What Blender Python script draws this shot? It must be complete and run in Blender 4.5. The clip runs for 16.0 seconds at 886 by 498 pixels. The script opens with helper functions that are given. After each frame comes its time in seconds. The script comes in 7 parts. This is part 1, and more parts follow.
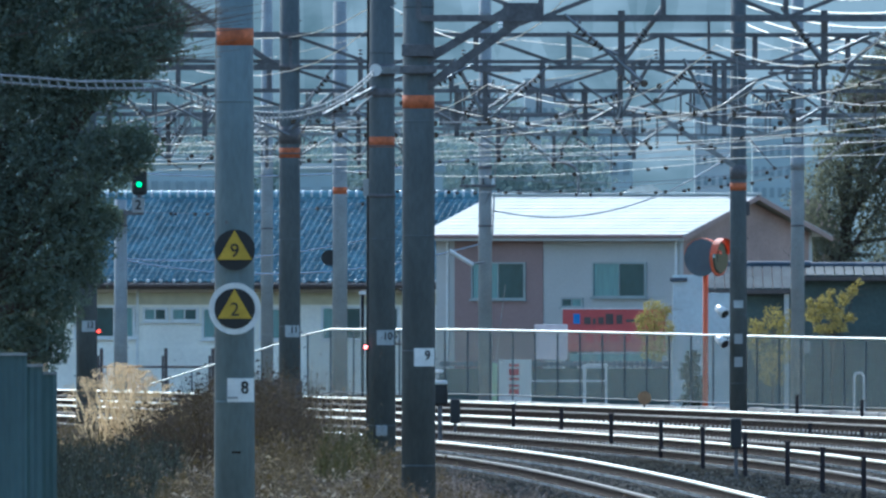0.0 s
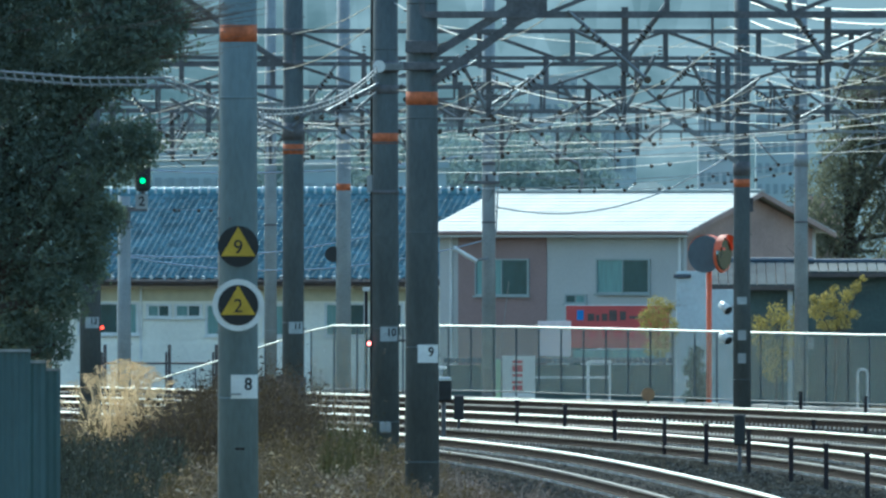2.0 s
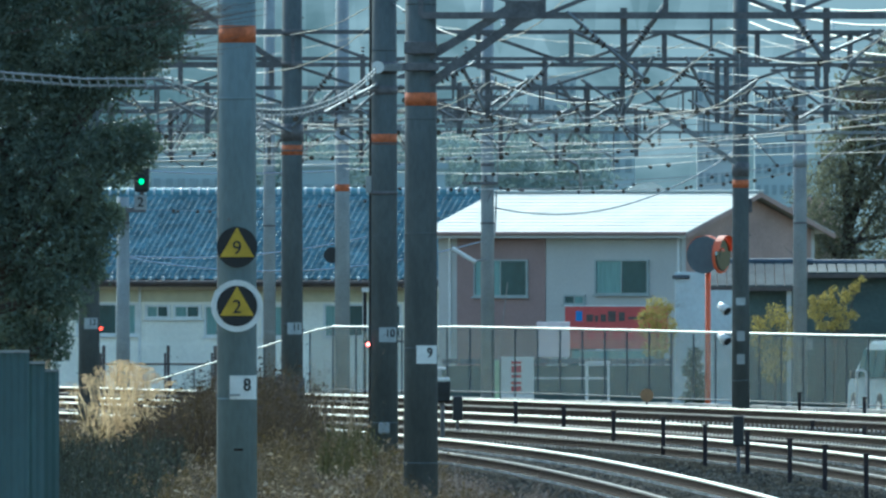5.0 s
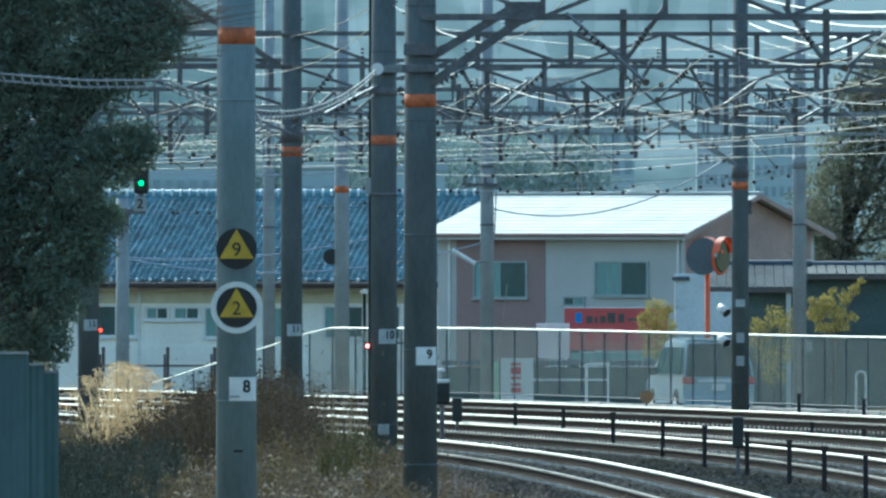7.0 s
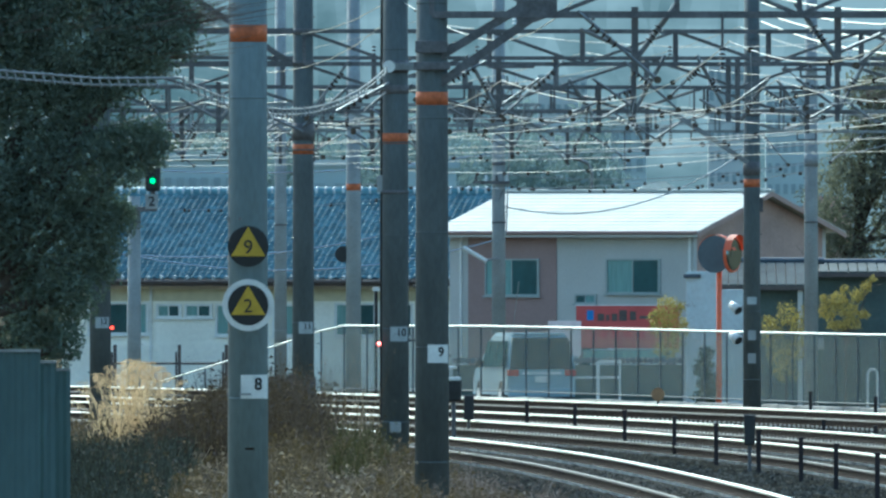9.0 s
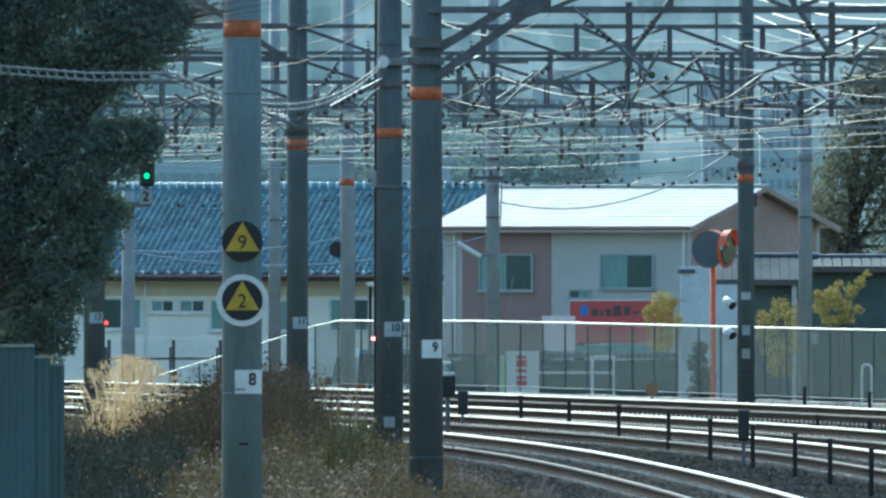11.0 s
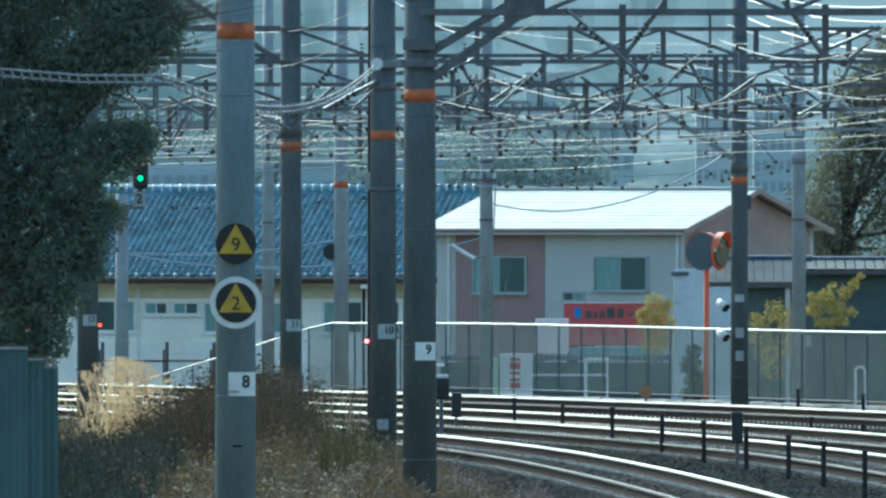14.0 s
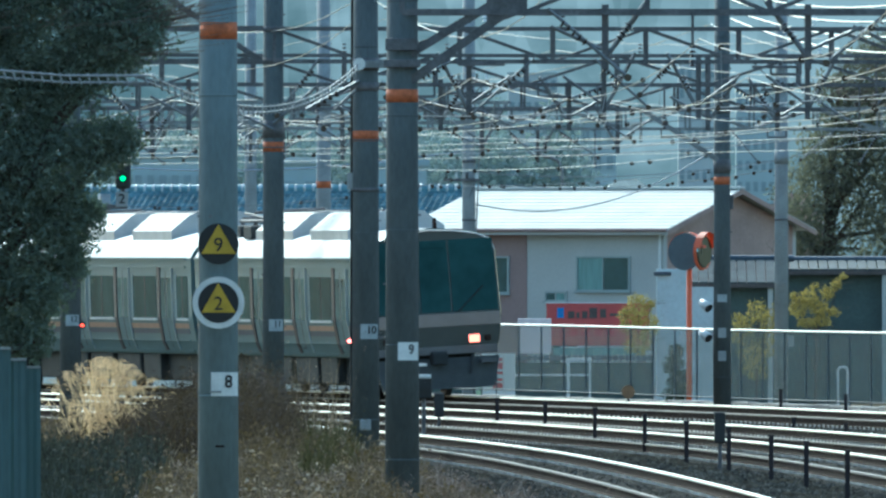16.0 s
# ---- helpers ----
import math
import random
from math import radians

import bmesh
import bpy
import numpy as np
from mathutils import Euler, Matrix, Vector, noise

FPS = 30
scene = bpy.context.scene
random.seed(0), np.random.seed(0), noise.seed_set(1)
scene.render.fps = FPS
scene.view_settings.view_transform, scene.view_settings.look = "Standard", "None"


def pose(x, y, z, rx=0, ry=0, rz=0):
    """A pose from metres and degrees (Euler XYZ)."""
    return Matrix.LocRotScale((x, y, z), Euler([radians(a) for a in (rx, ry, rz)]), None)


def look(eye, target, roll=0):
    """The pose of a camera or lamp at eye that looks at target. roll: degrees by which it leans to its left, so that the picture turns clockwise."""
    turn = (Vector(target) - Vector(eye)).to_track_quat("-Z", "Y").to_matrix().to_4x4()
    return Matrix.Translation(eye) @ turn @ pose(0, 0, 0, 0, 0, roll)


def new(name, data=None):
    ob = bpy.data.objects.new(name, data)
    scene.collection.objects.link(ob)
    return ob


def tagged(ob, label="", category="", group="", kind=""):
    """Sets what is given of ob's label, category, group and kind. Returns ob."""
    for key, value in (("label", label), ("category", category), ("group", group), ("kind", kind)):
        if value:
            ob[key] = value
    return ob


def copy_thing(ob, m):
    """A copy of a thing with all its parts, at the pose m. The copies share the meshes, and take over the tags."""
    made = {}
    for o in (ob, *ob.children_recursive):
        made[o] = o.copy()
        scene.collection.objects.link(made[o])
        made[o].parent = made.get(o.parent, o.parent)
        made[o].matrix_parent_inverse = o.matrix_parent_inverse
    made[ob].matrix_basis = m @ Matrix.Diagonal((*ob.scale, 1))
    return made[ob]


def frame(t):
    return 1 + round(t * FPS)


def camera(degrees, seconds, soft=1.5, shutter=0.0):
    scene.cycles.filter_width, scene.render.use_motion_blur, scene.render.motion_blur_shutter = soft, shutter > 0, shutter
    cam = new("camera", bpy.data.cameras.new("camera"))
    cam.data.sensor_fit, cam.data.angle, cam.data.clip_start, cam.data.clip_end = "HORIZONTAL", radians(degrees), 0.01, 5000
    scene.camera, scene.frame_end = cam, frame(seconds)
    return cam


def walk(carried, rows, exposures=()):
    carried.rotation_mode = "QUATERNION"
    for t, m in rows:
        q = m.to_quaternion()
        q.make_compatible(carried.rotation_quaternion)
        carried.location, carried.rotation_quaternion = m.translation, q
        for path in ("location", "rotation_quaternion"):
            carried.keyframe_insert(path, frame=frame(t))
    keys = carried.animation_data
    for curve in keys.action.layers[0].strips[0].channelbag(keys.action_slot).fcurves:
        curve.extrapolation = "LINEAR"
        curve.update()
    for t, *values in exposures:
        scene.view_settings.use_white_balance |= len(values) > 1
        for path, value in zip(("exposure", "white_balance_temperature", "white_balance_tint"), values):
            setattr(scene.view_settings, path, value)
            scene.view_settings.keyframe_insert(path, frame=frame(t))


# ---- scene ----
SECONDS = 16.0
EYE = Vector((0.0, 0.0, 3.3))
FAR = 1.5          # the plan is drawn with its depth in steps of 1.5 m
cam = camera(2.1777, SECONDS, soft=2.5)

# The long lens stands still and is only nudged: sideways and upward turn in steps of two thirds of a thousandth of a radian.
NUDGES = [(0.0, 0.233, 0.167), (0.5, 0.165, 0.06), (1.0, 0.162, 0.04), (1.5, 0.0, -0.028), (2.0, 0.004, -0.062), (2.5, -0.057, -0.056),
          (3.0, -0.056, -0.052), (3.5, 0.0, 0.0), (4.0, 0.095, -0.046), (5.2, 0.08, 0.0), (6.5, 0.098, 0.055), (7.0, 0.11, 0.092), (7.5, 0.04, 0.056),
          (7.7, -0.2, 0.056), (8.0, -0.68, 0.055), (8.2, -0.59, -0.05), (8.5, -0.418, -0.163), (9.0, -0.638, -0.06), (9.3, -0.6, -0.1), (10.3, -0.35, -0.3),
          (11.3, -0.22, -0.385), (11.5, -0.192, -0.387), (12.0, -0.164, -0.392), (12.5, -0.122, -0.295), (13.0, -0.109, -0.288), (13.5, -0.109, -0.237), (14.0, 0.157, -0.222),
          (14.5, 0.107, -0.219), (15.0, 0.473, -0.219), (15.5, 0.9, -0.212), (16.0, 1.278, -0.219)]
walk(cam, [(t, look(EYE, EYE + Vector((a * 0.1, 150, b * 0.1)))) for t, a, b in NUDGES],
     exposures=[(0.0, 0.36, 5130, 2), (1.5, 0.36, 5130, 2), (2.0, 0.38, 5330, -10), (SECONDS, 0.40, 5330, -10)])

# ---- daylight: a winter sun ahead of the camera, high and a little to its left ----
SUN_AZ, SUN_EL = radians(-22), radians(38)
world = bpy.data.worlds.new("sky")
scene.world = world
world.use_nodes = True
sky = world.node_tree.nodes.new("ShaderNodeTexSky")
sky.sky_type, sky.sun_disc, sky.sun_elevation, sky.sun_rotation = "NISHITA", False, SUN_EL, SUN_AZ
sky.air_density, sky.dust_density = 1.2, 2.0
bg = world.node_tree.nodes["Background"]
world.node_tree.links.new(sky.outputs[0], bg.inputs[0])
bg.inputs[1].default_value = 0.19
sun = new("sun", bpy.data.lights.new("sun", "SUN"))
sun.data.energy, sun.data.angle, sun.data.color = 2.9, radians(0.5), (1.0, 0.95, 0.87)
SUN_WAY = Vector((math.sin(SUN_AZ) * math.cos(SUN_EL), math.cos(SUN_AZ) * math.cos(SUN_EL), math.sin(SUN_EL)))
sun.matrix_world = look(SUN_WAY * 100, (0, 0, 0))


# ---- materials ----
def mat(name, colour, rough=0.7, metal=0.0, vary=0.25, scale=3.0, bump=0.0, fine=30.0, emit=0.0, alpha=1.0, stretch=(1, 1, 1), pick=0.0, spec=0.5):
    """A plain surface with stains and grain: two noises over the colour, the finer one also as relief."""
    m = bpy.data.materials.new(name)
    m.use_nodes = True
    nt = m.node_tree
    p = nt.nodes["Principled BSDF"]
    p.inputs["Roughness"].default_value, p.inputs["Metallic"].default_value = rough, metal
    p.inputs["Specular IOR Level"].default_value = spec
    p.inputs["Alpha"].default_value = alpha
    co = nt.nodes.new("ShaderNodeTexCoord")
    mp = nt.nodes.new("ShaderNodeMapping")
    mp.inputs["Scale"].default_value = stretch
    nt.links.new(co.outputs["Object"], mp.inputs[0])
    value = None
    for s, k in ((scale, vary), (fine, vary * 0.6)):
        n = nt.nodes.new("ShaderNodeTexNoise")
        n.inputs["Scale"].default_value, n.inputs["Detail"].default_value = s, 4
        nt.links.new(mp.outputs[0], n.inputs["Vector"])
        r = nt.nodes.new("ShaderNodeMapRange")
        r.inputs["From Min"].default_value, r.inputs["From Max"].default_value = 0.3, 0.7
        r.inputs["To Min"].default_value, r.inputs["To Max"].default_value = 1 - k, 1 + k
        nt.links.new(n.outputs["Fac"], r.inputs["Value"])
        if value is None:
            value = r.outputs[0]
        else:
            mu = nt.nodes.new("ShaderNodeMath")
            mu.operation = "MULTIPLY"
            nt.links.new(value, mu.inputs[0])
            nt.links.new(r.outputs[0], mu.inputs[1])
            value = mu.outputs[0]
    if pick:
        for node, out in (("ShaderNodeObjectInfo", "Random"), ("ShaderNodeNewGeometry", "Random Per Island")):
            oi = nt.nodes.new(node)
            r = nt.nodes.new("ShaderNodeMapRange")
            r.inputs["To Min"].default_value, r.inputs["To Max"].default_value = 1 - pick, 1 + pick
            nt.links.new(oi.outputs[out], r.inputs["Value"])
            mu = nt.nodes.new("ShaderNodeMath")
            mu.operation = "MULTIPLY"
            nt.links.new(value, mu.inputs[0])
            nt.links.new(r.outputs[0], mu.inputs[1])
            value = mu.outputs[0]
    mix = nt.nodes.new("ShaderNodeVectorMath")
    mix.operation = "SCALE"
    mix.inputs[0].default_value = colour[:3]
    nt.links.new(value, mix.inputs["Scale"])
    nt.links.new(mix.outputs[0], p.inputs["Base Color"])
    if bump:
        b = nt.nodes.new("ShaderNodeBump")
        b.inputs["Strength"].default_value, b.inputs["Distance"].default_value = bump, 0.02
        nt.links.new(n.outputs["Fac"], b.inputs["Height"])
        nt.links.new(b.outputs[0], p.inputs["Normal"])
    if emit:
        p.inputs["Emission Color"].default_value = (*colour[:3], 1)
        p.inputs["Emission Strength"].default_value = emit
    return m


def leaf_mat(name, colour, pick=0.4, through_=0.35, warm=(1.5, 1.5, 0.7), vary=0.3, scale=1.2, spec=0.12):
    """Leaves: dull, a little light shining through, each a different green."""
    m = mat(name, colour, 0.8, vary=vary, scale=scale, fine=9, pick=pick, spec=spec)
    nt = m.node_tree
    p = nt.nodes["Principled BSDF"]
    tr = nt.nodes.new("ShaderNodeBsdfTranslucent")
    tr.inputs[0].default_value = (colour[0] * warm[0], colour[1] * warm[1], colour[2] * warm[2], 1)
    mx = nt.nodes.new("ShaderNodeMixShader")
    mx.inputs[0].default_value = through_
    nt.links.new(p.outputs[0], mx.inputs[1])
    nt.links.new(tr.outputs[0], mx.inputs[2])
    nt.links.new(mx.outputs[0], nt.nodes["Material Output"].inputs[0])
    return m


CONCRETE = mat("aged_concrete", (0.178, 0.222, 0.235), 0.85, vary=0.16, scale=2.5, fine=22, bump=0.25, stretch=(1, 1, 0.35))
CONCRETE_DARK = mat("dark_teal_concrete", (0.10, 0.112, 0.115), 0.85, vary=0.2, scale=2.5, fine=22, bump=0.3, stretch=(1, 1, 0.35))
CONCRETE_PALE = mat("pale_concrete", (0.30, 0.32, 0.325), 0.8, vary=0.15, scale=2, fine=20, bump=0.2)
SLEEPER = mat("sleeper_concrete", (0.105, 0.095, 0.08), 0.9, vary=0.25, scale=4, fine=30, bump=0.3, pick=0.15, spec=0.0)
BALLAST = mat("ballast", (0.05, 0.046, 0.036), 0.95, vary=0.5, scale=1.1, fine=16, bump=1.0, spec=0.0)
STONE = mat("ballast_stone", (0.088, 0.08, 0.066), 0.9, vary=0.3, scale=8, fine=40, pick=0.75, spec=0.05)
EARTH = mat("dry_earth", (0.10, 0.085, 0.06), 0.95, vary=0.45, scale=0.6, fine=7, bump=1.0, spec=0.0)
ASPHALT = mat("asphalt", (0.06, 0.06, 0.062), 0.85, vary=0.3, scale=0.7, fine=25, bump=0.4)
# pale colour stands for light caught by the fastenings
FASTENING = mat("glint_pale_fastening", (0.52, 0.51, 0.475), 0.6, 0.2, vary=0.3, scale=9, fine=30, pick=0.3)
RAIL_TOP = mat("polished_rail_head", (0.62, 0.64, 0.63), 0.45, 1.0, vary=0.06, scale=2, fine=14)
# inner rail heads: their weaker glint is put into a darker colour
RAIL_FAINT_GLINT = mat("faint_glint_rail_head", (0.13, 0.115, 0.105), 0.65, 0.0, vary=0.2, scale=2, fine=14)
RUST = mat("rusty_steel", (0.034, 0.022, 0.018), 0.95, 0.0, vary=0.35, scale=4, fine=30, bump=0.3, spec=0.08)
STEEL = mat("galvanised_steel", (0.22, 0.23, 0.24), 0.5, 0.6, vary=0.25, scale=3, fine=20)
# dark steel lifted in tone: haze over the beams is put into it
STEEL_DARK = mat("hazed_weathered_steel", (0.12, 0.115, 0.12), 0.65, 0.0, vary=0.35, scale=3, fine=20)
WIRE = mat("bright_copper_wire", (0.34, 0.35, 0.35), 0.45, 0.7, vary=0.35, scale=2, fine=9)
FEEDER = mat("bright_aluminium_wire", (0.75, 0.75, 0.74), 0.25, 1.0, vary=0.1)
CABLE = mat("grey_cable", (0.28, 0.28, 0.28), 0.45, 0.4, vary=0.2, scale=6, fine=30)
INSULATOR = mat("brown_porcelain", (0.06, 0.045, 0.04), 0.15, vary=0.2)
ORANGE = mat("orange_band_paint", (0.46, 0.125, 0.045), 0.75, vary=0.3, scale=6, fine=25)
WHITE = mat("white_enamel", (0.78, 0.78, 0.76), 0.5, vary=0.08, scale=6, fine=30)
PLATE = mat("grey_plate_enamel", (0.40, 0.43, 0.44), 0.6, vary=0.15, scale=6, fine=30)
POST = mat("dark_post_paint", (0.035, 0.03, 0.033), 0.8, vary=0.3, spec=0.2)
BLACK = mat("black_paint", (0.02, 0.02, 0.022), 0.55, vary=0.2)
YELLOW = mat("yellow_sign_paint", (0.56, 0.37, 0.035), 0.65, vary=0.12, scale=5, fine=25)
GREY_BOX = mat("grey_casing", (0.32, 0.33, 0.33), 0.6, vary=0.15)
RED_LAMP = mat("red_lamp_lit", (1.0, 0.2, 0.17), 0.4, emit=5, vary=0)
RED_DIM = mat("dim_red_lamp", (1.0, 0.07, 0.04), 0.4, emit=2.5, vary=0)
GREEN_LAMP = mat("green_lamp_lit", (0.02, 0.75, 0.22), 0.4, emit=1.5, vary=0)
HEAD_LAMP = mat("head_lamp_lit", (1.0, 0.2, 0.13), 0.4, emit=3.2, vary=0)
HOOD = mat("pale_hood", (0.7, 0.7, 0.68), 0.35, vary=0.1)


# ---- mesh helpers ----
def mesh_of(bm, name, material, smooth=False):
    me = bpy.data.meshes.new(name)
    bm.to_mesh(me)
    bm.free()
    for one in (material if isinstance(material, (list, tuple)) else [material]):
        me.materials.append(one)
    if smooth:
        me.polygons.foreach_set("use_smooth", [True] * len(me.polygons))
    return me


def part(name, bm, material, parent=None, label="", smooth=False, kind=""):
    """One bmesh as one mesh object under a thing or a part."""
    ob = new(name, mesh_of(bm, name, material, smooth))
    ob.parent = parent
    return tagged(ob, label, kind=kind)


def thing(name, at, label, category, group="", kind="", turn=0.0):
    ob = new(name)
    ob.empty_display_size = 0.2
    ob.matrix_world = pose(at[0], at[1] * FAR, at[2], 0, 0, turn)
    return tagged(ob, label, category, group, kind)


def box(bm, lo, hi, bevel=0.0, m=None):
    verts = bmesh.ops.create_cube(bm, size=1, matrix=Matrix.LocRotScale([(a + b) / 2 for a, b in zip(lo, hi)], None, [b - a for a, b in zip(lo, hi)]))["verts"]
    if bevel:
        edges = list({e for v in verts for e in v.link_edges})
        out = bmesh.ops.bevel(bm, geom=edges, offset=bevel, segments=2, affect="EDGES", profile=0.5)
        verts = list({v for f in out["faces"] for v in f.verts} | {v for v in verts if v.is_valid})
    if m is not None:
        bmesh.ops.transform(bm, matrix=m, verts=[v for v in verts if v.is_valid])
    return bm


def boxed(lo, hi, bevel=0.0, m=None):
    return box(bmesh.new(), lo, hi, bevel, m)


def rod(bm, a, b, r0, r1=None, n=8):
    """A round bar from a to b."""
    a, b = Vector(a), Vector(b)
    m = Matrix.Translation((a + b) / 2) @ (b - a).to_track_quat("Z", "Y").to_matrix().to_4x4()
    bmesh.ops.create_cone(bm, cap_ends=True, segments=n, radius1=r0, radius2=r0 if r1 is None else r1, depth=(b - a).length, matrix=m)
    return bm


def beam(bm, a, b, w, h):
    """A square bar from a to b."""
    a, b = Vector(a), Vector(b)
    q = (b - a).to_track_quat("X", "Z").to_matrix().to_4x4()
    bmesh.ops.create_cube(bm, size=1, matrix=Matrix.Translation((a + b) / 2) @ q @ Matrix.Diagonal(((b - a).length, w, h, 1)))
    return bm


def sweep(bm, points, profile, closed=True):
    """A profile of (sideways, up) pairs carried along points, kept upright."""
    rings = []
    for i, p in enumerate(points):
        p = Vector(p)
        d = Vector(points[min(i + 1, len(points) - 1)]) - Vector(points[max(i - 1, 0)])
        side = Vector((d.y, -d.x, 0)).normalized()
        rings.append([bm.verts.new(p + side * u + Vector((0, 0, v))) for u, v in profile])
    k = len(profile)
    for r0, r1 in zip(rings, rings[1:]):
        for j in range(k if closed else k - 1):
            bm.faces.new((r0[j], r0[(j + 1) % k], r1[(j + 1) % k], r1[j]))
    if closed:
        bm.faces.new(rings[0][::-1])
        bm.faces.new(rings[-1])
    return bm


def wire(bm, points, r, n=5):
    ring = [(r * math.cos(2 * math.pi * i / n), r * math.sin(2 * math.pi * i / n)) for i in range(n)]
    return sweep(bm, points, ring)


def sag(a, b, drop, n=16):
    a, b = Vector(a), Vector(b)
    return [a.lerp(b, i / n) - Vector((0, 0, drop * 4 * (i / n) * (1 - i / n))) for i in range(n + 1)]


def prism(bm, outline, y0, y1):
    """An outline of (x, z) pairs made solid between two depths."""
    f = [bm.verts.new((x, y0, z)) for x, z in outline]
    b = [bm.verts.new((x, y1, z)) for x, z in outline]
    bm.faces.new(f)
    bm.faces.new(b[::-1])
    for i in range(len(f)):
        j = (i + 1) % len(f)
        bm.faces.new((f[j], f[i], b[i], b[j]))
    bmesh.ops.recalc_face_normals(bm, faces=bm.faces[:])
    return bm


def writing(text, size, thick, material, parent, m, name="writing", weight=0.02):
    """Raised letters that face -y in their own space."""
    cu = bpy.data.curves.new(name, "FONT")
    cu.body, cu.size, cu.extrude, cu.align_x, cu.align_y = text, size, thick, "CENTER", "CENTER"
    cu.offset = size * weight
    ob = bpy.data.objects.new("scratch", cu)
    scene.collection.objects.link(ob)
    me = bpy.data.meshes.new_from_object(ob.evaluated_get(bpy.context.evaluated_depsgraph_get()))
    bpy.data.objects.remove(ob)
    bpy.data.curves.remove(cu)
    me.materials.clear()
    me.materials.append(material)
    out = new(name, me)
    out.parent = parent
    out.matrix_local = m @ pose(0, 0, 0, 90, 0, 0)
    return out


def cloud(name, verts, faces, material, parent=None):
    me = bpy.data.meshes.new(name)
    me.from_pydata(verts, [], faces)
    me.materials.append(material)
    ob = new(name, me)
    ob.parent = parent
    return ob


# ---- the plan: four curved tracks round one centre, and the road outside them ----
CX, CY = -429.0, 208.7
OUTER = (446.75, 439.95, 436.7, 432.3)      # outer rails; the inner ones lie one gauge nearer the centre
GAUGE, CANT = 1.067, 0.1
EASE = 236.0


def arc(r, along, z=0.0):
    """The place on the track of radius r whose distance ahead of the camera is `along`; the curve eases towards the camera."""
    if along < EASE:
        h = math.asin((EASE - CY) / r)
        u = EASE - along
        return Vector((CX + r * math.cos(h) + u * math.tan(h) - 0.00035 * u * u, along * FAR, z))
    s = math.asin(max(-1, min(1, (along - CY) / r)))
    return Vector((CX + r * math.cos(s), (CY + r * math.sin(s)) * FAR, z))


def deep(p):
    """A place of the plan in metres."""
    return Vector((p[0], p[1] * FAR, p[2]))


def arc_at(r, angle, z=0.0):
    return Vector((CX + r * math.cos(angle), (CY + r * math.sin(angle)) * FAR, z))


def smooth(a, b, v):
    v = max(0.0, min(1.0, (v - a) / (b - a)))
    return v * v * (3 - 2 * v)


def road_z(y):
    """The road beyond the fence dips where it leaves the railway; the last drop is set to hide the van from the camera.
    """
    return -0.69 - 0.7 * smooth(387.5, 401.8, y) - 1.6 * smooth(402, 414, y)


def lane_x(y):
    """The near edge of the van's lane, which swings away from the railway."""
    return 4.72 - (min(y, 406.0) - 373.6) * 0.2862 - max(0.0, y - 406.0) * 0.06


def ground_z(x, y):
    r = math.hypot(x - CX, y - CY)
    z = -0.34
    z += 0.25 * smooth(430.2, 428.0, r) * smooth(300, 250, y)
    out = smooth(455.5, 459.5, r)
    lane = smooth(-2.6, -1.3, x - lane_x(y)) * smooth(5.4, 4.1, x - lane_x(y)) * smooth(452, 447, y)
    level = -0.75 - 0.75 * smooth(397, 424, y)
    z = z * (1 - out) + (level * (1 - lane) + (road_z(y) - 0.12) * lane) * out
    far = smooth(520, 640, y) * 1.5
    return z + far


def build_ground():
    xs = np.concatenate([np.linspace(-1500, -60, 10), np.linspace(-50, 50, 101), np.linspace(60, 1500, 10)])
    ys = np.concatenate([np.linspace(-200, 120, 6), np.linspace(130, 480, 176), np.linspace(500, 700, 12), np.linspace(800, 3200, 12)])
    verts = [(float(x), float(y) * FAR, ground_z(x, y) + 0.04 * noise.noise((x * 0.7, y * 0.25, 0))) for y in ys for x in xs]
    n = len(xs)
    faces = [(j * n + i, j * n + i + 1, j * n + n + i + 1, j * n + n + i) for j in range(len(ys) - 1) for i in range(n - 1)]
    g = cloud("ground", verts, faces, EARTH)
    return tagged(g, "dark dry earth under the tracks and houses", "ground", kind="structure")


def build_road():
    bm = bmesh.new()
    rows = []
    for y in np.linspace(262, 449, 110):
        rows.append([bm.verts.new((lane_x(y) + dx, y * FAR, road_z(y) + dz)) for dx, dz in ((-1.3, -0.1), (-1.3, 0), (4.1, 0), (4.1, -0.1))])
    for p, q in zip(rows, rows[1:]):
        for j in range(3):
            bm.faces.new((p[j], p[j + 1], q[j + 1], q[j]))
    bmesh.ops.recalc_face_normals(bm, faces=bm.faces[:])
    tagged(part("road", bm, ASPHALT), "worn grey asphalt road beside the railway", "road", kind="structure")


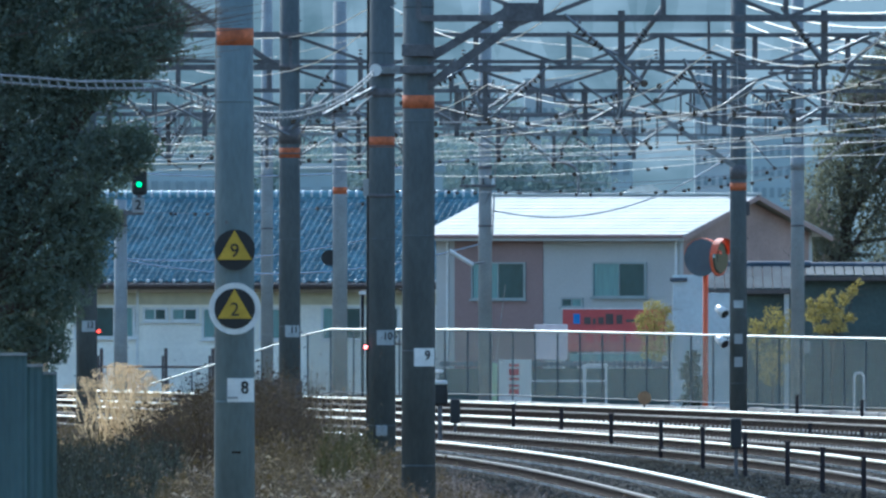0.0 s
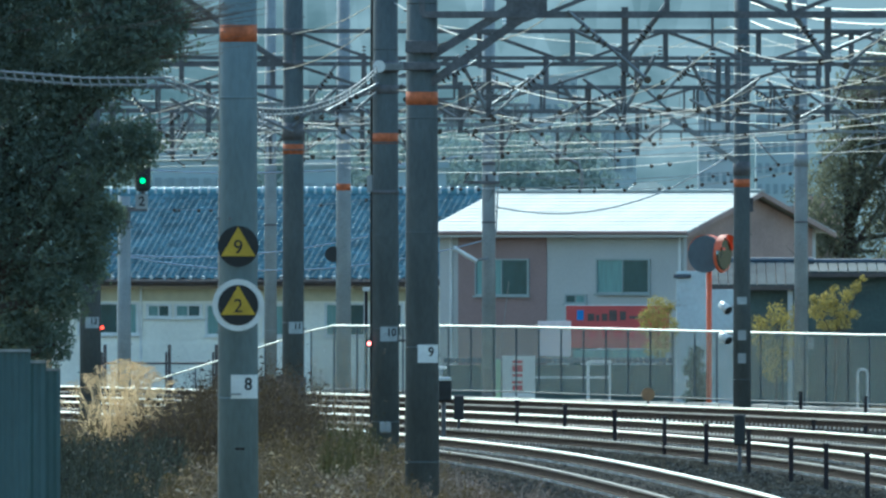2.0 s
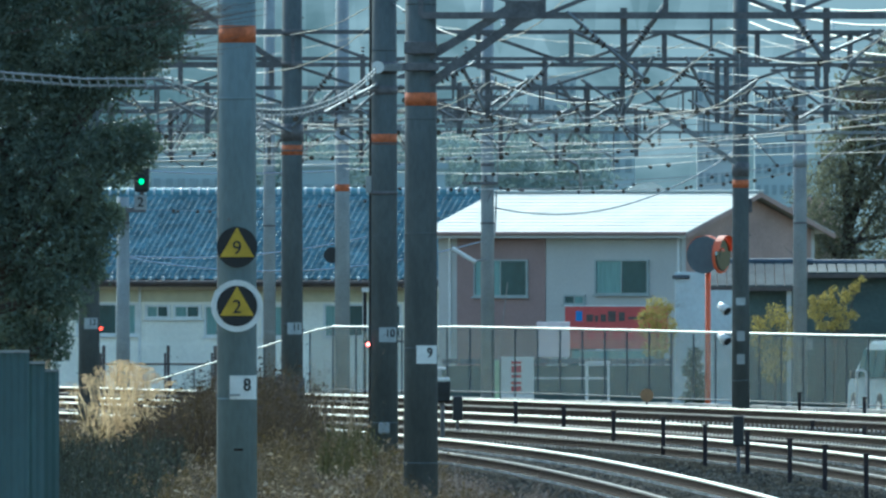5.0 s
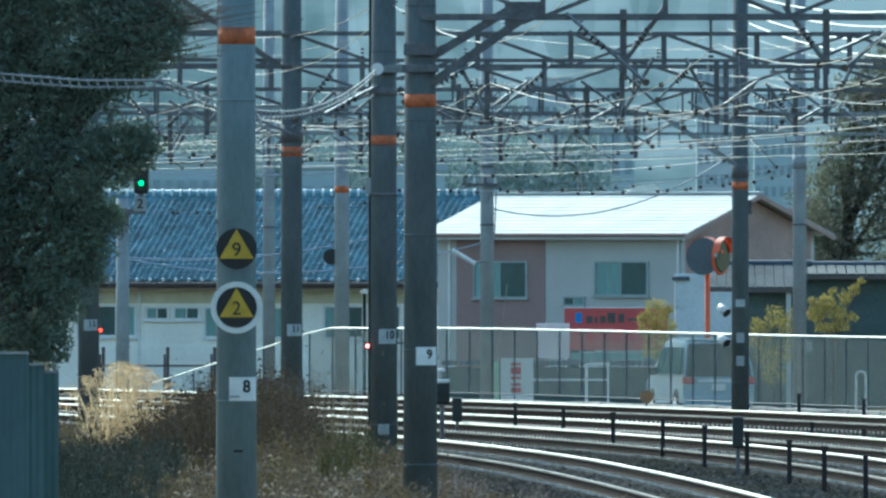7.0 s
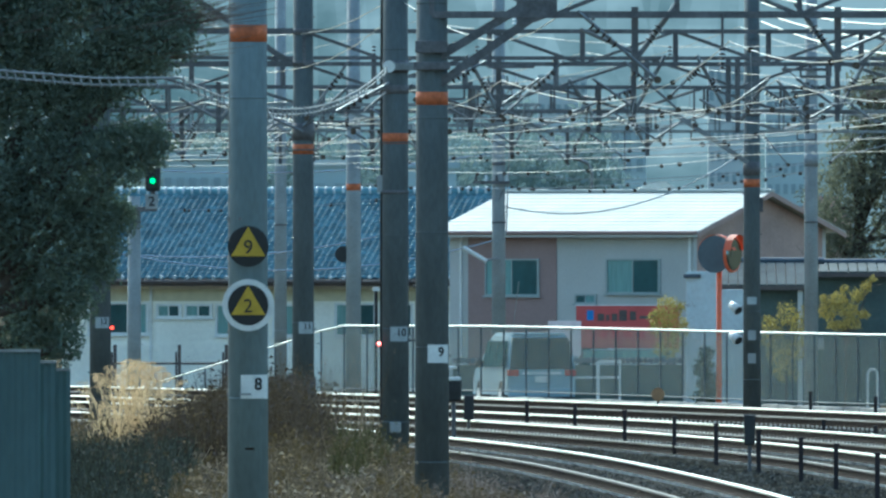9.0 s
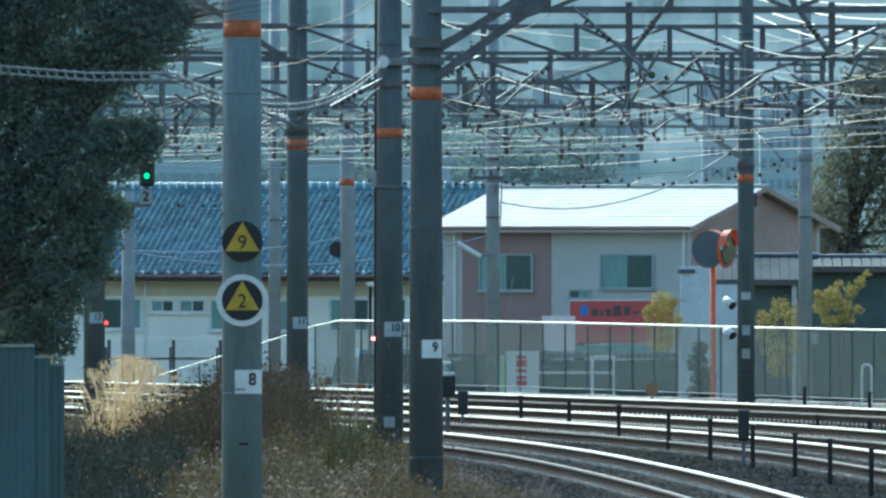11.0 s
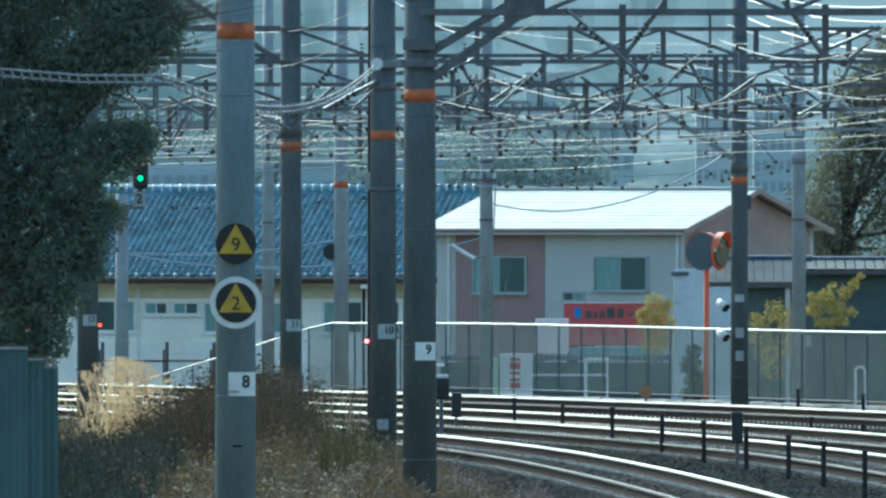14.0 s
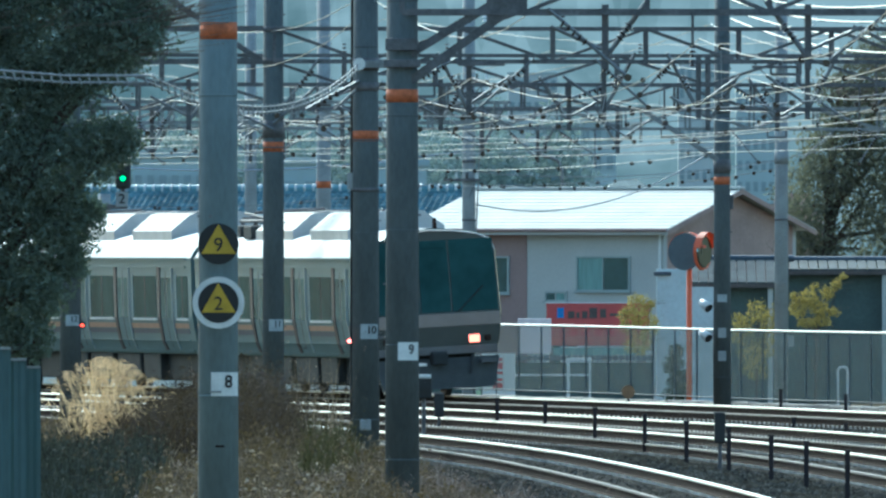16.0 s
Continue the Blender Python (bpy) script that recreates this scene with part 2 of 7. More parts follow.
def build_tracks():
    # one ballast bed under all four tracks, canted a little, with shoulders
    bm = bmesh.new()
    prof = [(429.5, -0.55)]
    for r in reversed(OUTER):
        prof += [(r - 1.75, -0.25), (r - 1.45, -0.215), (r - 1.0, -0.185), (r - 0.15, -0.105), (r + 0.3, -0.07), (r + 0.75, -0.21)]
    prof.append((449.2, -0.5))
    prof.sort()
    rows = [[bm.verts.new(arc(r, y, z + 0.03 * noise.noise((r * 1.7, y * 0.6, 1)))) for r, z in prof] for y in np.linspace(150, 430, 281)]
    for a, b in zip(rows, rows[1:]):
        for j in range(len(prof) - 1):
            bm.faces.new((a[j], a[j + 1], b[j + 1], b[j]))
    bmesh.ops.recalc_face_normals(bm, faces=bm.faces[:])
    bed = tagged(part("ballast_bed", bm, BALLAST, smooth=True), "grey-brown crushed stone bed under the tracks", "ballast", kind="structure")
    head = [(-0.033, 0.0), (-0.033, -0.028), (0.033, -0.028), (0.033, 0.0), (0.022, 0.006), (-0.022, 0.006)]
    foot = [(-0.008, -0.028), (-0.008, -0.13), (-0.065, -0.15), (-0.065, -0.16), (0.065, -0.16), (0.065, -0.15), (0.008, -0.13), (0.008, -0.028)]
    n_track = 0
    for r in OUTER:
        track = thing("railway_track", (0, 0, 0), "curved track with polished rail heads on concrete sleepers", "track", "four parallel tracks", "structure")
        for radius, z in ((r, CANT), (r - GAUGE, 0.0)):
            pts = [arc(radius, y, z) for y in np.linspace(150, 430, 200)]
            rail = part("rail", sweep(bmesh.new(), pts, foot), RUST, track, "rust-brown steel rail")
            part("rail_head", sweep(bmesh.new(), pts, head), RAIL_TOP if z else RAIL_FAINT_GLINT, rail, "bright polished running surface" if z else "running surface darkened for its faint glint")
        # sleepers, each with its two fastening blocks, painted pale for their glint
        bm = boxed((-1.0, -0.12, -0.19), (1.0, 0.12, 0.0), 0.02)
        for u in (-0.53, 0.53):
            box(bm, (u - 0.126, -0.035, 0.0), (u - 0.094, 0.035, 0.036))
        bm.faces.ensure_lookup_table()
        for f in bm.faces:
            if f.calc_center_median().z > 0.012:
                f.material_index = 1
        proto = mesh_of(bm, "sleeper", [SLEEPER, FASTENING])
        tilt = math.atan2(CANT, GAUGE)
        pick, ang, y_step = [], 0.0, 195.0
        for i in range(640):
            y_step += 0.575 * math.cos(ang) / FAR
            c = arc(r - GAUGE / 2, y_step, CANT / 2 - 0.165)
            q = arc(r - GAUGE / 2, y_step + 1.0)
            ang = math.atan2(-(q - c).x, (q - c).y)
            m = Matrix.Translation(c) @ Matrix.Rotation(ang, 4, "Z") @ Matrix.Rotation(-tilt, 4, "Y")
            pick.append(m)
        near = 250 if n_track == 3 else 120
        for m in pick[:near]:
            s = new("sleeper", proto)
            s.parent = track
            s.matrix_local = m
        verts, faces = [], []
        src = [v.co.copy() for v in proto.vertices]
        sf = [tuple(p.vertices) for p in proto.polygons]
        slots = [p.material_index for p in proto.polygons]
        for m in pick[near:]:
            k = len(verts)
            verts += [tuple(m @ v) for v in src]
            faces += [tuple(k + i for i in f) for f in sf]
        rest = tagged(cloud("far_sleepers", verts, faces, SLEEPER, track), kind="stuff")
        rest.data.materials.append(FASTENING)
        rest.data.polygons.foreach_set("material_index", slots * len(pick[near:]))
        n_track += 1
    return bed


def build_ballast_surface():
    """The nearest ballast, heaped and knobbly between sleepers and beside the rails."""
    ys = np.arange(197, 275, 0.1)
    rs = np.arange(430.0, 436.6, 0.085)
    rng = np.random.default_rng(9)
    rough = rng.random((len(ys), len(rs))) ** 2
    verts, faces = [], []
    for i, y in enumerate(ys):
        for j, r in enumerate(rs):
            u = min((r - q + 0.53 for q in OUTER), key=abs)
            z = -0.165 + 0.094 * u if abs(u) < 1.0 else -0.22 + 0.05 * noise.noise((r * 1.1, y * 0.3, 4))
            near_rail = min(abs(u - 0.53), abs(u + 0.53)) < 0.1
            z += 0.012 * rough[i, j] if near_rail else 0.065 * rough[i, j] + 0.02 * noise.noise((r * 3, y * 1.5, 0))
            verts.append(tuple(arc(r, y, z)))
    n = len(rs)
    faces = [(i * n + j, i * n + j + 1, i * n + n + j + 1, i * n + n + j) for i in range(len(ys) - 1) for j in range(n - 1)]
    tagged(cloud("ballast_surface", verts, faces, BALLAST), "knobbly heaped ballast round the nearest track", "ballast", kind="stuff")


def build_stones():
    """Loose crushed stone on the bed, thickest where the camera sees it nearest."""
    rng = np.random.default_rng(5)
    base = np.array([(1, 0, -.2), (-.9, .3, 0), (0, 1, .1), (.1, -1, -.1), (0.1, .1, .8), (0, 0, -.9)], float)
    tri = [(0, 2, 4), (2, 1, 4), (1, 3, 4), (3, 0, 4), (2, 0, 5), (1, 2, 5), (3, 1, 5), (0, 3, 5)]
    verts, faces = [], []
    for k in range(50000):
        y = 196 + 130 * rng.random() ** 1.8
        r = 429.8 + (7.5 if y < 240 else 11 if y < 270 else 18.8) * rng.random()
        p = arc(r, y)
        u = min((r - q + 0.53 for q in OUTER), key=abs)
        if min(abs(u - 0.53), abs(u + 0.53)) < 0.17:
            continue
        z = -0.125 + 0.094 * u if abs(u) < 0.95 else -0.18
        s = 0.016 + 0.034 * rng.random() ** 2
        a = base * s * (0.7 + 0.6 * rng.random((6, 1)))
        t = rng.random() * 6.28
        c, sn = math.cos(t), math.sin(t)
        k0 = len(verts)
        verts += [(p.x + v[0] * c - v[1] * sn, p.y + v[0] * sn + v[1] * c, z + v[2]) for v in a]
        faces += [tuple(k0 + i for i in f) for f in tri]
    ob = cloud("ballast_stones", verts, faces, STONE)
    return tagged(ob, "loose crushed grey-brown ballast stones", "gravel", kind="stuff")


# ---- poles ----
def pole_shaft(bm, r0, r1, z0, z1, n=28):
    bmesh.ops.create_cone(bm, cap_ends=True, segments=n, radius1=r0, radius2=r1, depth=z1 - z0, matrix=Matrix.Translation((0, 0, (z0 + z1) / 2)))
    return bm


def collar(parent, r, z, h, material, name="clamp", label=""):
    bm = pole_shaft(bmesh.new(), r + 0.012, r + 0.012, z - h / 2, z + h / 2)
    return part(name, bm, material, parent, label, True)


def catenary_pole(x, y, z0, z1, r, material, label, band=None, plate=None, number="", rings=(), pegs=True, plate_w=0.29, group="line-side poles", turn=0.0):
    p = thing("catenary_pole", (x, y, z0), label, "pole", group)
    rt = r * 0.9
    part("shaft", pole_shaft(bmesh.new(), r * 1.06, rt, 0, z1 - z0), material, p, smooth=True)

    def radius(z):
        return r * 1.06 + (rt - r * 1.06) * (z - z0) / (z1 - z0)
    if band:
        part("band", pole_shaft(bmesh.new(), radius(band) + 0.003, radius(band) + 0.003, band - z0 - 0.085, band - z0 + 0.085), ORANGE, p, "faded orange painted band", True)
    for zr, h in rings:
        collar(p, radius(zr), zr - z0, h, STEEL_DARK)
    # casting joints, faint raised hoops
    for k in range(int((z1 - z0) / 1.5)):
        zz = 0.9 + 1.5 * k
        part("joint", pole_shaft(bmesh.new(), radius(zz + z0) + 0.004, radius(zz + z0) + 0.004, zz - 0.012, zz + 0.012), material, p, smooth=True)
    if pegs:
        for k in range(int((z1 - z0) / 0.9)):
            s = 1 if k % 2 else -1
            zz = 1.4 + 0.9 * k
            rr = radius(zz + z0)
            part("step_peg", rod(bmesh.new(), (s * rr * 0.9, 0, zz), (s * (rr + 0.035), 0, zz), 0.012), STEEL_DARK, p)
    if plate:
        rr = radius(plate)
        bm = bmesh.new()
        n, w, h = 8, plate_w, plate_w * 0.82
        a0 = w / rr / 2
        off = radians(turn)
        ring = [(math.sin(off - a0 + 2 * a0 * i / n), -math.cos(off - a0 + 2 * a0 * i / n)) for i in range(n + 1)]
        rows = [[bm.verts.new((u * (rr + dr), v * (rr + dr), plate - z0 + zz)) for u, v in ring] for dr in (0.012, 0.017) for zz in (-h / 2, h / 2)]
        for i in range(n):
            bm.faces.new((rows[2][i], rows[2][i + 1], rows[3][i + 1], rows[3][i]))
            bm.faces.new((rows[0][i + 1], rows[0][i], rows[1][i], rows[1][i + 1]))
            bm.faces.new((rows[3][i], rows[3][i + 1], rows[1][i + 1], rows[1][i]))
            bm.faces.new((rows[0][i], rows[0][i + 1], rows[2][i + 1], rows[2][i]))
        pl = part("number_plate", bm, WHITE if number in ("8", "9") else PLATE, p, "white enamel plate with a black number")
        if number == "8":
            part("small_print", boxed((-0.09, -rr - 0.03, plate - z0 - h * 0.36), (0.03, -rr - 0.024, plate - z0 - h * 0.28)), GREY_BOX, pl)
        if number:
            a = off + 0.1
            writing(number, h * 0.72, 0.004, BLACK, pl, pose(math.sin(a) * (rr + 0.021), -math.cos(a) * (rr + 0.021), plate - z0 + 0.02, 0, 0, math.degrees(a)), "number")
    return p


def round_sign(parent, r, z, front, number, ring):
    """A round disc on the pole: yellow triangle with a number on black, with or without a white rim."""
    z0 = parent.matrix_world.translation.z
    m = Matrix.Translation((0, -front, z - z0)) @ Matrix.Rotation(radians(90), 4, "X")

    def disc(rr, thick, y):
        bm = bmesh.new()
        bmesh.ops.create_cone(bm, cap_ends=True, segments=48, radius1=rr, radius2=rr, depth=thick, matrix=Matrix.Translation((0, -y, z - z0)) @ Matrix.Rotation(radians(90), 4, "X"))
        return bm
    d = part("round_sign", disc(r, 0.02, front), WHITE if ring else BLACK, parent, "round sign with a yellow triangle and a number")
    q = r * (0.78 if ring else 1.0)
    if ring:
        part("sign_face", disc(q, 0.008, front + 0.014), BLACK, d, "black sign face")
    t = bmesh.new()
    k = q * 0.97
    prism(t, [(0, z - z0 + k), (-k * 0.87, z - z0 - k * 0.5), (k * 0.87, z - z0 - k * 0.5)], -front - 0.026, -front - 0.018)
    part("triangle", t, YELLOW, d, "yellow triangle")
    writing(number, q * 0.96, 0.003, BLACK, d, pose(0, -front - 0.03, z - z0 - k * 0.07), "number", 0.0)
    arm = rod(bmesh.new(), (0, -front + 0.012, z - z0), (0, 0, z - z0), 0.03)
    part("sign_bracket", arm, STEEL, parent)


def build_poles():
    p8 = catenary_pole(-2.04, 155, -0.6, 9, 0.192, CONCRETE, "tall grey concrete pole with two round signs and a plate", band=5.442, plate=1.919, number="8", pegs=False, turn=22)
    round_sign(p8, 0.203, 3.317, 0.215, "9", False)
    round_sign(p8, 0.259, 2.731, 0.22, "2", True)
    part("conduit", rod(bmesh.new(), (-0.196, -0.02, 0.2), (-0.176, -0.02, 9.4), 0.013), CABLE, p8, "thin pale conduit pipe")
    for z in (3.593, 2.46, 1.84, 6.2):
        part("conduit_clip", boxed((-0.215, -0.05, z + 0.6 - 0.012), (-0.16, 0.02, z + 0.6 + 0.012)), STEEL, p8)
    part("sign_bolt", rod(bmesh.new(), (-0.08, -0.2, 3.593 + 0.6), (-0.08, -0.225, 3.593 + 0.6), 0.02), STEEL, p8)
    part("weld_bar", boxed((-0.03, -0.2, 1.299 + 0.59), (0.06, -0.17, 1.299 + 0.61)), RUST, p8)

    p9 = catenary_pole(-0.273, 203, -0.4, 9, 0.214, CONCRETE_DARK, "dark grey concrete pole carrying a lattice beam", band=5.256, plate=1.92, number="9",
                       rings=((5.928, 0.12), (5.67, 0.08)), turn=24)
    part("beam_seat", boxed((-0.24, -0.3, 5.625 + 0.4), (0.24, -0.2, 5.729 + 0.4), 0.01), STEEL_DARK, p9)
    part("beam_seat", boxed((-0.22, -0.3, 5.847 + 0.4), (0.2, -0.2, 6.009 + 0.4), 0.01), STEEL_DARK, p9)

    p10 = catenary_pole(-0.927, 250, -0.4, 9.5, 0.214, CONCRETE_DARK, "dark concrete pole with a red marker lamp", band=5.064, plate=1.918, number="10",
                        rings=((6.218, 0.2), (5.855, 0.14), (4.2, 0.06)), turn=18)
    part("junction_box", boxed((-0.3, -0.06, 4.2 + 0.4), (-0.2, 0.06, 4.473 + 0.4), 0.01), GREY_BOX, p10)
    part("round_cover", boxed((-0.09, -0.27, 0.327 + 0.4), (0.09, -0.2, 0.509 + 0.4), 0.03), GREY_BOX, p10, "pale rounded cable cover")
    part("lamp_arm", rod(bmesh.new(), (-0.2, -0.05, 1.8 + 0.4), (0.32, -0.05, 1.818 + 0.4), 0.02), STEEL_DARK, p10)
    lamp = part("marker_lamp", rod(bmesh.new(), (-0.26, -0.1, 1.764 + 0.4), (-0.26, 0.06, 1.764 + 0.4), 0.055, n=14), BLACK, p10)
    part("lens", rod(bmesh.new(), (-0.26, -0.115, 1.764 + 0.4), (-0.26, -0.1, 1.764 + 0.4), 0.033, n=14), RED_LAMP, lamp, "lit red lens")
    part("cable_pipe", rod(bmesh.new(), (-0.235, -0.02, 0.1), (-0.215, -0.02, 9.5), 0.02), BLACK, p10)
    part("insulator_post", rod(bmesh.new(), (-0.1, -0.26, 6.218 + 0.4), (-0.1, -0.34, 6.218 + 0.4), 0.1, n=16), HOOD, p10, "pale round cable anchor")
    part("crossarm", boxed((-0.1, -0.332, 6.155 + 0.4), (0.45, -0.262, 6.282 + 0.4), 0.01), STEEL, p10)

    catenary_pole(-2.592, 269, -0.4, 9.5, 0.183, CONCRETE_DARK, "dark concrete pole rising out of dry weeds", band=5.012, plate=1.921, number="11", rings=((5.315, 0.3), (6.5, 0.1), (7.05, 0.1)), plate_w=0.25, turn=16)
    p12 = catenary_pole(-6.524, 287.5, -0.4, 9.5, 0.19, CONCRETE_DARK, "dark concrete pole half hidden by the evergreen", plate=1.92, number="12", rings=((6.29, 0.1), (6.85, 0.1)), plate_w=0.25, turn=12)
    lamp = part("marker_lamp", rod(bmesh.new(), (0.22, -0.08, 1.826 + 0.4), (0.22, 0.05, 1.826 + 0.4), 0.06, n=14), BLACK, p12)
    part("lens", rod(bmesh.new(), (0.22, -0.09, 1.826 + 0.4), (0.22, -0.08, 1.826 + 0.4), 0.034, n=14), RED_DIM, lamp, "lit red lens")
    # outer legs and poles beyond the tracks
    far = catenary_pole(6.579, 342, -0.5, 9, 0.185, CONCRETE_DARK, "dark concrete pole with loudspeakers and small plates", band=4.73, plate=2.143, number="", rings=((5.054, 0.3), (6.26, 0.1)), plate_w=0.2)
    for zz in (1.372, 0.862):
        part("small_plate", boxed((-0.09, -0.215, zz + 0.4), (0.09, -0.2, zz + 0.62)), GREY_BOX, far)
    for zz in (2.007, 1.347):
        hn = part("horn_speaker", rod(bmesh.new(), (-0.46, -0.2, zz + 0.56), (-0.3, -0.36, zz + 0.42), 0.08, 0.115, 18), HOOD, far, "pale loudspeaker horn", True)
        part("horn_mouth", rod(bmesh.new(), (-0.301, -0.359, zz + 0.421), (-0.29, -0.37, zz + 0.41), 0.098, n=18), BLACK, hn)
        part("speaker_arm", rod(bmesh.new(), (-0.4, -0.05, zz + 0.5), (0, 0, zz + 0.5), 0.02), STEEL, far)
    part("pole_steps", boxed((0.17, -0.05, 4.6), (0.25, 0.05, 4.9)), STEEL_DARK, far)
    catenary_pole(-2.464, 385, -1.2, 9.5, 0.183, CONCRETE_PALE, "pale grey concrete pole beyond the fence", band=4.812, rings=((6.3, 0.1), (6.8, 0.1)))
    for px, d, z0, z1 in ((220, 420, -1.6, 4.7), (479, 470, -1.6, 11), (865, 424, -1.6, 11), (1418, 420, -1.6, 11)):
        catenary_pole((px - 784) * d / 27500, d, z0, z1, 0.183, CONCRETE_PALE, "pale concrete utility pole by the road", rings=((4.0, 0.05), (5.6, 0.08)), group="roadside utility poles")


def pole_gear(p, z0, arms, side=1):
    """Cross-arms with pin insulators, braces and a hanging box on a roadside pole."""
    for z, w, off in arms:
        arm = part("crossarm", boxed((off - w / 2, -0.26, z - z0 - 0.04), (off + w / 2, -0.18, z - z0 + 0.04), 0.008), STEEL_DARK, p, "steel cross-arm")
        for k in range(4):
            x = off - w * 0.42 + w * 0.84 * k / 3
            ins = bmesh.new()
            for j in range(3):
                rod(ins, (x, -0.22, z - z0 + 0.05 + 0.055 * j), (x, -0.22, z - z0 + 0.09 + 0.055 * j), 0.055 - 0.008 * j, 0.03, 10)
            part("insulator", ins, HOOD if k % 2 else INSULATOR, arm)
        part("arm_brace", rod(bmesh.new(), (off + side * w * 0.4, -0.22, z - z0), (0, -0.18, z - z0 - 0.5), 0.018), STEEL, p)


def build_pole_gear():
    for ob in [o for o in scene.collection.objects if o.name.startswith("catenary_pole") and o.parent is None]:
        x, y = ob.location.x, ob.location.y / FAR
        if abs(y - 424) < 0.1:
            pole_gear(ob, -1.6, ((7.787, 0.9, 0.1), (7.447, 1.1, -0.05), (6.939, 0.8, 0.2), (5.089, 1.0, -0.2)))
            part("switch_box", boxed((-1.25, -0.3, 6.738 + 1.6), (-0.7, 0.1, 7.17 + 1.6), 0.03), STEEL_DARK, ob, "dark switch box")
            part("box_arm", beam(bmesh.new(), (-1.0, -0.1, 6.738 + 1.55), (0, -0.1, 6.738 + 1.55), 0.07, 0.07), STEEL, ob)
            part("cable_drop", rod(bmesh.new(), (0.2, -0.2, 3.624 + 1.6), (0.36, -0.2, 7.787 + 1.6), 0.02), CABLE, ob)
            part("guy_wire", rod(bmesh.new(), (0.55, -0.3, 2.39 + 1.6), (0.28, -0.2, 0.232 + 1.6), 0.012), CABLE, ob)
        elif abs(y - 420) < 0.1 and x > 0:
            pole_gear(ob, -1.6, ((8.126, 1.2, -0.2), (7.515, 0.9, -0.1), (6.904, 0.7, -0.2)), -1)
            collar(ob, 0.18, 5.683 + 1.6, 0.35, CONCRETE_PALE)
            part("side_box", boxed((0.17, -0.1, 0.566 + 1.6), (0.34, 0.1, 0.872 + 1.6), 0.01), GREY_BOX, ob)
        elif abs(y - 385) < 0.1:
            part("round_plate", rod(bmesh.new(), (-0.26, -0.05, 3.146 + 1.2), (-0.26, 0.02, 3.146 + 1.2), 0.2, n=20), BLACK, ob, "dark round plate")
            part("side_arm", rod(bmesh.new(), (0, -0.2, 6.604 + 1.2), (1.1, -0.25, 7.234 + 1.2), 0.03), STEEL, ob)
        elif abs(y - 269) < 0.1:
            part("stay_arm", rod(bmesh.new(), (0, -0.2, 5.315 + 0.4), (-1.2, -0.3, 5.853 + 0.4), 0.025), STEEL, ob)
            part("stay_arm", rod(bmesh.new(), (0, -0.2, 5.413 + 0.4), (0.75, -0.3, 6.049 + 0.4), 0.03), STEEL, ob)
            for k in range(5):
                part("bead_insulator", rod(bmesh.new(), (-0.5 - 0.09 * k, -0.26, 5.569 + 0.4 + 0.042 * k), (-0.54 - 0.09 * k, -0.265, 5.589 + 0.4 + 0.042 * k), 0.06, 0.03, 10), HOOD, ob)
        elif abs(y - 250) < 0.1:
            part("stay_arm", rod(bmesh.new(), (-0.1, -0.2, 5.945 + 0.4), (-0.95, -0.3, 5.491 + 0.4), 0.03), STEEL, ob)
            part("stay_arm", rod(bmesh.new(), (-0.15, -0.25, 5.809 + 0.4), (-0.5, -0.3, 5.491 + 0.4), 0.02), STEEL, ob)
            for k in range(4):
                part("bead_insulator", rod(bmesh.new(), (-0.45 - 0.1 * k, -0.25, 5.745 + 0.4 - 0.055 * k), (-0.5 - 0.1 * k, -0.255, 5.718 + 0.4 - 0.055 * k), 0.06, 0.03, 10), INSULATOR, ob)
    t = thing("thin_post", (-1.918, 388, -1.2), "thin dark steel post by the fence", "post")
    part("post", boxed((-0.04, -0.04, 0), (0.04, 0.04, 2.278 + 1.2), 0.01), POST, t)
    part("post_head", boxed((-0.09, -0.06, 2.22 + 1.2), (0.09, 0.06, 2.321 + 1.2), 0.01), HOOD, t)


# ---- lattice beams over the tracks ----
def portal(name_label, start, r_end, z0, z1, panel, material, thick=0.09, back=0.35):
    """A lattice beam from a pole outward across all tracks: four chords, uprights and diagonals."""
    a = Vector((start[0], start[1], 0))
    radial = (a - Vector((CX, CY, 0))).normalized()
    out = Vector((radial.x, radial.y / FAR, 0))
    span = (r_end - (a - Vector((CX, CY, 0))).length) / out.length
    out.normalize()
    along = Vector((-out.y, out.x, 0))
    g = thing("lattice_beam", (a.x, a.y, z0), name_label, "gantry", "gantries over the tracks")
    o = Vector((0, 0, 0))
    h = z1 - z0
    for side in (-back / 2, back / 2):
        for zz in (0, h):
            s = along * side
            part("chord", beam(bmesh.new(), o + s + Vector((0, 0, zz)), out * span + s + Vector((0, 0, zz)), thick, thick), material, g)
        k = int(span / panel)
        for i in range(k + 1):
            p = out * (i * panel) + along * side
            part("upright", beam(bmesh.new(), p, p + Vector((0, 0, h)), thick * 0.7, thick * 0.8), material, g)
            if i < k:
                q = p + out * panel
                a0, b0 = (p + Vector((0, 0, h)), q) if i % 2 == 0 else (p, q + Vector((0, 0, h)))
                part("diagonal", beam(bmesh.new(), a0, b0, thick * 0.55, thick * 0.6), material, g)
    return g, out, along


